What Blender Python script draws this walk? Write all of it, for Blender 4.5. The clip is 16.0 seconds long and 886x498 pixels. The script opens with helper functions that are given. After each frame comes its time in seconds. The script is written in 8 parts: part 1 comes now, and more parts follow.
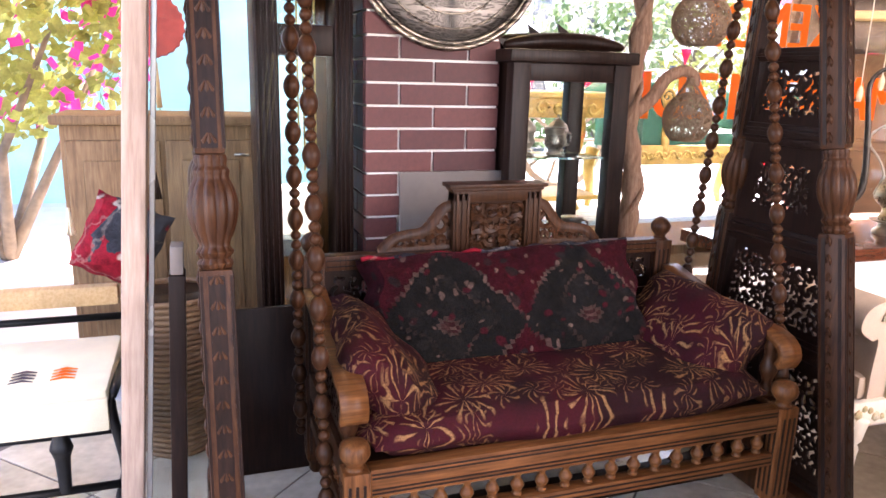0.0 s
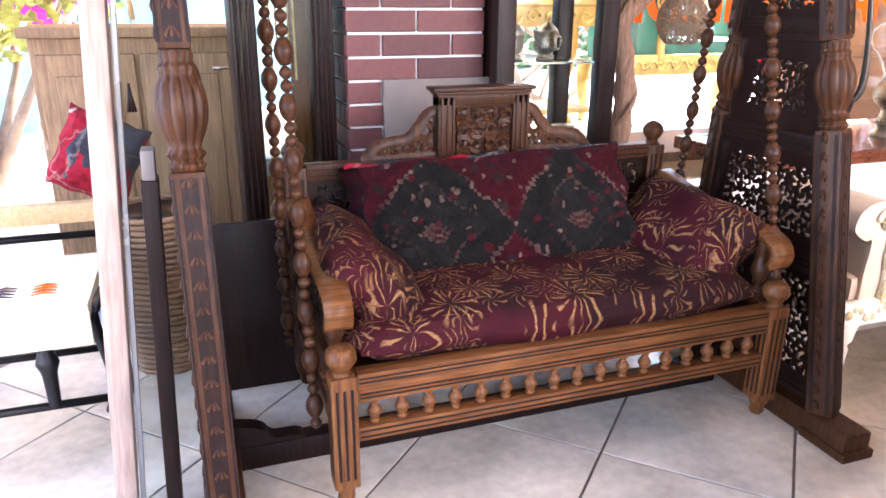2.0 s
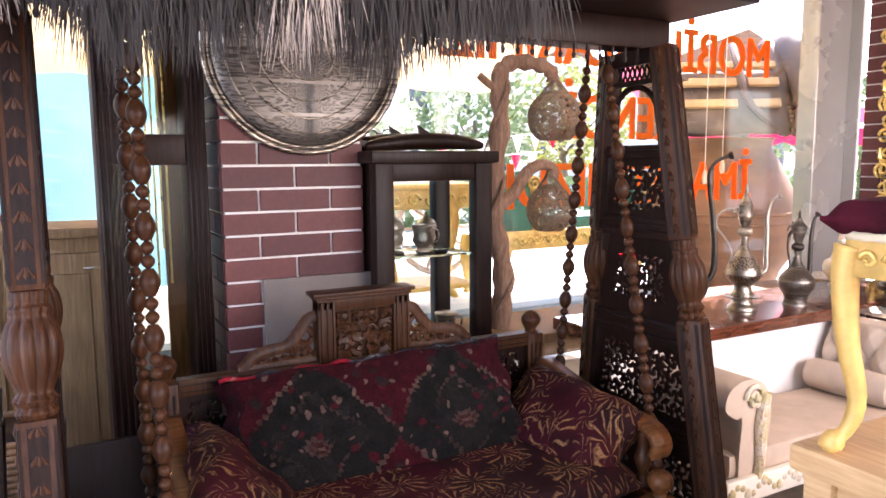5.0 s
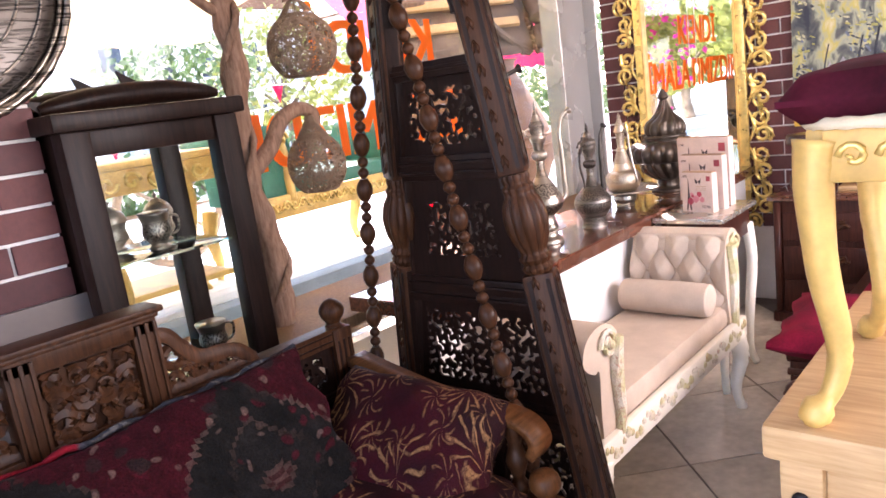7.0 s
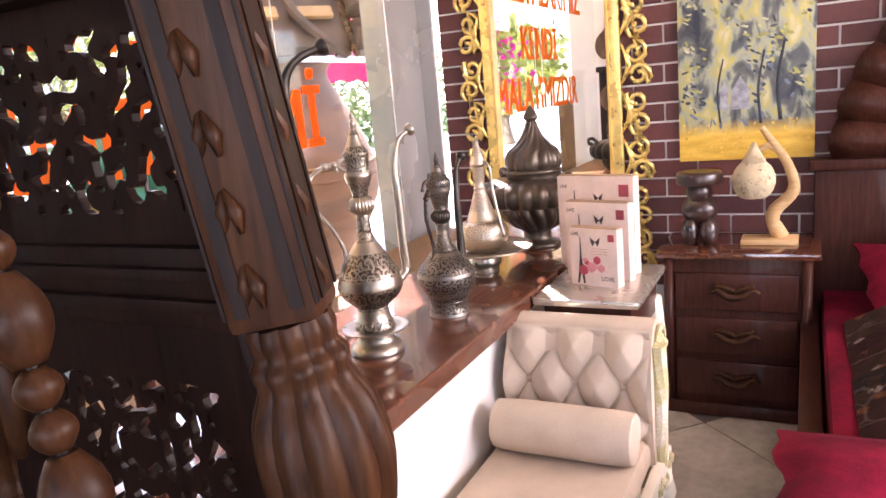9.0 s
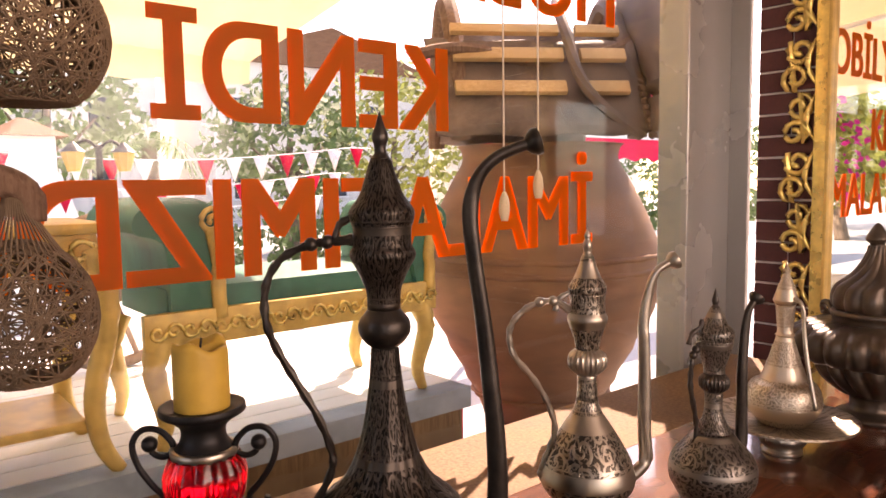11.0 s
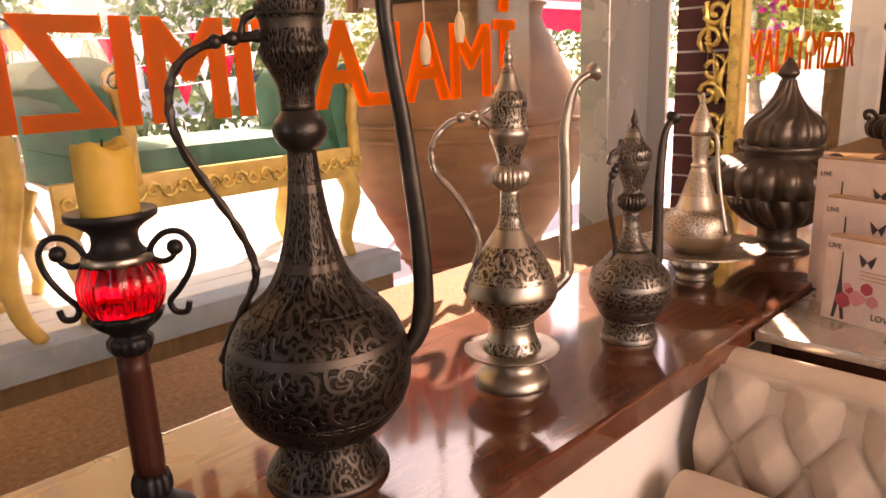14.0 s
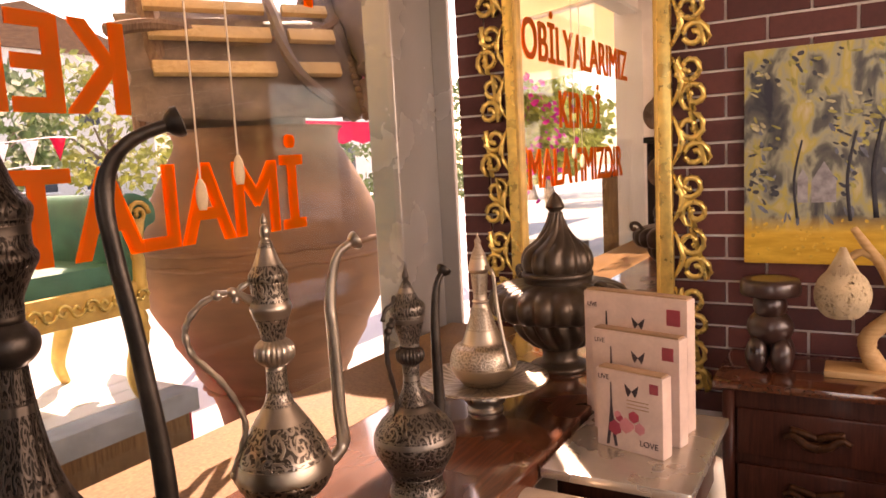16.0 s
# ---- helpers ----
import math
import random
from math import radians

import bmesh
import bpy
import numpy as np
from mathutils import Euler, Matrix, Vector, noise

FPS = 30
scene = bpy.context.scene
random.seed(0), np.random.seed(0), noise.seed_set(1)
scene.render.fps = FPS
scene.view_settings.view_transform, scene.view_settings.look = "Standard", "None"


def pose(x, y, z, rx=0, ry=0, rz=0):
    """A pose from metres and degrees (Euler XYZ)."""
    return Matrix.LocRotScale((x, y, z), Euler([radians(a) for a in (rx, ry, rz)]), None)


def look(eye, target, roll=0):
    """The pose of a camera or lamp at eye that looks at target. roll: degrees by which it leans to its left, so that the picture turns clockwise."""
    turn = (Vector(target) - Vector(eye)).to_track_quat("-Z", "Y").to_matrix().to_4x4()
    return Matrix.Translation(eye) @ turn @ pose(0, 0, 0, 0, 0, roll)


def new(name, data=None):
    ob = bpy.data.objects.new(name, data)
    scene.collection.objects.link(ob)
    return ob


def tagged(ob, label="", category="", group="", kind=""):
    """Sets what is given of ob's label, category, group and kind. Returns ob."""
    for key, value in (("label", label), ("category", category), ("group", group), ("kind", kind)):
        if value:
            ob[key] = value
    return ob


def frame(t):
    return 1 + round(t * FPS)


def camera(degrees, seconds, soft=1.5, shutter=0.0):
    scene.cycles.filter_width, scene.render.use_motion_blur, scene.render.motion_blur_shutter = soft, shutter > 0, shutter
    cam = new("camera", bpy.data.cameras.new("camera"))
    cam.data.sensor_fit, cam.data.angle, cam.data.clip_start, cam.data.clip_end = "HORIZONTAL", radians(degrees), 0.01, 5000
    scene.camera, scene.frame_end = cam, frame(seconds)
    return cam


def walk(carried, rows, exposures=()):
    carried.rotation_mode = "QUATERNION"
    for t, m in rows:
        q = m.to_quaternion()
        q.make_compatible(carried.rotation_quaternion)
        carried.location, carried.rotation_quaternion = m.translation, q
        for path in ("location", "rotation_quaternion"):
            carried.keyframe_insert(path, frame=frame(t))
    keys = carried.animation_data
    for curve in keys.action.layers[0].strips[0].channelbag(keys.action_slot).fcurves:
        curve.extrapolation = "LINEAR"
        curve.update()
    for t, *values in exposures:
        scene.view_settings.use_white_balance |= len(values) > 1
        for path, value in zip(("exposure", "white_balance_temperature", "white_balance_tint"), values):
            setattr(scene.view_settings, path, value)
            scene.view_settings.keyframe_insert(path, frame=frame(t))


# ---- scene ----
cam = camera(63.4, 16.0, soft=1.6)
PATH = [
    (0, (0.328, 0.45, 1.342), (0.96, 2.289, 0.875), 1.5),
    (0.5, (0.349, 0.442, 1.296), (0.933, 2.251, 0.676), 1.0),
    (1, (0.355, 0.451, 1.263), (0.94, 2.235, 0.573), 0.8),
    (1.5, (0.369, 0.46, 1.26), (0.978, 2.238, 0.575), 0.6),
    (2, (0.367, 0.469, 1.27), (0.993, 2.251, 0.612), 0.4),
    (2.5, (0.354, 0.481, 1.286), (0.995, 2.282, 0.697), 0.5),
    (3, (0.357, 0.479, 1.35), (1.007, 2.309, 0.874), 0.5),
    (3.2, (0.364, 0.473, 1.367), (1.018, 2.315, 0.944), 0.4),
    (5.3, (0.428, 0.494, 1.41), (1.409, 2.219, 1.163), -1.1),
    (5.5, (0.432, 0.508, 1.402), (1.452, 2.207, 1.136), -1.7),
    (6, (0.451, 0.619, 1.374), (1.587, 2.226, 1.02), -4.3),
    (6.5, (0.523, 0.819, 1.353), (1.776, 2.324, 0.946), -6.4),
    (7, (0.688, 1.06, 1.366), (2.142, 2.37, 0.953), -7.8),
    (7.5, (0.833, 1.298, 1.348), (2.511, 2.318, 0.966), -8.2),
    (8, (1.063, 1.459, 1.322), (2.824, 2.321, 0.927), -7.1),
    (8.2, (1.18, 1.508, 1.323), (2.948, 2.354, 0.926), -6.6),
    (10.3, (2.101, 1.863, 1.305), (3.608, 3.125, 0.939), 0.8),
    (10.5, (2.108, 1.865, 1.325), (3.521, 3.245, 1.009), 0.7),
    (11, (2.104, 1.869, 1.374), (3.37, 3.406, 1.192), -0.9),
    (11.5, (2.101, 1.862, 1.399), (3.331, 3.436, 1.31), -2.4),
    (12, (2.101, 1.846, 1.378), (3.347, 3.404, 1.239), -3.1),
    (12.5, (2.097, 1.857, 1.315), (3.368, 3.379, 1.053), -2.9),
    (13, (2.091, 1.862, 1.293), (3.386, 3.337, 0.911), -2.5),
    (13.5, (2.096, 1.864, 1.278), (3.421, 3.29, 0.817), -2.2),
    (14, (2.108, 1.863, 1.268), (3.478, 3.234, 0.778), -2.2),
    (14.5, (2.131, 1.853, 1.3), (3.564, 3.171, 0.839), -2.4),
    (15, (2.149, 1.849, 1.318), (3.655, 3.106, 0.928), -2.6),
    (15.5, (2.178, 1.842, 1.342), (3.773, 3.007, 1.03), -2.9),
    (16, (2.199, 1.822, 1.367), (3.909, 2.827, 1.118), -3.1),
]
EXPOSURES = [(0.0, 3.4, 6600, 28), (1.5, 3.75, 6200, 28), (2.5, 3.95, 6150, 27), (3.2, 3.8, 6100, 27), (5.5, 3.05, 6600, 29), (8.2, 3.3, 6250, 29), (10.3, 2.6, 7800, 35), (11.0, 2.05, 8500, 38), (11.5, 1.55, 8900, 40), (12.5, 1.6, 9000, 40), (14.0, 2.28, 9500, 41), (15.5, 2.22, 9400, 40), (16.0, 2.1, 9800, 43)]
walk(cam, [(t, look(e, g, r)) for t, e, g, r in PATH], EXPOSURES)

# ---- world and light ----
world = bpy.data.worlds.new("sky_world")
world.use_nodes = True
scene.world = world
wn = world.node_tree.nodes
wn.clear()
sky = wn.new("ShaderNodeTexSky")
sky.sky_type, sky.sun_disc = "NISHITA", False
sky.sun_elevation, sky.sun_rotation = radians(46), radians(54.5)
bg = wn.new("ShaderNodeBackground")
bg.inputs["Strength"].default_value = 0.15
wo = wn.new("ShaderNodeOutputWorld")
world.node_tree.links.new(sky.outputs[0], bg.inputs["Color"])
world.node_tree.links.new(bg.outputs[0], wo.inputs["Surface"])
sun = new("sun", bpy.data.lights.new("sun", "SUN"))
sun.data.energy, sun.data.angle, sun.data.color = 3.8, radians(0.5), (1.0, 0.95, 0.86)
# high sun from beyond the shop window, past the end of the awning
sun.matrix_world = look((10.2, 7.75, 9.8), (3.2, 2.75, 0.8))


def daylight(name, place, target, sx, sy, power, color=(1, 1, 1)):
    ob = new(name, bpy.data.lights.new(name, "AREA"))
    ob.data.shape, ob.data.size, ob.data.size_y = "RECTANGLE", sx, sy
    ob.data.energy, ob.data.color = power, color
    ob.matrix_world = look(place, target)
    return ob


daylight("entrance_daylight", (-1.2, 1.2, 1.4), (1.2, 1.6, 0.8), 2.4, 2.0, 2.9, (0.97, 0.98, 1.0))
# added fill for the east half; a glazed south front is only assumed
daylight("added_south_fill", (3.3, -1.35, 1.95), (3.2, 2.0, 0.4), 3.0, 1.6, 24.0, (1.0, 0.90, 0.78))

# ---- building helpers ----
MATS = {}


def nodes_of(name):
    m = bpy.data.materials.new(name)
    m.use_nodes = True
    nt = m.node_tree
    return m, nt, nt.nodes, nt.links, nt.nodes["Principled BSDF"]


def ramp(nt, stops):
    r = nt.nodes.new("ShaderNodeValToRGB")
    e = r.color_ramp.elements
    while len(e) < len(stops):
        e.new(0.5)
    for k, (p, c) in zip(e, stops):
        k.position, k.color = p, (*c, 1)
    return r


def mix(nt, a, b, fac, kind="MIX"):
    n = nt.nodes.new("ShaderNodeMix")
    n.data_type, n.blend_type = "RGBA", kind
    for sock, v in ((n.inputs[0], fac), (n.inputs[6], a), (n.inputs[7], b)):
        if hasattr(v, "is_output"):
            nt.links.new(v, sock)
        else:
            sock.default_value = v if not isinstance(v, tuple) else (*v, 1)
    return n.outputs[2]


def coords(nt, scale=(1, 1, 1), rot=(0, 0, 0)):
    tc = nt.nodes.new("ShaderNodeTexCoord")
    mp = nt.nodes.new("ShaderNodeMapping")
    mp.inputs["Scale"].default_value = scale
    mp.inputs["Rotation"].default_value = rot
    nt.links.new(tc.outputs["Object"], mp.inputs["Vector"])
    return mp.outputs[0]


def noise_of(nt, vec, scale, detail=4, rough=0.55):
    n = nt.nodes.new("ShaderNodeTexNoise")
    n.inputs["Scale"].default_value, n.inputs["Detail"].default_value = scale, detail
    n.inputs["Roughness"].default_value = rough
    nt.links.new(vec, n.inputs["Vector"])
    return n.outputs["Fac"]


def bump_to(nt, b, height, strength, dist=0.002):
    n = nt.nodes.new("ShaderNodeBump")
    n.inputs["Strength"].default_value, n.inputs["Distance"].default_value = strength, dist
    nt.links.new(height, n.inputs["Height"])
    nt.links.new(n.outputs[0], b.inputs["Normal"])


def plain(name, c, rough=0.5, metal=0.0, var=0.25, scale=6.0, fine=60.0, bump=0.15, vec_scale=(1, 1, 1), spec=0.5, coat=0.0):
    """Colour with blotches and fine grain, and fine relief."""
    m, nt, N, L, b = nodes_of(name)
    v = coords(nt, vec_scale)
    big, small = noise_of(nt, v, scale), noise_of(nt, v, fine, 3)
    dark = tuple(x * (1 - var) for x in c)
    lite = tuple(min(1, x * (1 + var)) for x in c)
    r = ramp(nt, [(0.3, dark), (0.7, lite)])
    L.new(big, r.inputs[0])
    r2 = ramp(nt, [(0.25, (1 - var * 0.6,) * 3), (0.75, (1, 1, 1))])
    L.new(small, r2.inputs[0])
    L.new(mix(nt, r.outputs[0], r2.outputs[0], 1.0, "MULTIPLY"), b.inputs["Base Color"])
    rr = nt.nodes.new("ShaderNodeMapRange")
    rr.inputs[3].default_value, rr.inputs[4].default_value = max(0.03, rough - 0.1), min(1, rough + 0.12)
    L.new(big, rr.inputs[0])
    L.new(rr.outputs[0], b.inputs["Roughness"])
    b.inputs["Metallic"].default_value = metal
    b.inputs["Specular IOR Level"].default_value = spec
    b.inputs["Coat Weight"].default_value = coat
    if bump:
        bump_to(nt, b, small, bump)
    MATS[name] = m
    return m


def wood(name, dark, lite, rough=0.42, grain=(3, 3, 22), bump=0.25, axis=None, coat=0.0):
    m, nt, N, L, b = nodes_of(name)
    g = {"x": (1.2, 16, 16), "y": (16, 1.2, 16), "z": (16, 16, 1.2)}[axis or "z"]
    v = coords(nt, g)
    fib, blot = noise_of(nt, v, 6, 6, 0.65), noise_of(nt, coords(nt), 4, 3)
    r = ramp(nt, [(0.28, dark), (0.72, lite)])
    L.new(fib, r.inputs[0])
    r2 = ramp(nt, [(0.3, (0.6, 0.6, 0.6)), (0.7, (1, 1, 1))])
    L.new(blot, r2.inputs[0])
    L.new(mix(nt, r.outputs[0], r2.outputs[0], 0.8, "MULTIPLY"), b.inputs["Base Color"])
    rr = nt.nodes.new("ShaderNodeMapRange")
    rr.inputs[3].default_value, rr.inputs[4].default_value = rough - 0.1, rough + 0.15
    L.new(blot, rr.inputs[0])
    L.new(rr.outputs[0], b.inputs["Roughness"])
    b.inputs["Coat Weight"].default_value = coat
    b.inputs["Specular IOR Level"].default_value = 0.14
    bump_to(nt, b, fib, bump, 0.0015)
    MATS[name] = m
    return m


def glassy(name, c=(1, 1, 1), rough=0.0, ior=1.45, thin=True):
    m, nt, N, L, b = nodes_of(name)
    b.inputs["Base Color"].default_value = (*c, 1)
    b.inputs["Transmission Weight"].default_value = 1.0
    b.inputs["Roughness"].default_value = rough
    b.inputs["IOR"].default_value = ior
    MATS[name] = m
    return m


def pane_mat(name, tint=(0.95, 0.98, 0.97), gloss=0.08):
    """Thin clear sheet: light goes straight through, with a faint mirror on it."""
    m, nt, N, L, b = nodes_of(name)
    N.remove(b)
    t, g, mx = N.new("ShaderNodeBsdfTransparent"), N.new("ShaderNodeBsdfGlossy"), N.new("ShaderNodeMixShader")
    t.inputs[0].default_value = (*tint, 1)
    g.inputs["Roughness"].default_value = 0.02
    lw = N.new("ShaderNodeLayerWeight")
    lw.inputs[0].default_value = 0.5
    pw = N.new("ShaderNodeMath")
    pw.operation = "POWER"
    pw.inputs[1].default_value = 4.0
    sc = N.new("ShaderNodeMath")
    sc.operation = "MULTIPLY_ADD"
    sc.inputs[1].default_value, sc.inputs[2].default_value = 0.35, 0.02
    L.new(lw.outputs["Facing"], pw.inputs[0])
    L.new(pw.outputs[0], sc.inputs[0])
    L.new(sc.outputs[0], mx.inputs[0])
    L.new(t.outputs[0], mx.inputs[1])
    L.new(g.outputs[0], mx.inputs[2])
    L.new(mx.outputs[0], N["Material Output"].inputs["Surface"])
    MATS[name] = m
    return m


def floral(name, base, dark, gold, scale=9.0, goldness=0.5, rough=0.8, sheen=0.0):
    """Woven upholstery: fans of thin leaf threads and small scrolls on a deep ground."""
    m, nt, N, L, b = nodes_of(name)

    def calc(op, a, c=None):
        n = N.new("ShaderNodeMath")
        n.operation = op
        for sock, v in zip(n.inputs, (a, c)):
            if hasattr(v, "is_output"):
                L.new(v, sock)
            elif v is not None:
                sock.default_value = v
        return n.outputs[0]

    v = coords(nt)
    warp = N.new("ShaderNodeTexNoise")
    warp.inputs["Scale"].default_value, warp.inputs["Detail"].default_value = scale * 1.4, 2
    L.new(v, warp.inputs["Vector"])
    wv = mix(nt, v, warp.outputs["Color"], 0.035, "ADD")
    fans = []
    for k, (f, count, twist) in enumerate(((0.62, 13.0, 3.0), (1.15, 9.0, -5.0))):
        vo = N.new("ShaderNodeTexVoronoi")
        vo.voronoi_dimensions = "2D"
        vo.inputs["Scale"].default_value = scale * f
        L.new(wv, vo.inputs["Vector"])
        d = N.new("ShaderNodeVectorMath")
        d.operation = "SUBTRACT"
        L.new(wv, d.inputs[0])
        L.new(vo.outputs["Position"], d.inputs[1])
        xyz = N.new("ShaderNodeSeparateXYZ")
        L.new(d.outputs[0], xyz.inputs[0])
        ang = calc("ARCTAN2", xyz.outputs[1], xyz.outputs[0])
        rad = vo.outputs["Distance"]
        rays = calc("SINE", calc("ADD", calc("MULTIPLY", ang, count), calc("MULTIPLY", rad, twist * 3)))
        env = calc("MULTIPLY", calc("SINE", calc("MULTIPLY", ang, 3.0 + k)), 0.10)
        band = ramp(nt, [(0.06, (0, 0, 0)), (0.12, (1, 1, 1)), (0.36, (1, 1, 1)), (0.43, (0, 0, 0))])
        L.new(calc("ADD", rad, env), band.inputs[0])
        thin = ramp(nt, [(0.55, (0, 0, 0)), (0.95, (1, 1, 1))])
        L.new(rays, thin.inputs[0])
        fans.append(calc("MULTIPLY", band.outputs[0], thin.outputs[0]))
    area = ramp(nt, [(0.44, (0, 0, 0)), (0.58, (1, 1, 1))])
    L.new(noise_of(nt, v, scale * 0.5, 2), area.inputs[0])
    ground = mix(nt, base, dark, area.outputs[0])
    fac = calc("MAXIMUM", fans[0], calc("MULTIPLY", fans[1], 0.6))
    thread = ramp(nt, [(0.32, (0.1, 0.1, 0.1)), (0.52, (1, 1, 1))])
    L.new(noise_of(nt, v, 120, 4, 0.7), thread.inputs[0])
    fac = calc("MULTIPLY", calc("MULTIPLY", fac, thread.outputs[0]), goldness)
    col = mix(nt, ground, gold, fac)
    weave = noise_of(nt, v, 320, 2)
    r2 = ramp(nt, [(0.3, (0.5, 0.5, 0.5)), (0.7, (1, 1, 1))])
    L.new(weave, r2.inputs[0])
    L.new(mix(nt, col, r2.outputs[0], 0.85, "MULTIPLY"), b.inputs["Base Color"])
    b.inputs["Roughness"].default_value = rough
    b.inputs["Sheen Weight"].default_value = sheen
    b.inputs["Specular IOR Level"].default_value = 0.12
    bump_to(nt, b, weave, 0.5, 0.002)
    MATS[name] = m
    return m


def kilim(name, cols, scale=7.0, fine=260):
    """Knotted carpet: lozenges and small flowers."""
    m, nt, N, L, b = nodes_of(name)
    v = coords(nt)
    vo = N.new("ShaderNodeTexVoronoi")
    vo.distance, vo.inputs["Scale"].default_value = "MANHATTAN", scale
    vo.inputs["Randomness"].default_value = 0.55
    warp = noise_of(nt, v, 14, 3)
    wv = mix(nt, v, warp, 0.09, "ADD")
    L.new(wv, vo.inputs["Vector"])
    sep = N.new("ShaderNodeSeparateColor")
    L.new(vo.outputs["Color"], sep.inputs[0])
    r = ramp(nt, [(0.0, cols[0]), (0.34, cols[1]), (0.36, cols[1]), (0.62, cols[2]), (0.64, cols[2]), (1.0, cols[0])])
    r.color_ramp.interpolation = "CONSTANT"
    L.new(sep.outputs[0], r.inputs[0])
    vo2 = N.new("ShaderNodeTexVoronoi")
    vo2.inputs["Scale"].default_value = scale * 2.6
    L.new(wv, vo2.inputs["Vector"])
    fl = ramp(nt, [(0.15, (1, 1, 1)), (0.29, (0, 0, 0))])
    L.new(vo2.outputs["Distance"], fl.inputs[0])
    sep2 = N.new("ShaderNodeSeparateColor")
    L.new(vo2.outputs["Color"], sep2.inputs[0])
    r3 = ramp(nt, [(0.0, cols[3]), (0.45, cols[0]), (0.7, cols[4])])
    r3.color_ramp.interpolation = "CONSTANT"
    L.new(sep2.outputs[0], r3.inputs[0])
    col = mix(nt, r.outputs[0], r3.outputs[0], fl.outputs[0])
    edge = N.new("ShaderNodeTexVoronoi")
    edge.feature, edge.inputs["Scale"].default_value = "DISTANCE_TO_EDGE", scale
    L.new(wv, edge.inputs["Vector"])
    er = ramp(nt, [(0.012, (1, 1, 1)), (0.028, (0, 0, 0))])
    L.new(edge.outputs["Distance"], er.inputs[0])
    fe = N.new("ShaderNodeMath")
    fe.operation = "MULTIPLY"
    fe.inputs[1].default_value = 0.2
    L.new(er.outputs[0], fe.inputs[0])
    col = mix(nt, col, cols[3], fe.outputs[0])
    pile = noise_of(nt, v, fine, 3, 0.7)
    worn = ramp(nt, [(0.3, (0.35, 0.35, 0.35)), (0.72, (1.3, 1.3, 1.3))])
    L.new(noise_of(nt, v, 26, 4, 0.7), worn.inputs[0])
    col = mix(nt, col, worn.outputs[0], 0.8, "MULTIPLY")
    r2 = ramp(nt, [(0.3, (0.45, 0.45, 0.45)), (0.7, (1, 1, 1))])
    L.new(pile, r2.inputs[0])
    L.new(mix(nt, col, r2.outputs[0], 0.9, "MULTIPLY"), b.inputs["Base Color"])
    b.inputs["Roughness"].default_value = 0.95
    b.inputs["Specular IOR Level"].default_value = 0.15
    bump_to(nt, b, pile, 0.9, 0.004)
    MATS[name] = m
    return m


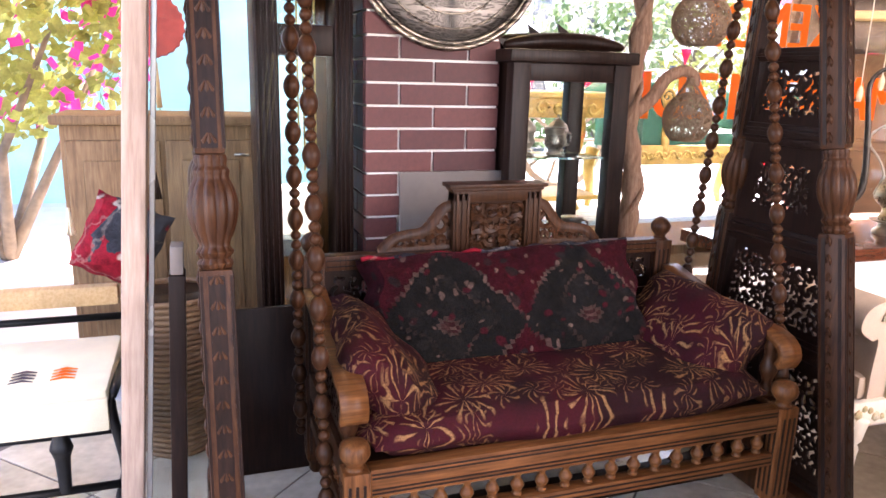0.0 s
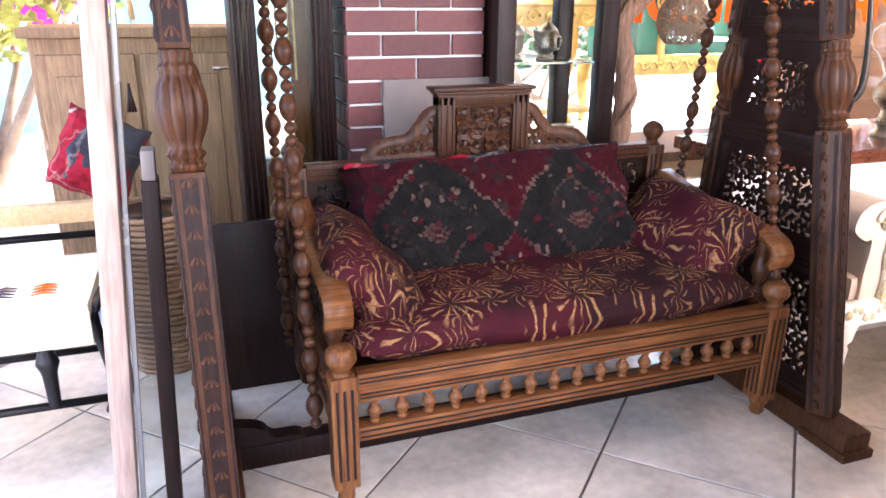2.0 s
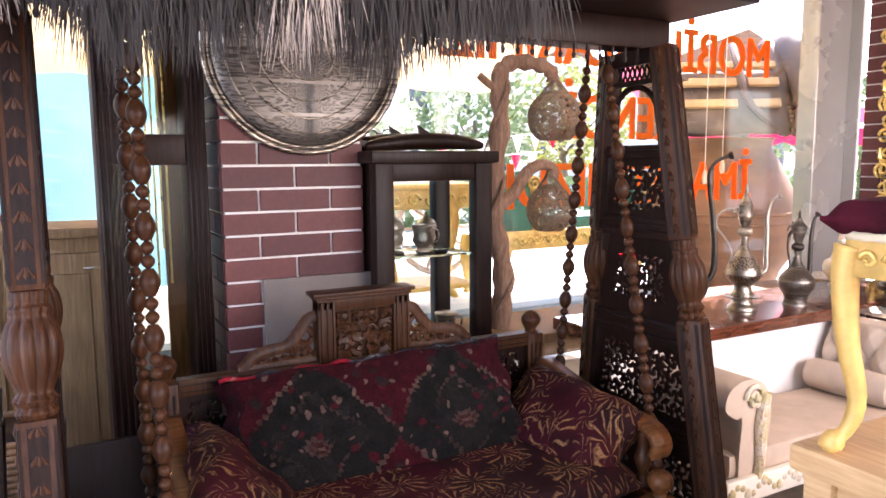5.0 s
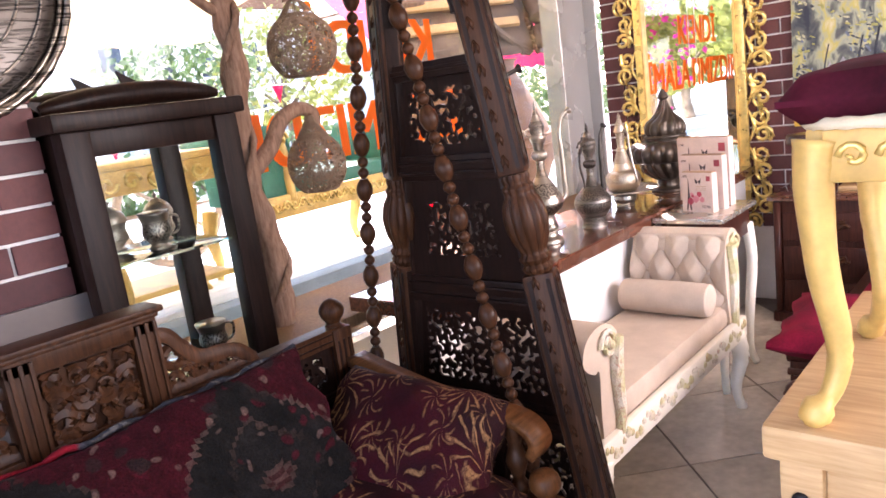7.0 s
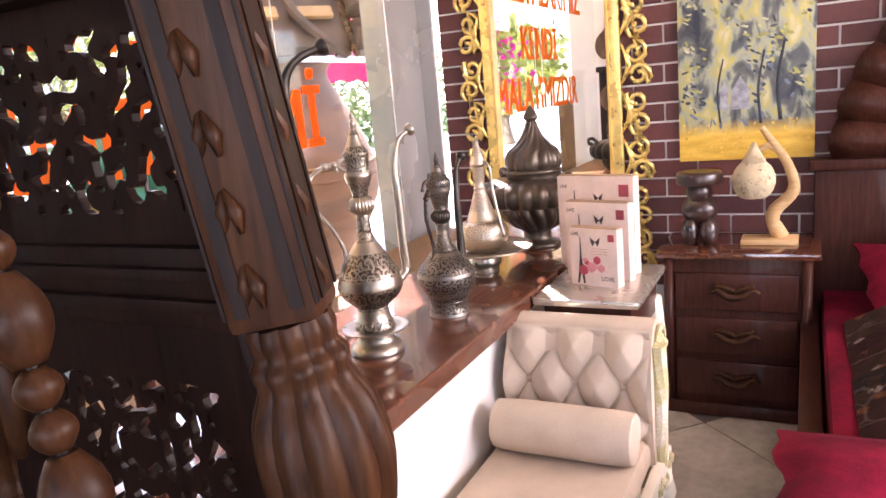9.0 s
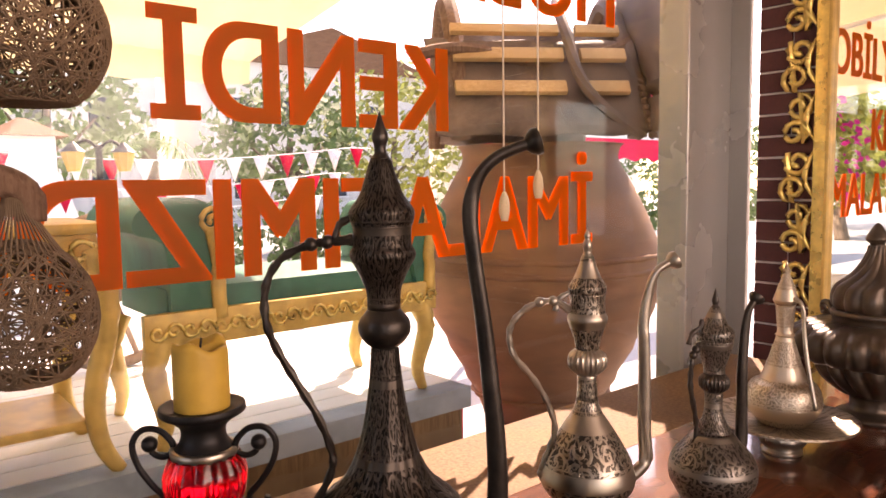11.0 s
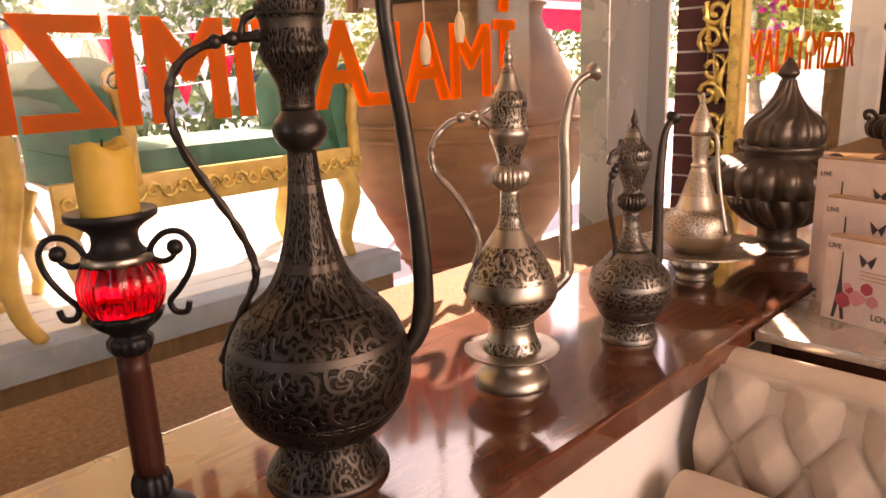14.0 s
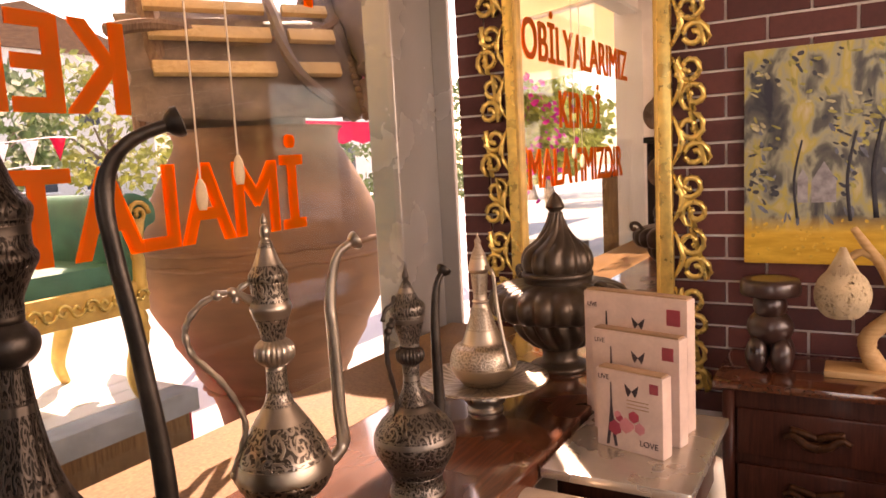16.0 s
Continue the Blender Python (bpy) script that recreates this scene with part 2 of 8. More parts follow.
def engraved(name, c, rough=0.32, scale=38.0, depth=0.5, metal=1.0, tarnish=0.55, cut=0.12, girth=0.075, plain_share=0.22, pitch=16.0):
    """Chased metal: scrolling raised lines on a tarnished ground, in bands round the vessel."""
    m, nt, N, L, b = nodes_of(name)

    def calc(op, a, c=None):
        n = N.new("ShaderNodeMath")
        n.operation = op
        for sock, v in zip(n.inputs, (a, c)):
            if hasattr(v, "is_output"):
                L.new(v, sock)
            elif v is not None:
                sock.default_value = v
        return n.outputs[0]

    v = coords(nt)
    xyz = N.new("ShaderNodeSeparateXYZ")
    L.new(v, xyz.inputs[0])
    around = calc("MULTIPLY", calc("ARCTAN2", xyz.outputs[1], xyz.outputs[0]), girth)
    flat = N.new("ShaderNodeCombineXYZ")
    L.new(around, flat.inputs[0])
    L.new(xyz.outputs[2], flat.inputs[1])
    nz = N.new("ShaderNodeTexNoise")
    nz.inputs["Scale"].default_value = scale * 0.8
    L.new(flat.outputs[0], nz.inputs["Vector"])
    wv = mix(nt, flat.outputs[0], nz.outputs["Color"], 0.007, "ADD")
    lines = None
    for k, (f, curl, turns) in enumerate(((0.55, 15.0, 2.0), (1.0, 9.0, -3.0))):
        vo = N.new("ShaderNodeTexVoronoi")
        vo.voronoi_dimensions = "2D"
        vo.inputs["Scale"].default_value = scale * f
        L.new(wv, vo.inputs["Vector"])
        d = N.new("ShaderNodeVectorMath")
        d.operation = "SUBTRACT"
        L.new(wv, d.inputs[0])
        L.new(vo.outputs["Position"], d.inputs[1])
        q = N.new("ShaderNodeSeparateXYZ")
        L.new(d.outputs[0], q.inputs[0])
        ang = calc("ARCTAN2", q.outputs[1], q.outputs[0])
        wave = calc("SINE", calc("ADD", calc("MULTIPLY", vo.outputs["Distance"], curl), calc("MULTIPLY", ang, turns)))
        r = ramp(nt, [(0.60, (0, 0, 0)), (0.82, (1, 1, 1))])
        L.new(calc("ADD", calc("MULTIPLY", wave, 0.5), 0.5), r.inputs[0])
        lines = r.outputs[0] if lines is None else calc("MAXIMUM", calc("MULTIPLY", lines, 0.9), calc("MULTIPLY", r.outputs[0], 0.75))
    band = calc("FRACT", calc("MULTIPLY", xyz.outputs[2], pitch))
    smooth = ramp(nt, [(plain_share, (1, 1, 1)), (plain_share + 0.03, (0, 0, 0)), (plain_share + 0.06, (0, 0, 0)), (plain_share + 0.07, (1, 1, 1)), (plain_share + 0.10, (0, 0, 0))])
    L.new(band, smooth.inputs[0])
    face = calc("MAXIMUM", lines, smooth.outputs[0])
    blot = noise_of(nt, v, 9, 4)
    br = ramp(nt, [(0.3, tuple(x * (1 - tarnish) for x in c)), (0.7, c)])
    L.new(blot, br.inputs[0])
    col = mix(nt, tuple(x * cut for x in c), br.outputs[0], face)
    L.new(col, b.inputs["Base Color"])
    b.inputs["Metallic"].default_value = metal
    rr = N.new("ShaderNodeMapRange")
    rr.inputs[3].default_value, rr.inputs[4].default_value = rough - 0.08, rough + 0.2
    L.new(blot, rr.inputs[0])
    L.new(rr.outputs[0], b.inputs["Roughness"])
    bump_to(nt, b, face, depth, 0.002)
    MATS[name] = m
    return m


def medallion_carpet(name, red, dark, pale, span=0.40, rise=0.19, tilt=60.0):
    """Knotted pile with a row of stepped dark medallions, each with small flowers, on a red field."""
    m, nt, N, L, b = nodes_of(name)

    def calc(op, a, c=None):
        n = N.new("ShaderNodeMath")
        n.operation = op
        for sock, v in zip(n.inputs, (a, c)):
            if hasattr(v, "is_output"):
                L.new(v, sock)
            elif v is not None:
                sock.default_value = v
        return n.outputs[0]

    v = coords(nt)
    wob = N.new("ShaderNodeTexNoise")
    wob.inputs["Scale"].default_value, wob.inputs["Detail"].default_value = 9, 3
    L.new(v, wob.inputs["Vector"])
    wv = mix(nt, v, wob.outputs["Color"], 0.10, "ADD")
    xyz = N.new("ShaderNodeSeparateXYZ")
    L.new(wv, xyz.inputs[0])
    up = calc("ADD", calc("MULTIPLY", xyz.outputs[1], math.cos(radians(tilt))), calc("MULTIPLY", calc("ADD", xyz.outputs[2], -0.14), math.sin(radians(tilt))))
    sx = calc("MULTIPLY", calc("FLOOR", calc("MULTIPLY", xyz.outputs[0], 70.0)), 1 / 70.0)
    sy = calc("MULTIPLY", calc("FLOOR", calc("MULTIPLY", up, 70.0)), 1 / 70.0)
    along = calc("ABSOLUTE", calc("ADD", calc("FRACT", calc("ADD", calc("MULTIPLY", sx, 1 / span), 0.9)), -0.5))
    loz = calc("ADD", calc("MULTIPLY", along, 1.55), calc("MULTIPLY", calc("ABSOLUTE", sy), 0.62 / rise))
    field = ramp(nt, [(0.0, tuple(x * 0.9 for x in pale)), (0.05, tuple(x * 0.8 for x in red)), (0.13, tuple(x * 0.45 for x in pale)), (0.16, dark), (0.42, tuple(x * 0.9 for x in dark)), (0.45, tuple(x * 0.35 for x in pale)), (0.47, tuple(x * 0.7 for x in dark)), (0.78, tuple(x * 0.8 for x in dark)), (0.80, tuple(x * 0.7 for x in pale)), (0.82, red), (1.0, red)])
    L.new(loz, field.inputs[0])
    col = field.outputs[0]
    for sc, hi, lo, lite in ((21.0, 0.20, 0.30, tuple(x * 1.7 for x in red)), (17.0, 0.26, 0.34, tuple(x * 1.3 for x in dark)), (24.0, 0.17, 0.25, tuple(x * 1.1 for x in pale))):
        vo = N.new("ShaderNodeTexVoronoi")
        vo.inputs["Scale"].default_value, vo.inputs["Randomness"].default_value = sc, 0.8
        L.new(wv, vo.inputs["Vector"])
        fl = ramp(nt, [(hi, (1, 1, 1)), (lo, (0, 0, 0))])
        L.new(vo.outputs["Distance"], fl.inputs[0])
        sep = N.new("ShaderNodeSeparateColor")
        L.new(vo.outputs["Color"], sep.inputs[0])
        some = ramp(nt, [(0.40, (0, 0, 0)), (0.44, (0.8, 0.8, 0.8))])
        L.new(sep.outputs[0], some.inputs[0])
        col = mix(nt, col, lite, calc("MULTIPLY", fl.outputs[0], some.outputs[0]))
    pile = noise_of(nt, v, 230, 3, 0.7)
    worn = ramp(nt, [(0.3, (0.4, 0.4, 0.4)), (0.72, (1.35, 1.35, 1.35))])
    L.new(noise_of(nt, v, 24, 4, 0.7), worn.inputs[0])
    col = mix(nt, col, worn.outputs[0], 0.85, "MULTIPLY")
    r2 = ramp(nt, [(0.3, (0.35, 0.35, 0.35)), (0.7, (1.1, 1.1, 1.1))])
    L.new(pile, r2.inputs[0])
    L.new(mix(nt, col, r2.outputs[0], 0.9, "MULTIPLY"), b.inputs["Base Color"])
    b.inputs["Roughness"].default_value = 0.95
    b.inputs["Specular IOR Level"].default_value = 0.12
    bump_to(nt, b, pile, 1.0, 0.005)
    MATS[name] = m
    return m


def part(name, bm, material, parent=None, label="", smooth=True):
    me = bpy.data.meshes.new(name)
    if smooth:
        for f in bm.faces:
            f.smooth = True
        for e in bm.edges:
            if len(e.link_faces) == 2 and e.calc_face_angle(0) > 0.7:
                e.smooth = False
    bm.to_mesh(me)
    bm.free()
    me.materials.append(material)
    ob = new(name, me)
    if parent is not None:
        ob.parent = parent
    if label:
        ob["label"] = label
    return ob


def thing(name, x, y, z, label, category, rz=0, group="", kind=""):
    e = new(name)
    e.matrix_world = pose(x, y, z, 0, 0, rz)
    e.empty_display_size = 0.1
    return tagged(e, label, category, group, kind)


def box(bm, x0, y0, z0, x1, y1, z1, bevel=0.0, m=None):
    r = bmesh.ops.create_cube(bm, size=1.0)
    vs = r["verts"]
    bmesh.ops.scale(bm, vec=(x1 - x0, y1 - y0, z1 - z0), verts=vs)
    bmesh.ops.translate(bm, vec=((x0 + x1) / 2, (y0 + y1) / 2, (z0 + z1) / 2), verts=vs)
    if bevel:
        es = list({e for v in vs for e in v.link_edges})
        out = bmesh.ops.bevel(bm, geom=es, offset=bevel, segments=2, affect="EDGES", profile=0.6)
        vs = list({v for f in out["faces"] for v in f.verts} | {v for v in vs if v.is_valid})
    if m is not None:
        bmesh.ops.transform(bm, matrix=m, verts=vs)
    return vs


def boxed(x0, y0, z0, x1, y1, z1, bevel=0.004):
    bm = bmesh.new()
    box(bm, x0, y0, z0, x1, y1, z1, bevel)
    return bm


def lathe(bm, prof, n=20, m=None, ribs=0, rib=0.0, closed=True):
    """Turned shape: profile of (radius, height); ribs: fluted lobes."""
    rings = []
    for r, z in prof:
        ring = []
        for i in range(n):
            a = 2 * math.pi * i / n
            k = 1 + (rib * abs(math.sin(ribs * a / 2)) - rib / 2 if ribs else 0)
            ring.append(bm.verts.new((r * k * math.cos(a), r * k * math.sin(a), z)))
        rings.append(ring)
    for a, b in zip(rings, rings[1:]):
        for i in range(n):
            j = (i + 1) % n
            bm.faces.new((a[i], a[j], b[j], b[i]))
    if closed:
        bm.faces.new(list(reversed(rings[0])))
        bm.faces.new(rings[-1])
    vs = [v for ring in rings for v in ring]
    if m is not None:
        bmesh.ops.transform(bm, matrix=m, verts=vs)
    return vs


def smooth_prof(pts, k=4):
    """Rounds a profile or a path by Catmull-Rom."""
    out = []
    P = [Vector(p) for p in pts]
    for i in range(len(P) - 1):
        a, b, c, d = P[max(i - 1, 0)], P[i], P[i + 1], P[min(i + 2, len(P) - 1)]
        for j in range(k):
            t = j / k
            out.append(tuple(0.5 * ((2 * b) + (c - a) * t + (2 * a - 5 * b + 4 * c - d) * t * t + (3 * b - a - 3 * c + d) * t ** 3)))
    out.append(tuple(P[-1]))
    return out


def tube(bm, pts, radii, n=8, flat=1.0):
    """Round bar along a path; radii one number or one a point."""
    P = [Vector(p) for p in pts]
    R = radii if isinstance(radii, (list, tuple)) else [radii] * len(P)
    rings = []
    up = Vector((0.13, 0.21, 0.97))
    for i, p in enumerate(P):
        t = (P[min(i + 1, len(P) - 1)] - P[max(i - 1, 0)]).normalized()
        s = t.cross(up)
        if s.length < 1e-3:
            s = t.cross(Vector((1, 0, 0)))
        s.normalize()
        u = s.cross(t)
        rings.append([bm.verts.new(p + (s * math.cos(2 * math.pi * k / n) + u * flat * math.sin(2 * math.pi * k / n)) * R[i]) for k in range(n)])
    for a, b in zip(rings, rings[1:]):
        for i in range(n):
            j = (i + 1) % n
            bm.faces.new((a[i], a[j], b[j], b[i]))
    bm.faces.new(list(reversed(rings[0])))
    bm.faces.new(rings[-1])


def prism(bm, outline, t, m=None):
    """A flat board with this outline in x and z, t thick along y."""
    a = [bm.verts.new((x, 0, z)) for x, z in outline]
    b = [bm.verts.new((x, t, z)) for x, z in outline]
    n = len(a)
    bm.faces.new(a)
    bm.faces.new(list(reversed(b)))
    for i in range(n):
        j = (i + 1) % n
        bm.faces.new((a[j], a[i], b[i], b[j]))
    if m is not None:
        bmesh.ops.transform(bm, matrix=m, verts=a + b)


def pillow(bm, sx, sy, sz, m=None, n=14, pinch=0.5, lump=0.0, seed=0):
    """A stuffed cushion: sx by sy, sz thick, with drawn-in seams and soft folds."""
    vs = []
    for side in (1, -1):
        grid = []
        for i in range(n + 1):
            row = []
            for j in range(n + 1):
                u, v = 2 * i / n - 1, 2 * j / n - 1
                h = (max(0, 1 - abs(u) ** 3.2) * max(0, 1 - abs(v) ** 3.2)) ** pinch
                w = noise.noise(Vector((u * 1.7 + seed, v * 1.7, side))) * lump
                e = 1 + 0.03 * math.sin(9 * u + seed) * abs(v) + 0.03 * math.sin(8 * v) * abs(u)
                row.append(bm.verts.new((u * sx / 2 * e, v * sy / 2 * e, side * (h * sz / 2 * (1 + w) + 0.004))))
            grid.append(row)
        for i in range(n):
            for j in range(n):
                q = (grid[i][j], grid[i + 1][j], grid[i + 1][j + 1], grid[i][j + 1])
                bm.faces.new(q if side > 0 else tuple(reversed(q)))
        vs += [v for r in grid for v in r]
        if side > 0:
            top = grid
        else:
            rim = lambda g: [g[i][0] for i in range(n)] + [g[n][j] for j in range(n)] + [g[i][n] for i in range(n, 0, -1)] + [g[0][j] for j in range(n, 0, -1)]
            A, B = rim(top), rim(grid)
            for i in range(len(A)):
                j = (i + 1) % len(A)
                bm.faces.new((A[j], A[i], B[i], B[j]))
    if m is not None:
        bmesh.ops.transform(bm, matrix=m, verts=vs)
    return vs


def scrolls(bm, w, h, t, seed, cell=0.07, rad=0.0075, m=None):
    """Pierced carving: mirrored leafy scrolls that fill w by h, standing in x and z."""
    rng = random.Random(seed)
    before = set(bm.verts)
    nx, nz = max(1, round(w / 2 / cell)), max(1, round(h / cell))
    cx, cz = w / 2 / nx, h / nz
    for side in (1, -1):
        rng.seed(seed)
        for i in range(nx):
            for k in range(nz):
                ox, oz = (i + 0.5) * cx, -h / 2 + (k + 0.5) * cz
                spin, a0 = rng.choice((1, -1)), rng.random() * 6.28
                turns, R = 1.1 + rng.random() * 0.5, min(cx, cz) * 0.62
                pts, rr = [], []
                for s in range(15):
                    f = s / 14
                    a = a0 + spin * f * turns * 6.28
                    q = R * (1 - 0.8 * f)
                    pts.append((side * (ox + q * math.cos(a)), 0, oz + q * math.sin(a)))
                    rr.append(rad * (0.8 + 0.5 * math.sin(f * 9)))
                tube(bm, pts, rr, 5, t / rad / 2)
                for s in range(3):
                    a = a0 + s * 2.1
                    p = Vector((side * (ox + R * math.cos(a)), 0, oz + R * math.sin(a)))
                    d = Vector((side * math.cos(a + spin), 0, math.sin(a + spin))) * R * 0.75
                    tube(bm, [p, p + d * 0.5, p + d], [rad * 0.6, rad * 1.5, rad * 0.2], 5, 0.8)
    vs = [v for v in bm.verts if v not in before]
    for v in vs:
        v.co.x = max(-w / 2, min(w / 2, v.co.x))
        v.co.z = max(-h / 2, min(h / 2, v.co.z))
    if m is not None:
        bmesh.ops.transform(bm, matrix=m, verts=vs)


def pierced(bm, w0, w1, h, t, seed, margin=0.03, cell=0.055, step=0.0055, m=None):
    """A carved board, w0 wide below and w1 above, cut through with small mirrored leaf-shaped holes; stands in x and z."""
    rng = random.Random(seed)
    nx, nz = max(1, round((max(w0, w1) / 2 - margin) / cell)), max(1, round((h - 2 * margin) / cell))
    cw, chh = (max(w0, w1) / 2 - margin) / nx, (h - 2 * margin) / nz
    curl = {(i, k): (rng.choice((1, -1)), rng.random() * 6.28) for i in range(nx) for k in range(nz)}

    def solid(x, z):
        f = (z + h / 2) / h
        edge = w0 / 2 + (w1 / 2 - w0 / 2) * f - margin
        ax = abs(x)
        inside = min(edge - ax, h / 2 - margin - abs(z))
        i, k = min(nx - 1, int(ax / cw)), max(0, min(nz - 1, int((z + h / 2 - margin) / chh)))
        spin, a0 = curl[i, k]
        dx, dz = ax - (i + 0.5) * cw, z + h / 2 - margin - (k + 0.5) * chh
        r, a = math.hypot(dx, dz) / (0.5 * min(cw, chh)), math.atan2(dz, dx)
        s = math.sin(a * 2 + spin * 4.2 * r + a0) + 0.45 * math.sin(5 * a + a0) * (0.3 + r) + 0.4 * math.sin(x * 210 + z * 160)
        hole = (s - 0.25) * 0.01 if 0.2 < r else -0.002
        return -min(inside, hole)

    nu, nv = max(2, int(max(w0, w1) / 2 / step)) * 2, max(2, int(h / step))
    val, pos = {}, {}
    for i in range(nu + 1):
        for k in range(nv + 1):
            f = k / nv
            x = (i / nu - 0.5) * (w0 + (w1 - w0) * f)
            z = (f - 0.5) * h
            pos[i, k] = (x, z)
            val[i, k] = solid(x, z)
    made = {}

    def corner(p):
        if p not in made:
            made[p] = bm.verts.new((pos[p][0], -t / 2, pos[p][1]))
        return made[p]

    def between(p, q):
        key = (min(p, q), max(p, q))
        if key not in made:
            f = val[key[0]] / (val[key[0]] - val[key[1]])
            a, b = pos[key[0]], pos[key[1]]
            made[key] = bm.verts.new((a[0] + (b[0] - a[0]) * f, -t / 2, a[1] + (b[1] - a[1]) * f))
        return made[key]

    faces, before = [], set(bm.verts)
    for i in range(nu):
        for k in range(nv):
            ring = ((i, k), (i + 1, k), (i + 1, k + 1), (i, k + 1))
            poly = []
            for p, q in zip(ring, ring[1:] + ring[:1]):
                if val[p] > 0:
                    poly.append(corner(p))
                if (val[p] > 0) != (val[q] > 0):
                    poly.append(between(p, q))
            if len(poly) > 2:
                faces.append(bm.faces.new(poly))
    ext = bmesh.ops.extrude_face_region(bm, geom=faces)
    bmesh.ops.translate(bm, vec=(0, t, 0), verts=[v for v in ext["geom"] if isinstance(v, bmesh.types.BMVert)])
    if m is not None:
        bmesh.ops.transform(bm, matrix=m, verts=[v for v in bm.verts if v not in before])


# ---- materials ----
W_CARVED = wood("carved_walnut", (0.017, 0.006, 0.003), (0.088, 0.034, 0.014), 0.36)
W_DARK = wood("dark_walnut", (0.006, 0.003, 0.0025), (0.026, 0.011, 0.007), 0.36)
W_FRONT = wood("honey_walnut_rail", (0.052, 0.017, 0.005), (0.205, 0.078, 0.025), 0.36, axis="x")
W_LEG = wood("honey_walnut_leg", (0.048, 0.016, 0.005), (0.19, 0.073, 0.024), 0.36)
W_MAHOG = wood("mahogany", (0.024, 0.007, 0.005), (0.085, 0.026, 0.016), 0.4, coat=0.08)
W_MAHOGX = wood("mahogany_board", (0.03, 0.009, 0.006), (0.20, 0.062, 0.028), 0.24, axis="x", coat=1.0, bump=0.08)
W_MAHOGX.node_tree.nodes["Principled BSDF"].inputs["Coat Roughness"].default_value = 0.08
W_MAHOGX.node_tree.nodes["Principled BSDF"].inputs["Coat IOR"].default_value = 1.75
W_PINE = wood("pine_boards", (0.50, 0.30, 0.13), (0.72, 0.48, 0.25), 0.5, axis="y", bump=0.03)
W_BRANCH = wood("bare_branch", (0.13, 0.07, 0.045), (0.32, 0.20, 0.135), 0.75, bump=0.8)
W_OUT = wood("weathered_oak", (0.13, 0.07, 0.035), (0.30, 0.18, 0.09), 0.6)
W_POST = wood("light_post_wood", (0.30, 0.20, 0.15), (0.52, 0.38, 0.30), 0.5)
W_BOARD = plain("grey_fibreboard", (0.17, 0.135, 0.115), 0.75, var=0.12)
GOLD = plain("gilded_paint", (0.66, 0.42, 0.12), 0.42, 0.15, 0.25, 14)
GOLD_BRIGHT = plain("bright_gilding", (0.85, 0.60, 0.20), 0.28, 0.6, 0.25, 18)
CREAM = plain("cream_velvet", (0.52, 0.41, 0.31), 0.85, var=0.14, scale=7, fine=200, bump=0.2)
CREAMW = plain("cream_paint", (0.80, 0.74, 0.62), 0.45, var=0.08)
FLORALW = floral("painted_garland", (0.80, 0.72, 0.58), (0.62, 0.55, 0.30), (0.50, 0.22, 0.16), 26, 0.8, 0.5, 0.0)
PLASTER = plain("white_plaster", (0.76, 0.72, 0.67), 0.85, var=0.06, scale=3)
CEIL = plain("ceiling_plaster", (0.72, 0.68, 0.62), 0.9, var=0.06, scale=3)
TILE = plain("beige_floor_tile", (0.60, 0.52, 0.41), 0.22, var=0.28, scale=3.2, fine=26, bump=0.03, spec=0.5)
GROUT = plain("floor_grout", (0.17, 0.13, 0.11), 0.9)
MORTAR = plain("white_mortar", (0.74, 0.70, 0.66), 0.9, var=0.1, fine=90, bump=0.4)
VELVET_RED = plain("crimson_velvet", (0.17, 0.005, 0.022), 0.85, var=0.5, scale=9, fine=150, spec=0.15)
VELVET_MAROON = plain("maroon_velvet", (0.055, 0.004, 0.012), 0.85, var=0.5, scale=9, fine=150, spec=0.15)
VELVET_GREEN = plain("green_velvet", (0.03, 0.17, 0.115), 0.6, var=0.4, scale=6, fine=150)
SEAT_FAB = floral("burgundy_brocade", (0.038, 0.003, 0.006), (0.017, 0.003, 0.004), (0.34, 0.175, 0.07), 9.5, 0.75)
CARPET = medallion_carpet("knotted_carpet", (0.040, 0.003, 0.006), (0.014, 0.0115, 0.0105), (0.15, 0.09, 0.07), 0.44)
BEDRUG = kilim("dark_bed_rug", [(0.05, 0.02, 0.018), (0.025, 0.02, 0.02), (0.06, 0.03, 0.022), (0.45, 0.38, 0.33), (0.25, 0.10, 0.04)], 5.0)
REDRUG = kilim("red_kilim", [(0.36, 0.016, 0.030), (0.30, 0.012, 0.024), (0.05, 0.05, 0.06), (0.6, 0.5, 0.4), (0.1, 0.1, 0.12)], 6.0)
PALERUG = plain("cream_kilim", (0.70, 0.60, 0.42), 0.95, var=0.12, fine=300, bump=0.6)
SILVER = engraved("chased_silver", (0.46, 0.40, 0.33), 0.28, 60, 0.6, tarnish=0.35, cut=0.16, girth=0.06, plain_share=0.30, pitch=13.0)
PEWTER = engraved("dark_chased_copper", (0.10, 0.083, 0.07), 0.40, 50, 0.9, tarnish=0.35, cut=0.20, girth=0.10, plain_share=0.10, pitch=11.0)
GREY_METAL = engraved("grey_chased_metal", (0.27, 0.24, 0.21), 0.36, 70, 0.7, tarnish=0.35, cut=0.2, girth=0.06, plain_share=0.16, pitch=19.0)
PALE_SILVER = engraved("pale_chased_silver", (0.62, 0.53, 0.42), 0.36, 80, 0.5, tarnish=0.25, cut=0.45, girth=0.07, plain_share=0.35, pitch=12.0)
TRAYM = engraved("chased_tray", (0.22, 0.20, 0.185), 0.36, 60, 0.5, tarnish=0.4, cut=0.3, girth=0.3, plain_share=0.1, pitch=9.0)
SMOOTH_SILVER = plain("worn_silver", (0.40, 0.35, 0.29), 0.30, 0.9, 0.3, 14, 70, 0.2)
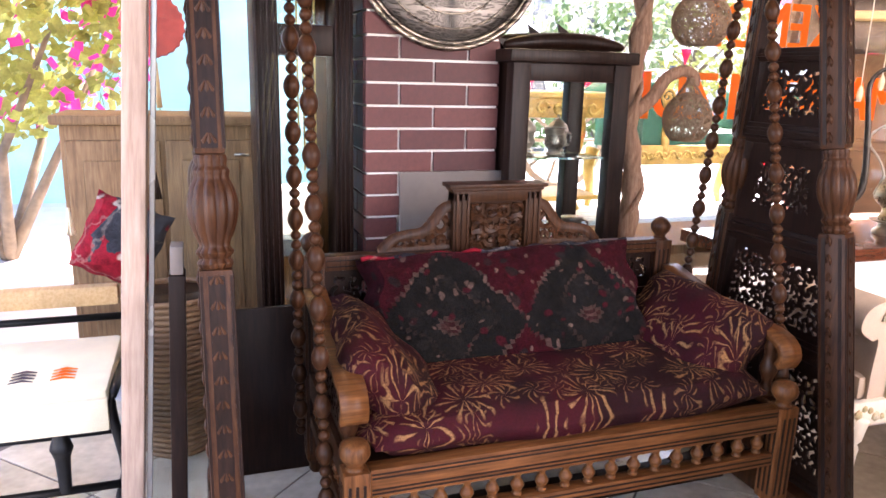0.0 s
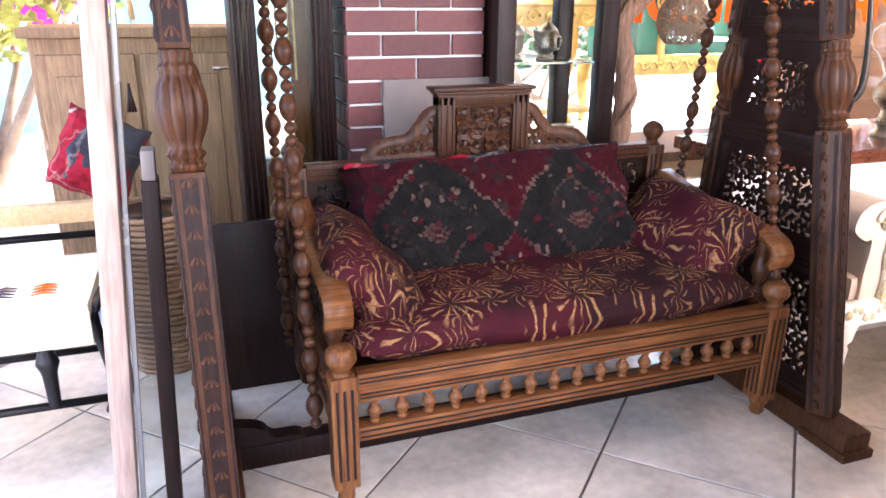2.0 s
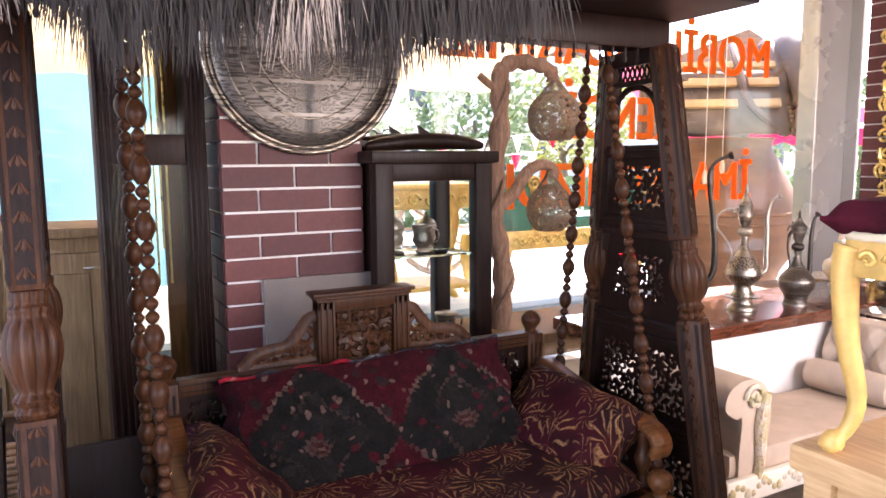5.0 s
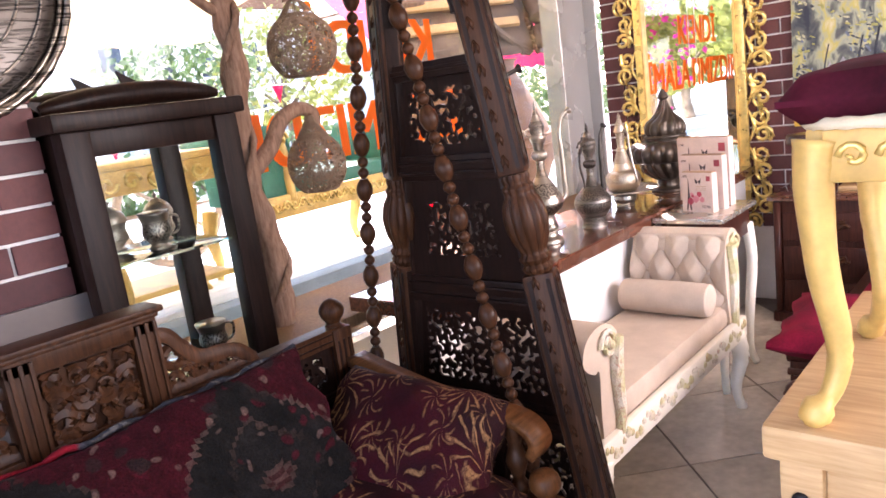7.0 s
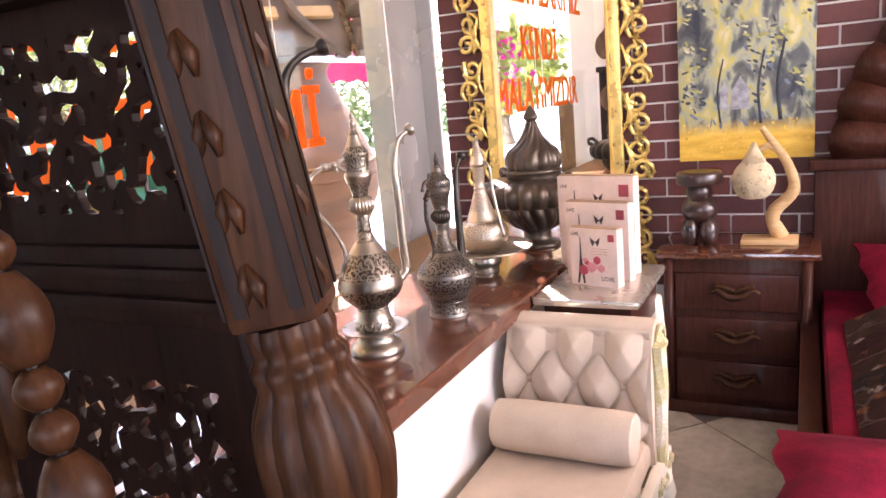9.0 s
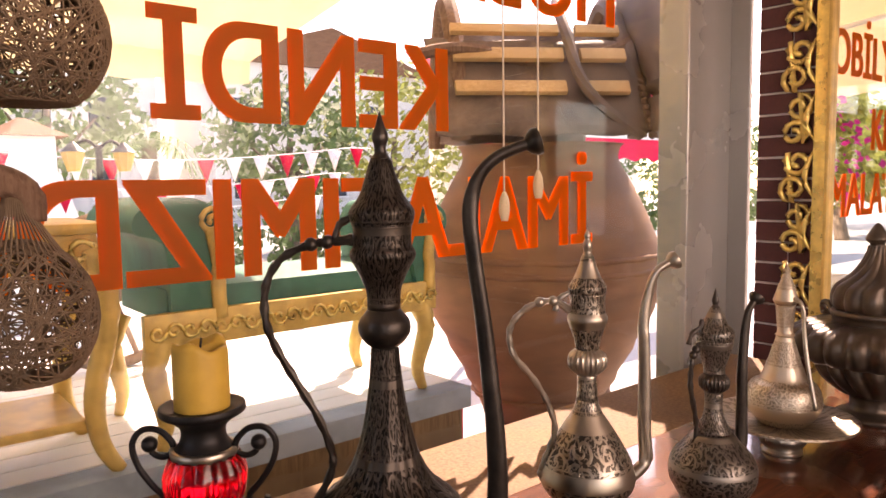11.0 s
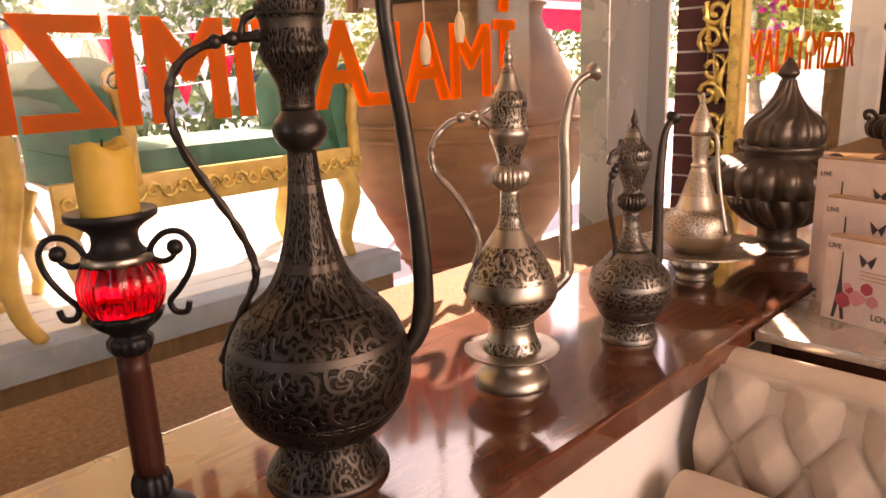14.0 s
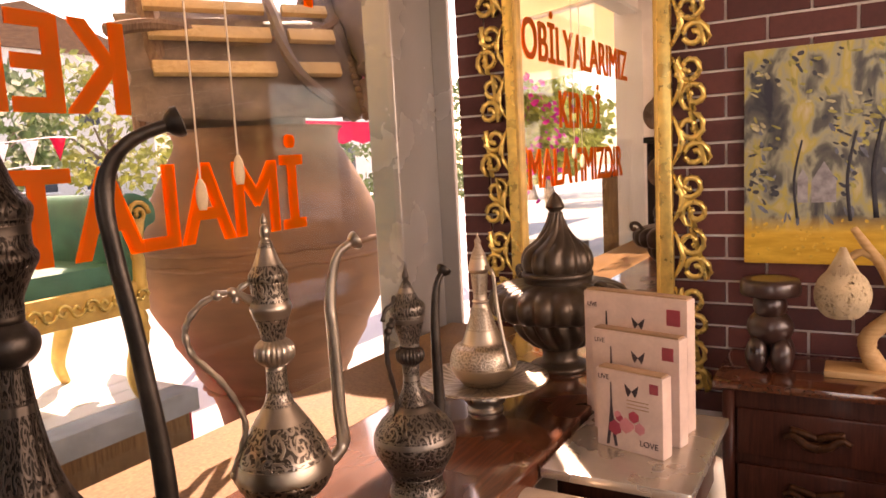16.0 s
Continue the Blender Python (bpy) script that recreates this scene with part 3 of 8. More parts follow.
SMOOTH_DARK = plain("worn_dark_copper", (0.062, 0.052, 0.045), 0.38, 0.85, 0.4, 18, 60, 0.5)
BRONZE = plain("bronzed_resin", (0.075, 0.055, 0.04), 0.34, 0.55, 0.35, 12, bump=0.1)
IRON = plain("black_iron", (0.022, 0.020, 0.020), 0.45, 0.7)
STEEL = plain("brushed_panel", (0.36, 0.35, 0.34), 0.25, 0.35, 0.06, 3)
TABLE_SILVER = plain("silver_leaf_paint", (0.60, 0.55, 0.48), 0.26, 0.75, 0.12)
MIRROR = plain("mirror_silver", (0.92, 0.92, 0.90), 0.11, 1.0, 0.0, bump=0)
MIRROR.node_tree.nodes["Principled BSDF"].inputs["Roughness"].default_value = 0.01
for l in list(MIRROR.node_tree.links):
    if l.to_socket.name == "Roughness":
        MIRROR.node_tree.links.remove(l)
PANE = pane_mat("clear_pane")
CLAY = plain("terracotta_jar", (0.235, 0.112, 0.058), 0.85, var=0.25, scale=4, fine=45, bump=0.5, vec_scale=(1, 1, 3))
ORANGE = plain("orange_vinyl", (0.90, 0.26, 0.008), 0.5, var=0.05, bump=0)
ROPE = plain("jute_twine", (0.22, 0.145, 0.09), 0.9, var=0.3, fine=200, bump=0.6)
YARN = plain("pale_string", (0.62, 0.50, 0.33), 0.9, var=0.2, fine=200, bump=0.6)
WAX = plain("yellow_wax", (0.55, 0.33, 0.05), 0.55, var=0.2)
REDGLASS = glassy("ruby_glass", (0.85, 0.01, 0.02), 0.08)
FUR_D = plain("dark_fur", (0.022, 0.018, 0.018), 0.7, var=0.5, scale=14, fine=90)
FUR_L = plain("pale_fur", (0.42, 0.36, 0.32), 0.75, var=0.4, scale=14, fine=90)
WICKER = plain("wicker", (0.19, 0.095, 0.045), 0.7, var=0.35, fine=70, bump=0.5)
RED_AWN = plain("red_awning", (0.70, 0.02, 0.08), 0.8, var=0.1)
CREAM_AWN = plain("cream_awning", (0.82, 0.70, 0.50), 0.85, var=0.06)
PAVE = plain("sunlit_paving", (0.46, 0.44, 0.42), 0.85, var=0.15, scale=1.5, fine=20)
LEAF = plain("garden_leaf", (0.16, 0.24, 0.09), 0.6, var=0.5, scale=5)
LEAF_Y = plain("yellow_leaf", (0.34, 0.36, 0.09), 0.6, var=0.5, scale=5)
BLOOM = plain("magenta_bloom", (0.70, 0.04, 0.34), 0.7, var=0.3, scale=8)
BLUEP = plain("turquoise_boards", (0.30, 0.58, 0.60), 0.7, var=0.2, scale=2)
WHITEP = plain("white_paint", (0.80, 0.79, 0.77), 0.6, var=0.06)
BARK = plain("palm_bark", (0.22, 0.16, 0.11), 0.9, var=0.4, fine=30, bump=0.8)


def let_through(m, share):
    """Thin cloth or film: part of the light that falls on the back shows on the front."""
    nt = m.node_tree
    b, out = nt.nodes["Principled BSDF"], nt.nodes["Material Output"]
    t, mx = nt.nodes.new("ShaderNodeBsdfTranslucent"), nt.nodes.new("ShaderNodeMixShader")
    nt.links.new(b.inputs["Base Color"].links[0].from_socket, t.inputs[0])
    mx.inputs[0].default_value = share
    nt.links.new(b.outputs[0], mx.inputs[1])
    nt.links.new(t.outputs[0], mx.inputs[2])
    nt.links.new(mx.outputs[0], out.inputs["Surface"])


let_through(ORANGE, 0.7)
let_through(CREAM_AWN, 0.55)
let_through(RED_AWN, 0.5)
let_through(LEAF, 0.5)
let_through(LEAF_Y, 0.5)
let_through(BLOOM, 0.4)


def brick_mat():
    m, nt, N, L, b = nodes_of("brick_red")
    oi = N.new("ShaderNodeObjectInfo")
    v = coords(nt)
    r = ramp(nt, [(0.0, (0.070, 0.015, 0.015)), (0.5, (0.098, 0.023, 0.021)), (1.0, (0.13, 0.033, 0.028))])
    L.new(oi.outputs["Random"], r.inputs[0])
    n1 = noise_of(nt, v, 45, 5, 0.7)
    r2 = ramp(nt, [(0.3, (0.75, 0.75, 0.75)), (0.7, (1.05, 1.05, 1.05))])
    L.new(n1, r2.inputs[0])
    L.new(mix(nt, r.outputs[0], r2.outputs[0], 1.0, "MULTIPLY"), b.inputs["Base Color"])
    b.inputs["Roughness"].default_value = 0.62
    bump_to(nt, b, n1, 0.4, 0.003)
    return m


BRICK = brick_mat()

# ---- structure ----
def slab(name, x0, y0, z0, x1, y1, z1, mat, label, bevel=0.0):
    bm = bmesh.new()
    box(bm, x0, y0, z0, x1, y1, z1, bevel)
    return tagged(part(name, bm, mat, None, smooth=False), label, name.split("_")[0], kind="structure")


floor = slab("floor", -0.9, -1.6, -0.12, 4.95, 3.45, -0.006, GROUT, "large beige floor tiles laid diagonally with dark joints")
slab("ceiling", -0.95, -1.6, 2.75, 4.95, 2.2, 2.85, CEIL, "plain off-white plaster ceiling")
slab("ceiling_window_bay", 0.5, 2.2, 2.75, 4.95, 3.5, 2.85, CEIL, "plain off-white plaster ceiling")
slab("wall_east", 4.81, -1.6, -0.1, 4.97, 3.24, 2.75, MORTAR, "red brick wall with wide white mortar joints")
slab("wall_south_low", -0.95, -1.7, -0.1, 4.95, -1.58, 0.6, PLASTER, "plain white plaster wall")
slab("wall_south_high", -0.95, -1.7, 2.45, 4.95, -1.58, 2.75, PLASTER, "plain white plaster wall")
slab("wall_west", -0.95, -1.58, -0.1, -0.83, 0.1, 2.75, PLASTER, "plain white plaster wall")
slab("wall_west_lintel", -0.95, 0.1, 2.35, -0.83, 2.2, 2.75, PLASTER, "plain white plaster wall above the entrance")
slab("wall_north_lintel", 0.5, 3.40, 2.45, 4.8, 3.55, 2.75, PLASTER, "plain white plaster wall above the shop window")
slab("wall_under_sill", 2.12, 2.42, -0.006, 4.8, 2.54, 0.715, PLASTER, "white plastered wall under the window sill")
slab("wall_window_base", 1.45, 3.28, -0.1, 4.8, 3.34, 0.42, PLASTER, "low white plaster wall under the shop window")
slab("wall_pillar", 0.895, 2.962, -0.006, 1.385, 3.6, 2.75, MORTAR, "brick-clad pillar with white mortar joints")
sill = slab("window_sill", 2.16, 2.365, 0.72, 4.80, 2.83, 0.77, W_MAHOGX, "polished dark red wooden window sill board", 0.006)
jamb = slab("window_jamb", 4.475, 3.335, -0.05, 4.773, 3.46, 2.6, STEEL, "brushed grey metal jamb beside the shop window", 0.006)
slab("window_jamb_trim", 4.775, 3.262, -0.05, 4.80, 3.46, 2.6, STEEL, "dark metal trim beside the window jamb", 0.004)
window = thing("window_1", 1.45, 3.36, 0.42, "large clear shop window pane", "window", kind="structure")
p = part("pane", boxed(0, -0.004, 0.0, 3.02, 0.004, 2.03, 0), PANE, window, smooth=False)
p.visible_shadow = False
part("frame", boxed(-0.02, -0.03, -0.02, 3.02, 0.03, 0.0), STEEL, window)

# diagonal floor tiles, 0.52 m, one corner at (1.416, 2.026)
tile_me = None
S, C45 = 0.52, math.sqrt(0.5)
for i in range(-9, 10):
    for j in range(-9, 10):
        a, b = (i + 0.5) * S, (j + 0.5) * S
        x, y = 1.416 + (a - b) * C45, 2.026 + (a + b) * C45
        if not (-0.75 < x < 4.7 and -1.3 < y < 3.3):
            continue
        if tile_me is None:
            bm = bmesh.new()
            h = S / 2 - 0.004
            box(bm, -h, -h, -0.006, h, h, 0.0, 0.002)
            t0 = part("tile", bm, TILE, floor, smooth=False)
            tile_me = t0.data
        else:
            t0 = new("tile", tile_me)
            t0.parent = floor
        t0.matrix_world = pose(x, y, 0.0, 0, 0, 45)

# lettering on the window, read from the street
def lettering(text, x_start, width, z, height):
    cu = bpy.data.curves.new("letters", "FONT")
    cu.body, cu.size, cu.extrude = text, 1.0, 0.004
    tmp = bpy.data.objects.new("letters_tmp", cu)
    scene.collection.objects.link(tmp)
    bpy.context.view_layer.update()
    me = bpy.data.meshes.new_from_object(tmp.evaluated_get(bpy.context.evaluated_depsgraph_get()))
    bpy.data.objects.remove(tmp)
    xs = [v.co.x for v in me.vertices]
    cap = 0.729
    sx = width / (max(xs) - min(xs))
    for v in me.vertices:
        v.co = Vector((-(v.co.x - min(xs)) * sx, v.co.z * 0.3, v.co.y / cap * height))
    me.flip_normals()
    th = thing("window_lettering", x_start, 3.351, z, "orange vinyl capital letters stuck on the shop window", "lettering", group="window lettering")
    # one part a letter: islands that stand above one another belong together
    src = bmesh.new()
    src.from_mesh(me)
    bmesh.ops.remove_doubles(src, verts=src.verts, dist=1e-6)
    seen, runs = set(), []
    for v0 in src.verts:
        if v0 in seen:
            continue
        todo, isle = [v0], []
        seen.add(v0)
        while todo:
            v = todo.pop()
            isle.append(v)
            for e in v.link_edges:
                w = e.other_vert(v)
                if w not in seen:
                    seen.add(w)
                    todo.append(w)
        runs.append([min(v.co.x for v in isle), max(v.co.x for v in isle), {f for v in isle for f in v.link_faces}])
    runs.sort(key=lambda r: r[0] - r[1])
    letters = []
    for lo, hi, faces in runs:
        for g in letters:
            if min(hi, g[1]) - max(lo, g[0]) > 0.7 * (hi - lo):
                g[2] |= faces
                break
        else:
            letters.append([lo, hi, set(faces)])
    for lo, hi, faces in letters:
        bm = bmesh.new()
        for k, (dx, dz) in enumerate(((0, 0), (-0.008, 0.003), (0.008, 0.003), (-0.008, -0.003), (0.008, -0.003))):
            copy = {v: bm.verts.new(v.co + Vector((dx, 0.0006 * k, dz))) for v in {v for f in faces for v in f.verts}}
            for f in faces:
                bm.faces.new([copy[v] for v in f.verts])
        part("letter", bm, ORANGE, th, smooth=False)
    src.free()
    return th


lettering("MOB\u0130LYALARIMIZ", 4.055, 2.13, 1.872, 0.22)
lettering("KEND\u0130", 3.343, 0.757, 1.515, 0.222)
lettering("\u0130MALATIMIZDIR", 3.945, 1.84, 1.180, 0.222)

# ---- swing: two carved side frames, beam, stretcher ----
def frame_side(x_of, label):
    """One A-shaped side: two leaning carved posts on a foot rail, with pierced panels."""
    yc = 2.215
    half = lambda z: 0.340 - 0.130 * z
    th = thing("swing_stand", x_of(0), yc, 0, label, "swing stand", group="swing stands")
    lx = lambda z: x_of(z) - x_of(0)
    part("foot_rail", boxed(-0.05, -0.46, 0.0, 0.05, 0.44, 0.085, 0.012), W_CARVED, th)
    part("foot_plinth", boxed(-0.058, -0.47, 0.0, 0.058, -0.30, 0.03, 0.006), W_CARVED, th)
    for s in (-1, 1):
        ends = [Vector((lx(z), s * half(z), z)) for z in (0.085, 0.935)]
        def beam(a, b, w, d, name, mat):
            bm = bmesh.new()
            ln = (b - a).length
            box(bm, -w / 2, -d / 2, 0, w / 2, d / 2, ln, 0.006)
            rot = Matrix.Translation(a) @ (b - a).to_track_quat("Z", "Y").to_matrix().to_4x4()
            bmesh.ops.transform(bm, matrix=rot, verts=bm.verts)
            post = part(name, bm, mat, th)
            # near-black strips on front and back faces colour in the shade of carved grooves
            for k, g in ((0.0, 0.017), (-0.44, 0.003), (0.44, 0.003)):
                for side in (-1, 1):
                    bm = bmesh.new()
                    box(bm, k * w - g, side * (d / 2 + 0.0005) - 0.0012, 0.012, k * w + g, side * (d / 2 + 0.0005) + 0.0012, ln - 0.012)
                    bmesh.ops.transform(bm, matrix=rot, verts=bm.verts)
                    part("groove_shade", bm, W_DARK, post, "dark surface strip painted as shade of carved fluting")
            # same on the sides: shade of fluting as thin dark strips
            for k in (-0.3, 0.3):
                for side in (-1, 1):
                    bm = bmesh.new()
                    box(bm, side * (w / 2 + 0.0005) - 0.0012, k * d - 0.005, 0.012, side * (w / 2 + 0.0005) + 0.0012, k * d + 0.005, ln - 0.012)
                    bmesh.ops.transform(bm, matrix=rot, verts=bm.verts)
                    part("groove_shade", bm, W_DARK, post, "dark surface strip painted as shade of carved fluting")
            return post
        lower = beam(ends[0], ends[1], 0.068, 0.075, "lower_post", W_CARVED)
        up = [Vector((lx(z), s * half(z), z)) for z in (1.172, 1.74)]
        upper = beam(up[0], up[1], 0.062, 0.066, "upper_post", W_CARVED)
        # carved leaf drops on the front face
        for (a, b), post in (((ends[0], ends[1]), lower), ((up[0], up[1]), upper)):
            n = int((b - a).length / 0.052)
            for side in ((-1,) if s < 0 else ()):
                bm = bmesh.new()
                for k in range(n):
                    c = a.lerp(b, (k + 0.6) / n) + Vector((0, -0.0355 if post is lower else -0.0315, 0))
                    for dx, dz in ((0, 0.018), (-0.014, 0.006), (0.014, 0.006)):
                        tube(bm, [c + Vector((dx * 0.2, 0, 0.016)), c + Vector((dx * 0.8, -0.001, 0.0)), c + Vector((dx * 0.95, 0, -0.014))], [0.002, 0.0055, 0.002], 6)
                    r = bmesh.ops.create_icosphere(bm, subdivisions=1, radius=0.004)
                    bmesh.ops.translate(bm, vec=c + Vector((0, 0, -0.022)), verts=r["verts"])
                tagged(part("leaf_carving", bm, W_CARVED, post, "carved leaf drops"), kind="stuff")
            bm = bmesh.new()
            for k in range(n):
                c = a.lerp(b, (k + 0.6) / n) + Vector((-0.0345 if post is lower else -0.0315, 0, 0))
                for dy, dz in ((0, 0.018), (-0.014, 0.006), (0.014, 0.006)):
                    tube(bm, [c + Vector((0, dy * 0.2, 0.016)), c + Vector((-0.001, dy * 0.8, 0.0)), c + Vector((0, dy * 0.95, -0.014))], [0.002, 0.0055, 0.002], 6)
            tagged(part("side_carving", bm, W_CARVED, post, "carved leaf drops"), kind="stuff")
        # melon turning between the two lengths
        bm = bmesh.new()
        a, b = ends[1], up[0]
        prof = smooth_prof([(0.030, 0), (0.036, 0.012), (0.030, 0.022), (0.038, 0.035), (0.030, 0.05), (0.043, 0.085), (0.050, 0.125), (0.045, 0.165), (0.034, 0.19), (0.036, 0.205), (0.030, 0.215), (0.032, 0.228), (0.030, 0.238)], 3)
        rot = (b - a).to_track_quat("Z", "Y").to_matrix().to_4x4()
        lathe(bm, prof, 88, Matrix.Translation(a) @ rot, 11, 0.13)
        part("melon_turning", bm, W_CARVED, th)

    def panel(z0, z1, name, seed, inset=0.028, cell=0.045):
        bm = bmesh.new()
        zm = (z0 + z1) / 2
        w0, w1 = half(z0) - 0.034, half(z1) - 0.034
        pierced(bm, 2 * w0, 2 * w1, z1 - z0, 0.008, seed, inset, cell, 0.0055, pose(lx(zm), 0, zm, 0, 0, 90))
        tagged(part(name, bm, W_DARK, th, "pierced leafy fretwork panel", smooth=False), kind="stuff")
        for zz, hh in ((z0 - 0.018, 0.02), (z1 + 0.018, 0.02)):
            bm = bmesh.new()
            w = half(zz) - 0.03
            box(bm, lx(zz) - 0.02, -w, zz - hh, lx(zz) + 0.02, w, zz + hh, 0.004)
            box(bm, lx(zz) - 0.028, -w, zz - 0.005, lx(zz) + 0.028, w, zz + 0.005, 0.002)
            part("rail", bm, W_DARK, th)
        for s in (-1, 1):
            bm = bmesh.new()
            a, b = Vector((lx(z0), s * (w0 + 0.002), z0)), Vector((lx(z1), s * (w1 + 0.002), z1))
            box(bm, -0.014, -0.012, 0, 0.014, 0.012, (b - a).length, 0.002)
            bmesh.ops.transform(bm, matrix=Matrix.Translation(a) @ (b - a).to_track_quat("Z", "Y").to_matrix().to_4x4(), verts=bm.verts)
            part("stile", bm, W_DARK, th)
    panel(0.14, 0.50, "lower_fretwork", 3)
    panel(0.58, 0.835, "middle_fretwork", 5)
    panel(0.905, 1.165, "narrow_fretwork", 7, 0.06, 0.04)
    panel(1.225, 1.415, "upper_fretwork", 9, 0.026, 0.04)
    # arched head with a small star screen
    bm = bmesh.new()
    w = half(1.6) - 0.02
    for k in range(17):
        a0, a1 = math.pi * k / 16, math.pi * (k + 1) / 16
        if k < 16:
            p0 = Vector((lx(1.7), -w * 0.85 * math.cos(a0), 1.545 + 0.085 * math.sin(a0)))
            p1 = Vector((lx(1.7), -w * 0.85 * math.cos(a1), 1.545 + 0.085 * math.sin(a1)))
            tube(bm, [p0, p1], 0.010, 6)
    box(bm, lx(1.85) - 0.012, -w * 0.8, 1.635, lx(1.85) + 0.012, w * 0.8, 1.65)
    box(bm, lx(1.85) - 0.012, -w * 0.8, 1.695, lx(1.85) + 0.012, w * 0.8, 1.74)
    for k in range(7):
        for q in (-1, 1):
            y = (k - 3) * 0.021
            tube(bm, [(lx(1.8), y - q * 0.012, 1.645), (lx(1.8), y + q * 0.012, 1.70)], 0.004, 5)
    part("arched_head", bm, W_DARK, th)
    return th


frame_side(lambda z: 2.105 - 0.055 * z, "dark carved wooden swing side frame with pierced fretwork panels")
frame_side(lambda z: 0.350 + 0.0 * z, "dark carved wooden swing side frame beside the glass panel")
st = thing("swing_stretcher", 1.2, 2.30, 0, "dark wooden floor stretcher of the swing with scrolled ends", "swing stretcher")
part("bar", boxed(-0.82, -0.03, 0.0, 0.82, 0.03, 0.075, 0.008), W_DARK, st)
for s in (-1, 1):
    bm = bmesh.new()
    out = smooth_prof([(0.0, 0.0), (0.0, 0.13), (0.05, 0.135), (0.09, 0.12), (0.12, 0.09), (0.2, 0.08), (0.22, 0.0)], 4)
    prism(bm, out, 0.05)
    bmesh.ops.transform(bm, matrix=Matrix.Translation((-s * 0.82, -0.025, 0)) @ Matrix.Diagonal((s, 1, 1, 1)), verts=bm.verts)
    part("scroll_bracket", bm, W_DARK, st)

tb = thing("swing_canopy", 1.18, 2.215, 1.74, "dark wooden swing canopy beam with a spindle valance", "swing canopy")
part("beam", boxed(-0.95, -0.05, 0.0, 0.92, 0.05, 0.09, 0.008), W_DARK, tb)
part("board", boxed(-0.98, -0.34, 0.09, 0.96, 0.34, 0.115, 0.006), W_DARK, tb)
for k in range(40):
    bm = bmesh.new()
    lathe(bm, [(0.004, 0), (0.007, 0.010), (0.003, 0.020), (0.005, 0.03), (0.003, 0.042)], 8, pose(-0.93 + k * 0.048, -0.04, -0.042))
    part("spindle", bm, W_DARK, tb)

# fur hides thrown over the canopy
hide = thing("fur_throw", 0.72, 1.89, 1.87, "long-haired dark and pale goat hide thrown over the swing canopy", "fur throw")
rng = random.Random(4)
bm = bmesh.new()
pillow(bm, 1.42, 0.62, 0.06, pose(-0.03, 0.20, 0.0), 16, 0.4, 0.6, 2)
part("hide", bm, FUR_D, hide)
strands_d, strands_l = bmesh.new(), bmesh.new()
for k in range(5200):
    x = rng.uniform(-0.78, 0.62)
    y = rng.uniform(-0.16, 0.04)
    edge = 0.5 + 0.5 * noise.noise(Vector((x * 3.1, 7.7, 0)))
    L_ = (0.12 + 0.20 * max(0.0, edge + 0.35 * noise.noise(Vector((x * 17, 2.2, 0))))) * rng.uniform(0.55, 1.15)
    pale = noise.noise(Vector((x * 5.0, 1.3, 4))) > 0.22
    bmx = strands_l if pale and rng.random() < 0.7 else strands_d
    sw = rng.uniform(-0.05, 0.05)
    p0 = Vector((x, y, 0.0))
    pts = [p0, p0 + Vector((sw * 0.3, -0.03, -L_ * 0.4)), p0 + Vector((sw, -0.03 + rng.uniform(-0.03, 0.03), -L_))]
    w = rng.uniform(0.0015, 0.004)
    vs = []
    for q, ww in zip(pts, (w, w * 0.9, 0.0003)):
        vs.append((bmx.verts.new(q + Vector((-ww, 0, 0))), bmx.verts.new(q + Vector((ww, rng.uniform(-1, 1) * ww, 0)))))
    for (a, b), (c, d) in zip(vs, vs[1:]):
        bmx.faces.new((a, b, d, c))
tagged(part("dark_hair", strands_d, FUR_D, hide), kind="stuff")
tagged(part("pale_hair", strands_l, FUR_L, hide), kind="stuff")

# bead chains that carry the seat
def bead_chain(top, bottom, seed):
    a, b = Vector(top), Vector(bottom)
    th = thing("bead_chain", *b, "turned wooden bead chain that hangs the swing seat", "bead chain", group="swing chains")
    d = a - b
    rot = d.to_track_quat("Z", "Y").to_matrix().to_4x4()
    z, k = 0.0, seed
    rng = random.Random(seed)
    bm = bmesh.new()
    tube(bm, [(0, 0, 0), d], 0.005, 6)
    part("cord", bm, W_DARK, th)
    shared = {}
    while z < d.length - 0.07:
        big = k % 3 == 0
        r, h = ((0.0215, 0.058) if big else (0.0145, 0.026))
        if big not in shared:
            bm = bmesh.new()
            prof = [(r * 0.45, 0)] + [(r * math.sin(math.pi * (0.15 + 0.7 * i / 7)), h * i / 7) for i in range(8)] + [(r * 0.45, h)]
            lathe(bm, prof, 14)
            ob = part("bead", bm, W_CARVED, th)
            shared[big] = ob.data
        else:
            ob = new("bead", shared[big])
            ob.parent = th
        ob.matrix_basis = rot @ Matrix.Translation((0, 0, z))
        z += h + 0.002
        k += 1


bead_chain((1.90, 2.235, 1.76), (1.90, 1.965, 0.50), 0)
bead_chain((1.93, 2.345, 1.76), (1.93, 2.50, 0.50), 1)
bead_chain((0.56, 2.13, 1.76), (0.575, 1.965, 0.30), 2)
bead_chain((0.55, 2.28, 1.76), (0.575, 2.42, 0.30), 1)

# ---- swing seat ----
B = thing("swing_bench", 1.245, 1.91, 0.12, "carved honey-brown wooden swing bench with turned spindles", "swing bench")
X0, X1 = -0.615, 0.615


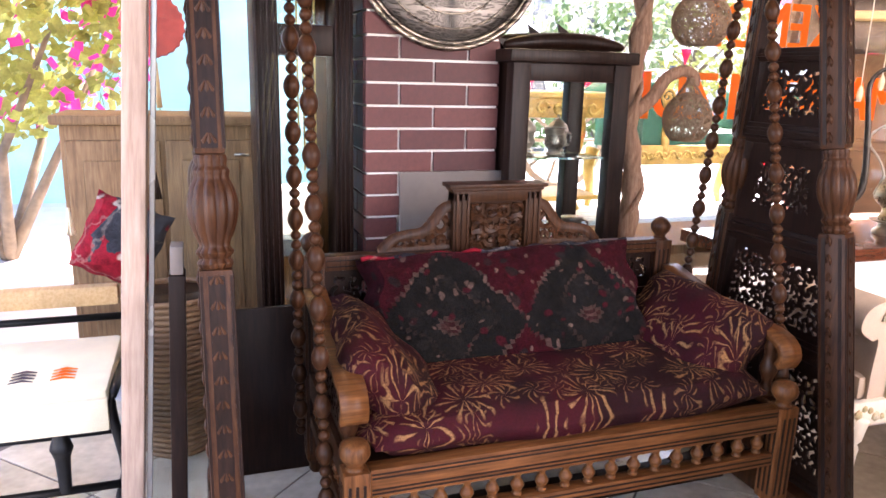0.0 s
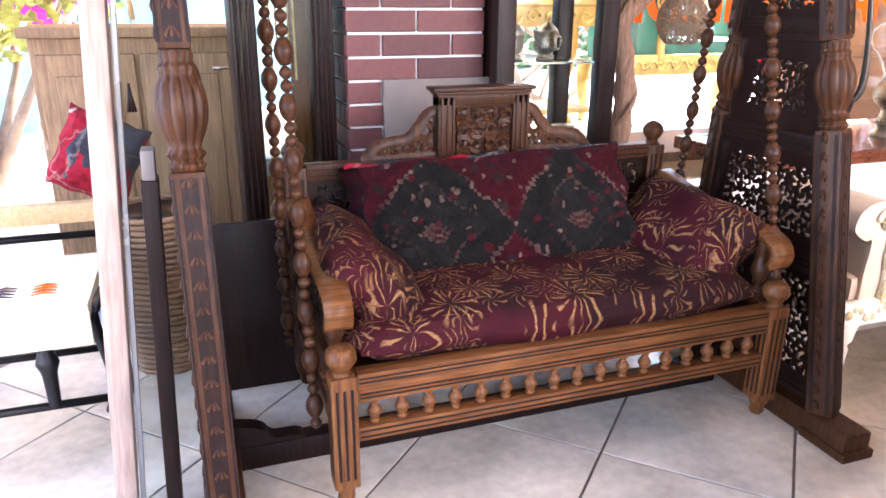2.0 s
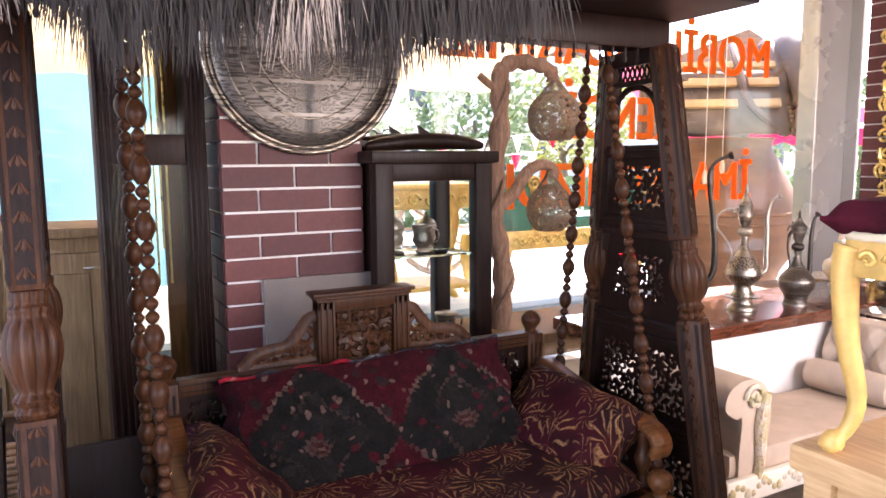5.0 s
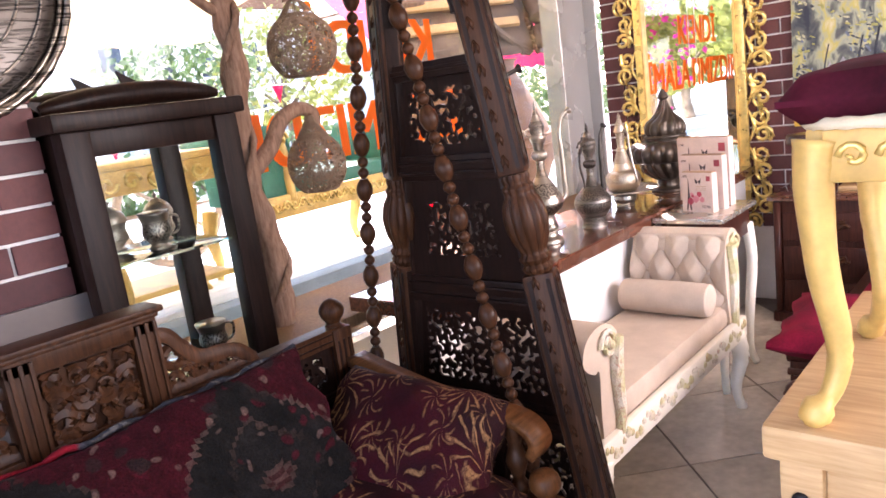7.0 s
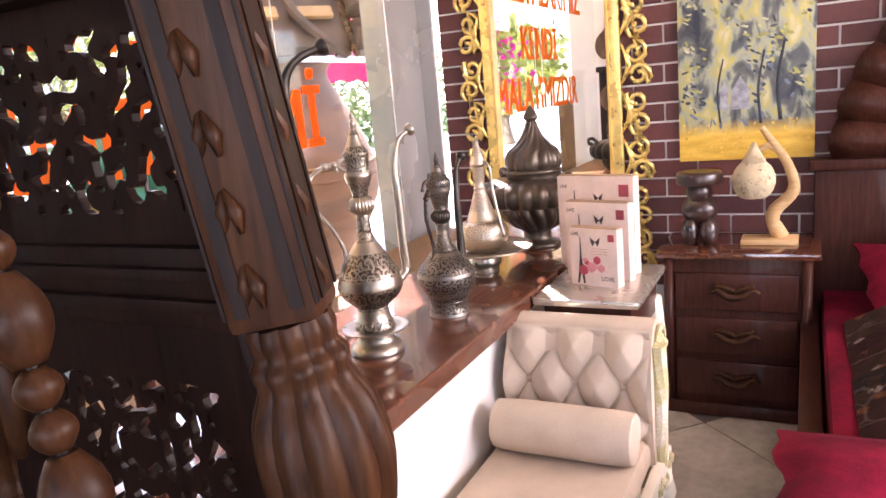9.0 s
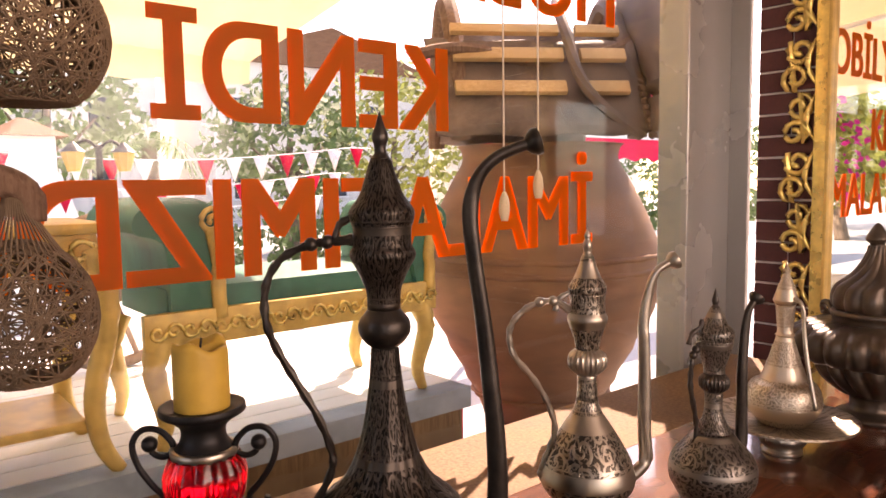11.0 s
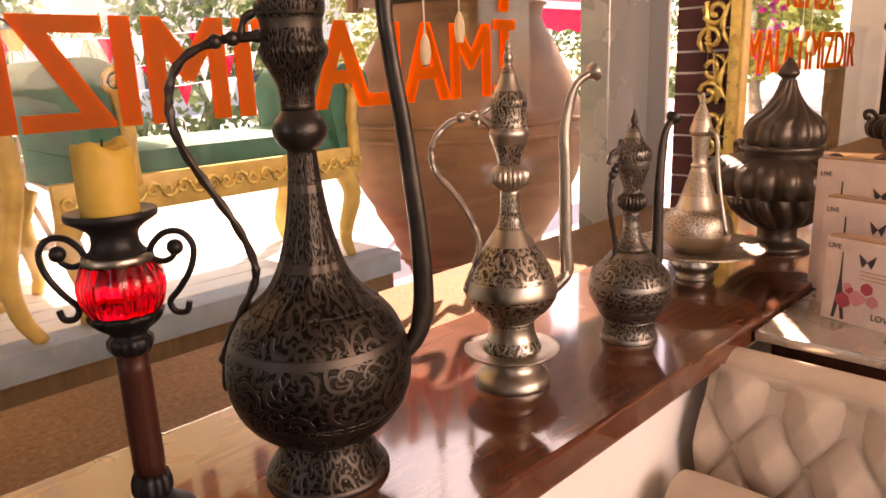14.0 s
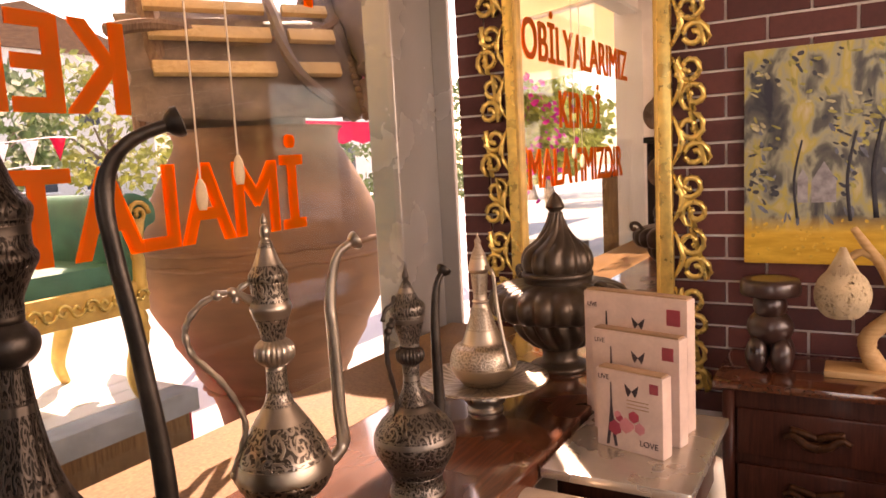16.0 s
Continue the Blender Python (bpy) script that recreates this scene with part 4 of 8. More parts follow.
def fluted_leg(x, y, z0, z1, name="leg", mat=W_LEG, w=0.062):
    bm = bmesh.new()
    box(bm, x - w / 2, y - w / 2, z0 + 0.05, x + w / 2, y + w / 2, z1, 0.005)
    lathe(bm, [(0.016, 0), (0.022, 0.012), (0.02, 0.025), (0.03, 0.05)], 12, pose(x, y, z0))
    leg = part(name, bm, mat, B)
    # fluting isn't cut: dark strips put its shade on the leg
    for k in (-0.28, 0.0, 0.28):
        part("groove_shade", boxed(x + k * w - 0.0035, y - w / 2 - 0.0012, z0 + 0.075, x + k * w + 0.0035, y - w / 2 + 0.001, z1 - 0.03, 0), W_DARK, leg, "dark surface strip painted as shade of carved fluting")
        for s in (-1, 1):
            part("groove_shade", boxed(x + s * w / 2 - 0.0012, y + k * w - 0.0035, z0 + 0.075, x + s * w / 2 + 0.0012, y + k * w + 0.0035, z1 - 0.03, 0), W_DARK, leg, "dark surface strip painted as shade of carved fluting")
    return leg


for x in (X0, X1):
    fluted_leg(x, 0.0, 0.0, 0.345)
    bm = bmesh.new()
    lathe(bm, smooth_prof([(0.022, 0), (0.02, 0.01), (0.034, 0.03), (0.036, 0.045), (0.028, 0.065), (0.004, 0.073)], 3), 18, pose(x, 0.0, 0.345))
    part("knob", bm, W_LEG, B)
    xb = x if x < 0 else x - 0.03
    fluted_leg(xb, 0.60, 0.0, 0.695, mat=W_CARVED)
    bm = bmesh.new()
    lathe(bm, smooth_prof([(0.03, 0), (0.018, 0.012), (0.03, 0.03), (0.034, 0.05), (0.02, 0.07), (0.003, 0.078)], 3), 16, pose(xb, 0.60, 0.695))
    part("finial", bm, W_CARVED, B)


def long_rail(z0, z1, y0, y1, name, mat, x0=X0 + 0.032, x1=X1 - 0.032):
    bm = bmesh.new()
    box(bm, x0, y0, z0, x1, y1, z1, 0.004)
    h = z1 - z0
    rail = part(name, bm, mat, B)
    # shade of the rail's reeding, laid on as dark strips
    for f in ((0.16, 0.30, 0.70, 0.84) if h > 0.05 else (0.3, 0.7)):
        part("groove_shade", boxed(x0 + 0.004, y0 - 0.0012, z0 + f * h - 0.0022, x1 - 0.004, y0 + 0.001, z0 + f * h + 0.0022, 0), W_DARK, rail, "dark surface strip painted as shade of carved fluting")
    return rail


long_rail(0.272, 0.345, -0.022, 0.022, "seat_rail", W_FRONT)
long_rail(0.168, 0.205, -0.020, 0.020, "lower_rail", W_FRONT)
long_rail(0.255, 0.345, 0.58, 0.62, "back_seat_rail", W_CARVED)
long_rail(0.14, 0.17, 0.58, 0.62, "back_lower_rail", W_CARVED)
spin_me = None
for k in range(17):
    if spin_me is None:
        bm = bmesh.new()
        lathe(bm, smooth_prof([(0.010, 0), (0.014, 0.006), (0.010, 0.013), (0.018, 0.028), (0.015, 0.038), (0.008, 0.05), (0.012, 0.060), (0.010, 0.068)], 2), 12)
        ob = part("spindle", bm, W_FRONT, B)
        spin_me = ob.data
    else:
        ob = new("spindle", spin_me)
        ob.parent = B
    ob.matrix_basis = pose(X0 + 0.075 + k * 0.0675, 0, 0.205)
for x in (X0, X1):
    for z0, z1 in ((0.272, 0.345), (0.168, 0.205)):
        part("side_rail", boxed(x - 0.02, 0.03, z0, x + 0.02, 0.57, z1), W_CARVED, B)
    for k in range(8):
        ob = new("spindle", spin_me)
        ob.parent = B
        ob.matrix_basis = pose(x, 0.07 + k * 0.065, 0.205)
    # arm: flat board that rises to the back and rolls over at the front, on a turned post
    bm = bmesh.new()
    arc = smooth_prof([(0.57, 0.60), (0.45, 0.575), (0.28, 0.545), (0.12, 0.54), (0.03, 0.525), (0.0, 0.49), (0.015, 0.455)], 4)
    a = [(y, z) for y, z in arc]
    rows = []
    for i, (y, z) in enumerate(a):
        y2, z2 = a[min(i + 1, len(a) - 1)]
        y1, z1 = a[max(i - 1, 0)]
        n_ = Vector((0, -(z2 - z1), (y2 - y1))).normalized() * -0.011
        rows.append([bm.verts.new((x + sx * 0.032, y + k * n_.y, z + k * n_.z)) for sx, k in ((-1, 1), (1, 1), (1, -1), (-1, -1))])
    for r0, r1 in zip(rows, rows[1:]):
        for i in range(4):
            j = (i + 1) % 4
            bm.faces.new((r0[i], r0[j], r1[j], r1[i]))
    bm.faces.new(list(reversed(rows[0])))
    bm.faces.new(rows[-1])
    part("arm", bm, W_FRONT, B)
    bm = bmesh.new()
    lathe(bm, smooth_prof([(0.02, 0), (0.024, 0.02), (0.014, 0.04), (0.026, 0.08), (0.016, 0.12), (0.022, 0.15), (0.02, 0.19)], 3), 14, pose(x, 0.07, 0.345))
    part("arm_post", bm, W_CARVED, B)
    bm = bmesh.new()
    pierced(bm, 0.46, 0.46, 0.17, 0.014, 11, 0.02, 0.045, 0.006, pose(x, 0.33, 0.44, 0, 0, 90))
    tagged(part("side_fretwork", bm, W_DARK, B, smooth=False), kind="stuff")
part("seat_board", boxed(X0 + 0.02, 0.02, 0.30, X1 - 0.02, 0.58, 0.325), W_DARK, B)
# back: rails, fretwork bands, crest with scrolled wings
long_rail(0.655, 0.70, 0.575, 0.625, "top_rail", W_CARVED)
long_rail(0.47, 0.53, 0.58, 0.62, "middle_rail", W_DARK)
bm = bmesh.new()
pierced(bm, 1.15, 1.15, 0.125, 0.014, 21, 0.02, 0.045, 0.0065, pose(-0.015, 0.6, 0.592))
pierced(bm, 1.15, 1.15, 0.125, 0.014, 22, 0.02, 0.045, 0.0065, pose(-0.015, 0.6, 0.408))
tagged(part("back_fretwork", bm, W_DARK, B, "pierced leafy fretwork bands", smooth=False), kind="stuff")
CX = -0.04
bm = bmesh.new()
for x0, x1 in ((CX - 0.148, CX - 0.094), (CX + 0.094, CX + 0.148)):
    box(bm, x0, 0.572, 0.63, x1, 0.628, 0.88, 0.004)
    for k in range(3):
        xx = x0 + 0.012 + 0.018 * k
        box(bm, xx - 0.004, 0.567, 0.64, xx + 0.004, 0.574, 0.875, 0.002)
box(bm, CX - 0.148, 0.572, 0.85, CX + 0.148, 0.628, 0.89, 0.004)
box(bm, CX - 0.154, 0.568, 0.882, CX + 0.154, 0.632, 0.892, 0.003)
box(bm, CX - 0.164, 0.56, 0.892, CX + 0.164, 0.64, 0.905, 0.004)
box(bm, CX - 0.12, 0.590, 0.66, CX + 0.12, 0.605, 0.86)
part("crest_frame", bm, W_CARVED, B)
bm = bmesh.new()
scrolls(bm, 0.18, 0.175, 0.02, 31, 0.042, 0.0065, pose(CX, 0.583, 0.755))
tagged(part("crest_carving", bm, W_CARVED, B, "carved leaf scroll panel"), kind="stuff")
for s in (-1, 1):
    bm = bmesh.new()
    top = smooth_prof([(0.148, 0.835), (0.175, 0.825), (0.205, 0.785), (0.24, 0.755), (0.29, 0.748), (0.335, 0.735), (0.37, 0.70)], 4)
    tube(bm, [(s * xa, 0.6, za) for xa, za in top], 0.012, 6, 1.6)
    tube(bm, [(s * 0.148, 0.6, 0.705), (s * 0.38, 0.6, 0.70)], 0.012, 6, 1.6)
    for k, (ox, oz, R) in enumerate(((0.183, 0.775, 0.034), (0.235, 0.732, 0.026), (0.285, 0.725, 0.02), (0.175, 0.726, 0.022), (0.33, 0.716, 0.014), (0.208, 0.748, 0.016))):
        pts = [(s * (ox + R * (1 - 0.7 * f / 14) * math.cos(k + f * 0.55)), 0.6, oz + R * (1 - 0.7 * f / 14) * math.sin(k + f * 0.55)) for f in range(15)]
        tube(bm, pts, [0.009 * (1 - 0.03 * f) for f in range(15)], 6, 1.5)
    bmesh.ops.translate(bm, vec=(CX, 0, 0), verts=bm.verts)
    part("crest_wing", bm, W_CARVED, B, "scrolled carved wing of the crest")

# cushions on the bench
seat = thing("seat_cushion", 1.245, 2.19, 0.445, "burgundy and gold brocade seat cushion on the swing bench", "cushion")
bm = bmesh.new()
pillow(bm, 1.16, 0.56, 0.13, pose(0, -0.01, 0.06), 20, 0.28, 0.25, 3)
part("cover", bm, SEAT_FAB, seat)
rugp = thing("back_pillow", 1.20, 2.36, 0.535, "large knotted carpet pillow in dark red and charcoal", "pillow")
bm = bmesh.new()
pillow(bm, 0.88, 0.36, 0.20, pose(0.0, 0.0, 0.125, 60, -1, 0), 26, 0.24, 0.25, 6)
part("cover", bm, CARPET, rugp)
bm = bmesh.new()
rim = [Matrix(pose(0.0, 0.0, 0.125, 60, -1, 0)) @ Vector((x, 0.178, 0.03)) for x in [-0.44 + 0.88 * i / 40 for i in range(41)]]
tube(bm, [p + Vector((0, 0.004 * math.sin(i * 2.1), 0.005 * math.sin(i * 1.3))) for i, p in enumerate(rim)], 0.007, 7)
part("fringe", bm, REDRUG, rugp, "frayed woollen edge")
for s in (-1, 1):
    bol = thing("side_cushion", 1.245 + s * 0.485, 2.20, 0.525, "burgundy and gold brocade side cushion leaning on the bench arm", "cushion", group="side cushions")
    bm = bmesh.new()
    pillow(bm, 0.33, 0.47, 0.15, pose(s * -0.005, 0.0, 0.065, 4, s * -44, s * 2), 20, 0.3, 0.3, 8 + s)
    part("cover", bm, SEAT_FAB, bol)

# ---- pillar: tray, board; display cabinet; branch lamp ----
tray = thing("wall_tray", 1.185, 2.925, 1.785, "large round chased metal tray hung on the brick pillar", "tray")
bm = bmesh.new()
lathe(bm, [(0.0005, 0.012), (0.06, 0.012), (0.12, 0.010), (0.20, 0.008), (0.28, 0.006), (0.312, 0.0), (0.322, -0.012), (0.345, -0.016)], 72, pose(0, 0, 0, 90), closed=False)
part("dish", bm, TRAYM, tray)
for R, r in ((0.345, 0.010), (0.328, 0.006), (0.28, 0.003), (0.23, 0.003), (0.17, 0.003), (0.10, 0.003)):
    bm = bmesh.new()
    pts = [(R * math.cos(a / 60 * 6.2832), -0.004 + (0.012 if R > 0.32 else -0.006), R * math.sin(a / 60 * 6.2832)) for a in range(61)]
    tube(bm, pts, [r * (1.15 if i % 2 else 0.85) if R > 0.32 else r for i in range(61)], 7)
    part("rim_ring", bm, SILVER, tray)
bd = thing("leaning_board", 1.22, 2.90, 0, "grey-brown fibreboard sheet leaning against the brick pillar", "board")
bm = bmesh.new()
box(bm, -0.21, -0.008, 0, 0.24, 0.008, 1.005, 0.002, pose(0, 0, 0, -2.2))
part("sheet", bm, W_BOARD, bd)

cab = thing("display_cabinet", 1.63, 3.03, 0, "dark brown wooden display cabinet with glass front and metal cups", "cabinet")
hw, dp = 0.205, 0.17
for s in (-1, 1):
    for sy in (-1, 1):
        part("corner_post", boxed(s * hw - 0.035, sy * dp - 0.03, 0, s * hw + 0.035, sy * dp + 0.03, 1.40, 0.005), W_DARK, cab)
part("top", boxed(-hw - 0.055, -dp - 0.05, 1.40, hw + 0.055, dp + 0.05, 1.445, 0.008), W_DARK, cab)
part("top_rail", boxed(-hw + 0.035, -dp - 0.02, 1.335, hw - 0.035, -dp + 0.02, 1.40), W_DARK, cab)
part("back_top_rail", boxed(-hw + 0.035, dp - 0.02, 1.335, hw - 0.035, dp + 0.02, 1.40), W_DARK, cab)
part("base", boxed(-hw, -dp, 0.0, hw, dp, 0.60, 0.006), W_DARK, cab)
for z in (0.70, 1.05):
    o = part("glass_shelf", boxed(-hw + 0.03, -dp, z, hw - 0.03, dp, z + 0.008, 0.001), glassy("shelf_glass", (0.75, 0.95, 0.88)), cab, "greenish glass shelf")
    o.visible_shadow = False
o = part("glass_door", boxed(-hw + 0.03, -dp - 0.006, 0.62, hw - 0.03, -dp - 0.002, 1.34, 0), PANE, cab)
o.visible_shadow = False
part("side_panel", boxed(-hw - 0.02, -dp + 0.03, 0.6, -hw + 0.0, dp - 0.03, 1.40, 0.002), W_DARK, cab)


def cup(x, y, z, r, h, label, mat=SMOOTH_SILVER, lid=False):
    th = thing("metal_cup", x, y, z, label, "cup", group="cabinet cups")
    bm = bmesh.new()
    prof = [(r * 0.7, 0), (r * 0.75, h * 0.06), (r * 0.55, h * 0.15), (r, h * 0.4), (r * 0.9, h * 0.7), (r * 1.1, h)]
    lathe(bm, smooth_prof(prof, 3), 18)
    part("body", bm, mat, th)
    if lid:
        bm = bmesh.new()
        lathe(bm, smooth_prof([(r * 1.1, 0), (r * 0.9, h * 0.25), (r * 0.3, h * 0.5), (r * 0.1, h * 0.55), (r * 0.18, h * 0.65), (0.001, h * 0.75)], 3), 18, pose(0, 0, h))
        part("lid", bm, mat, th)
    else:
        bm = bmesh.new()
        tube(bm, smooth_prof([(r, 0, h * 0.85), (r * 1.7, 0, h * 0.75), (r * 1.6, 0, h * 0.4), (r, 0, h * 0.3)], 4), r * 0.1, 6)
        part("handle", bm, mat, th)


for x, y, lid in ((1.52, 3.08, True), (1.585, 3.12, True), (1.72, 3.10, True), (1.64, 2.97, False)):
    cup(x, y, 1.058, 0.04, 0.085 if lid else 0.105, "small chased metal cup on a glass shelf" if lid else "chased metal mug with a handle on a glass shelf", PALE_SILVER if lid else SILVER, lid)
for x, y, lid in ((1.52, 3.0, False), (1.59, 3.1, True), (1.74, 2.97, False)):
    cup(x, y, 0.708, 0.042, 0.10, "small chased metal cup on the lower glass shelf", PALE_SILVER if lid else SILVER, lid)

dol = thing("dolphin_carving", 1.63, 3.0, 1.445, "dark carved wooden pair of dolphins lying on the cabinet", "carving")
for k, (dx, dy, s) in enumerate(((0.03, -0.03, 1.0), (-0.05, 0.06, 0.9))):
    bm = bmesh.new()
    pts = [(-0.25 * s, 0, 0.015), (-0.2 * s, 0, 0.022), (-0.08 * s, 0, 0.035), (0.08 * s, 0, 0.038), (0.18 * s, 0, 0.03), (0.25 * s, 0, 0.022)]
    tube(bm, smooth_prof(pts, 4), [0.006 + 0.027 * math.sin(math.pi * min(1, (i + 1) / 22)) ** 0.8 for i in range(21)], 12)
    prism(bm, [(-0.02, 0.05), (0.05, 0.05), (-0.035, 0.10)], 0.01)
    prism(bm, [(-0.25 * s, 0.012), (-0.18 * s, 0.022), (-0.30 * s, 0.05)], 0.012)
    bmesh.ops.translate(bm, vec=(dx, dy, 0), verts=bm.verts)
    part("dolphin", bm, W_DARK, dol)

bl = thing("branch_lamp", 2.03, 3.02, 0, "bare twisted branch floor lamp with two woven twine shades", "floor lamp")
bm = bmesh.new()
trunk = smooth_prof([(0.0, 0, 0.02), (0.03, 0.02, 0.25), (-0.01, 0, 0.5), (0.0, 0.0, 0.75), (0.01, 0, 0.95), (-0.03, 0, 1.15), (-0.035, 0, 1.35), (0.0, 0, 1.55), (-0.015, 0, 1.72), (0.035, 0, 1.80), (0.14, 0, 1.81), (0.235, 0, 1.79), (0.255, 0, 1.74)], 5)
tube(bm, trunk, [0.05 - 0.024 * i / len(trunk) + 0.006 * math.sin(i * 1.7) for i in range(len(trunk))], 12)
tube(bm, smooth_prof([(0.02, 0, 1.68), (-0.05, 0, 1.71), (-0.10, 0.01, 1.75)], 4), 0.016, 8)
tube(bm, smooth_prof([(-0.01, 0, 1.22), (0.07, 0, 1.28), (0.13, 0, 1.36), (0.21, 0, 1.39), (0.265, 0, 1.37), (0.27, 0, 1.33)], 4), [0.03 - 0.0005 * i for i in range(21)], 9)
tw = [(0.035 * math.cos(i * 0.62) + trunk[min(i * 1, 48)][0], 0.052 * math.sin(i * 0.62), trunk[min(i, 48)][2]) for i in range(8, 46)]
tube(bm, tw, 0.012, 7)
part("trunk", bm, W_BRANCH, bl)
part("foot", boxed(-0.2, -0.16, 0.0, 0.2, 0.16, 0.03, 0.01), W_BRANCH, bl)


def twine_ball(name, parent, c, rx, rz, n, mat, seed, rad=0.0026):
    rng = random.Random(seed)
    bm = bmesh.new()
    for k in range(n):
        ax = Vector((rng.gauss(0, 1), rng.gauss(0, 1), rng.gauss(0, 1))).normalized()
        u = ax.orthogonal().normalized()
        v = ax.cross(u)
        off = rng.uniform(-0.45, 0.45)
        q = math.sqrt(1 - off * off)
        pts = []
        for i in range(27):
            a = 6.2832 * i / 24
            d = ax * off + (u * math.cos(a) + v * math.sin(a)) * q
            pts.append(Vector((d.x * rx, d.y * rx, max(d.z, -0.82) * rz)) + Vector(c))
        tube(bm, pts, rad, 4)
    for k in range(44):
        a = 6.2832 * k / 44
        tube(bm, [Vector(c) + Vector((rx * 0.62 * math.cos(a), rx * 0.62 * math.sin(a), rz * 0.74)), Vector(c) + Vector((0.02 * math.cos(a), 0.02 * math.sin(a), rz * 1.35)), Vector(c) + Vector((0.006 * math.cos(a), 0.006 * math.sin(a), rz * 1.75))], rad, 4)
    return tagged(part(name, bm, mat, parent, "open ball of woven twine"), kind="stuff")


twine_ball("shade", bl, (0.27, 0, 1.588), 0.116, 0.115, 118, ROPE, 1, 0.0015)
twine_ball("shade", bl, (0.25, 0, 1.195), 0.100, 0.110, 105, ROPE, 2, 0.0014)

# ---- sill: ewers, candle holder, dish, urn ----
def ewer(x, y, label, cuts, spout, handle, mat, plain_mat, rz=0, ribs=None, knob=None, tip=0.012, thick=0.006):
    """A chased ewer: lathed lengths stacked on one axis, a tapering spout and a thin curled handle with a thumb piece."""
    th = thing("ewer", x, y, 0.77, label, "ewer", rz, "ewers on the sill")
    for name, prof in cuts:
        bm = bmesh.new()
        if ribs and name == "neck":
            lathe(bm, smooth_prof(prof, 3), 72, None, ribs, 0.05)
            z0 = prof[0][1]
            for v in bm.verts:
                v.co = Matrix.Rotation((v.co.z - z0) * 2.6, 3, "Z") @ v.co
        else:
            lathe(bm, smooth_prof(prof, 3), 40)
        part(name, bm, plain_mat if name in ("base", "plate", "finial", "neck_ring") else mat, th, "pointed lid with a finial" if name == "lid" else "")
    if knob:
        z, r, h = knob
        bm = bmesh.new()
        lathe(bm, smooth_prof([(r * 0.6, -h), (r * 0.92, -h * 0.55), (r, 0), (r * 0.92, h * 0.55), (r * 0.6, h)], 3), 66, pose(0, 0, z), 22, 0.09)
        part("neck_knob", bm, plain_mat, th, "beaded knob on the neck")
    bm = bmesh.new()
    sp = smooth_prof(spout, 5)
    n = len(sp)
    tube(bm, sp, [tip * (1.9 - 0.95 * (i / n) ** 0.6) for i in range(n)], 12, 0.8)
    e, d = Vector(sp[-1]), (Vector(sp[-1]) - Vector(sp[-3])).normalized()
    lathe(bm, [(tip * 0.8, -tip), (tip * 1.4, -tip * 0.5), (tip * 1.9, tip * 0.3), (tip * 1.85, tip * 1.0), (tip * 0.9, tip * 1.2), (tip * 0.2, tip * 1.2)], 12, Matrix.Translation(e) @ d.to_track_quat("Z", "Y").to_matrix().to_4x4())
    part("spout", bm, plain_mat, th)
    bm = bmesh.new()
    hp = smooth_prof(handle, 5)
    tube(bm, hp, [thick * (1 + 0.18 * math.sin(i * 1.9)) * (1.35 if i < 4 else 1.0) for i in range(len(hp))], 8)
    for f in (0.10, 0.16, 0.93):
        q = hp[int(f * len(hp))]
        r = bmesh.ops.create_uvsphere(bm, u_segments=10, v_segments=6, radius=thick * 1.7)
        bmesh.ops.translate(bm, vec=q, verts=r["verts"])
    part("handle", bm, plain_mat, th)
    a = Vector(handle[0])
    bm = bmesh.new()
    tube(bm, smooth_prof([a + Vector((-0.022, 0, 0.0)), a + Vector((-0.016, 0, 0.018)), a + Vector((0.0, 0, 0.028)), a + Vector((0.004, 0, 0.042))], 3), [thick * k for k in (1.1, 0.9, 0.7, 0.9, 1.1, 0.8, 0.7, 0.9, 1.0, 0.5)], 7)
    part("thumb_piece", bm, plain_mat, th)
    return th


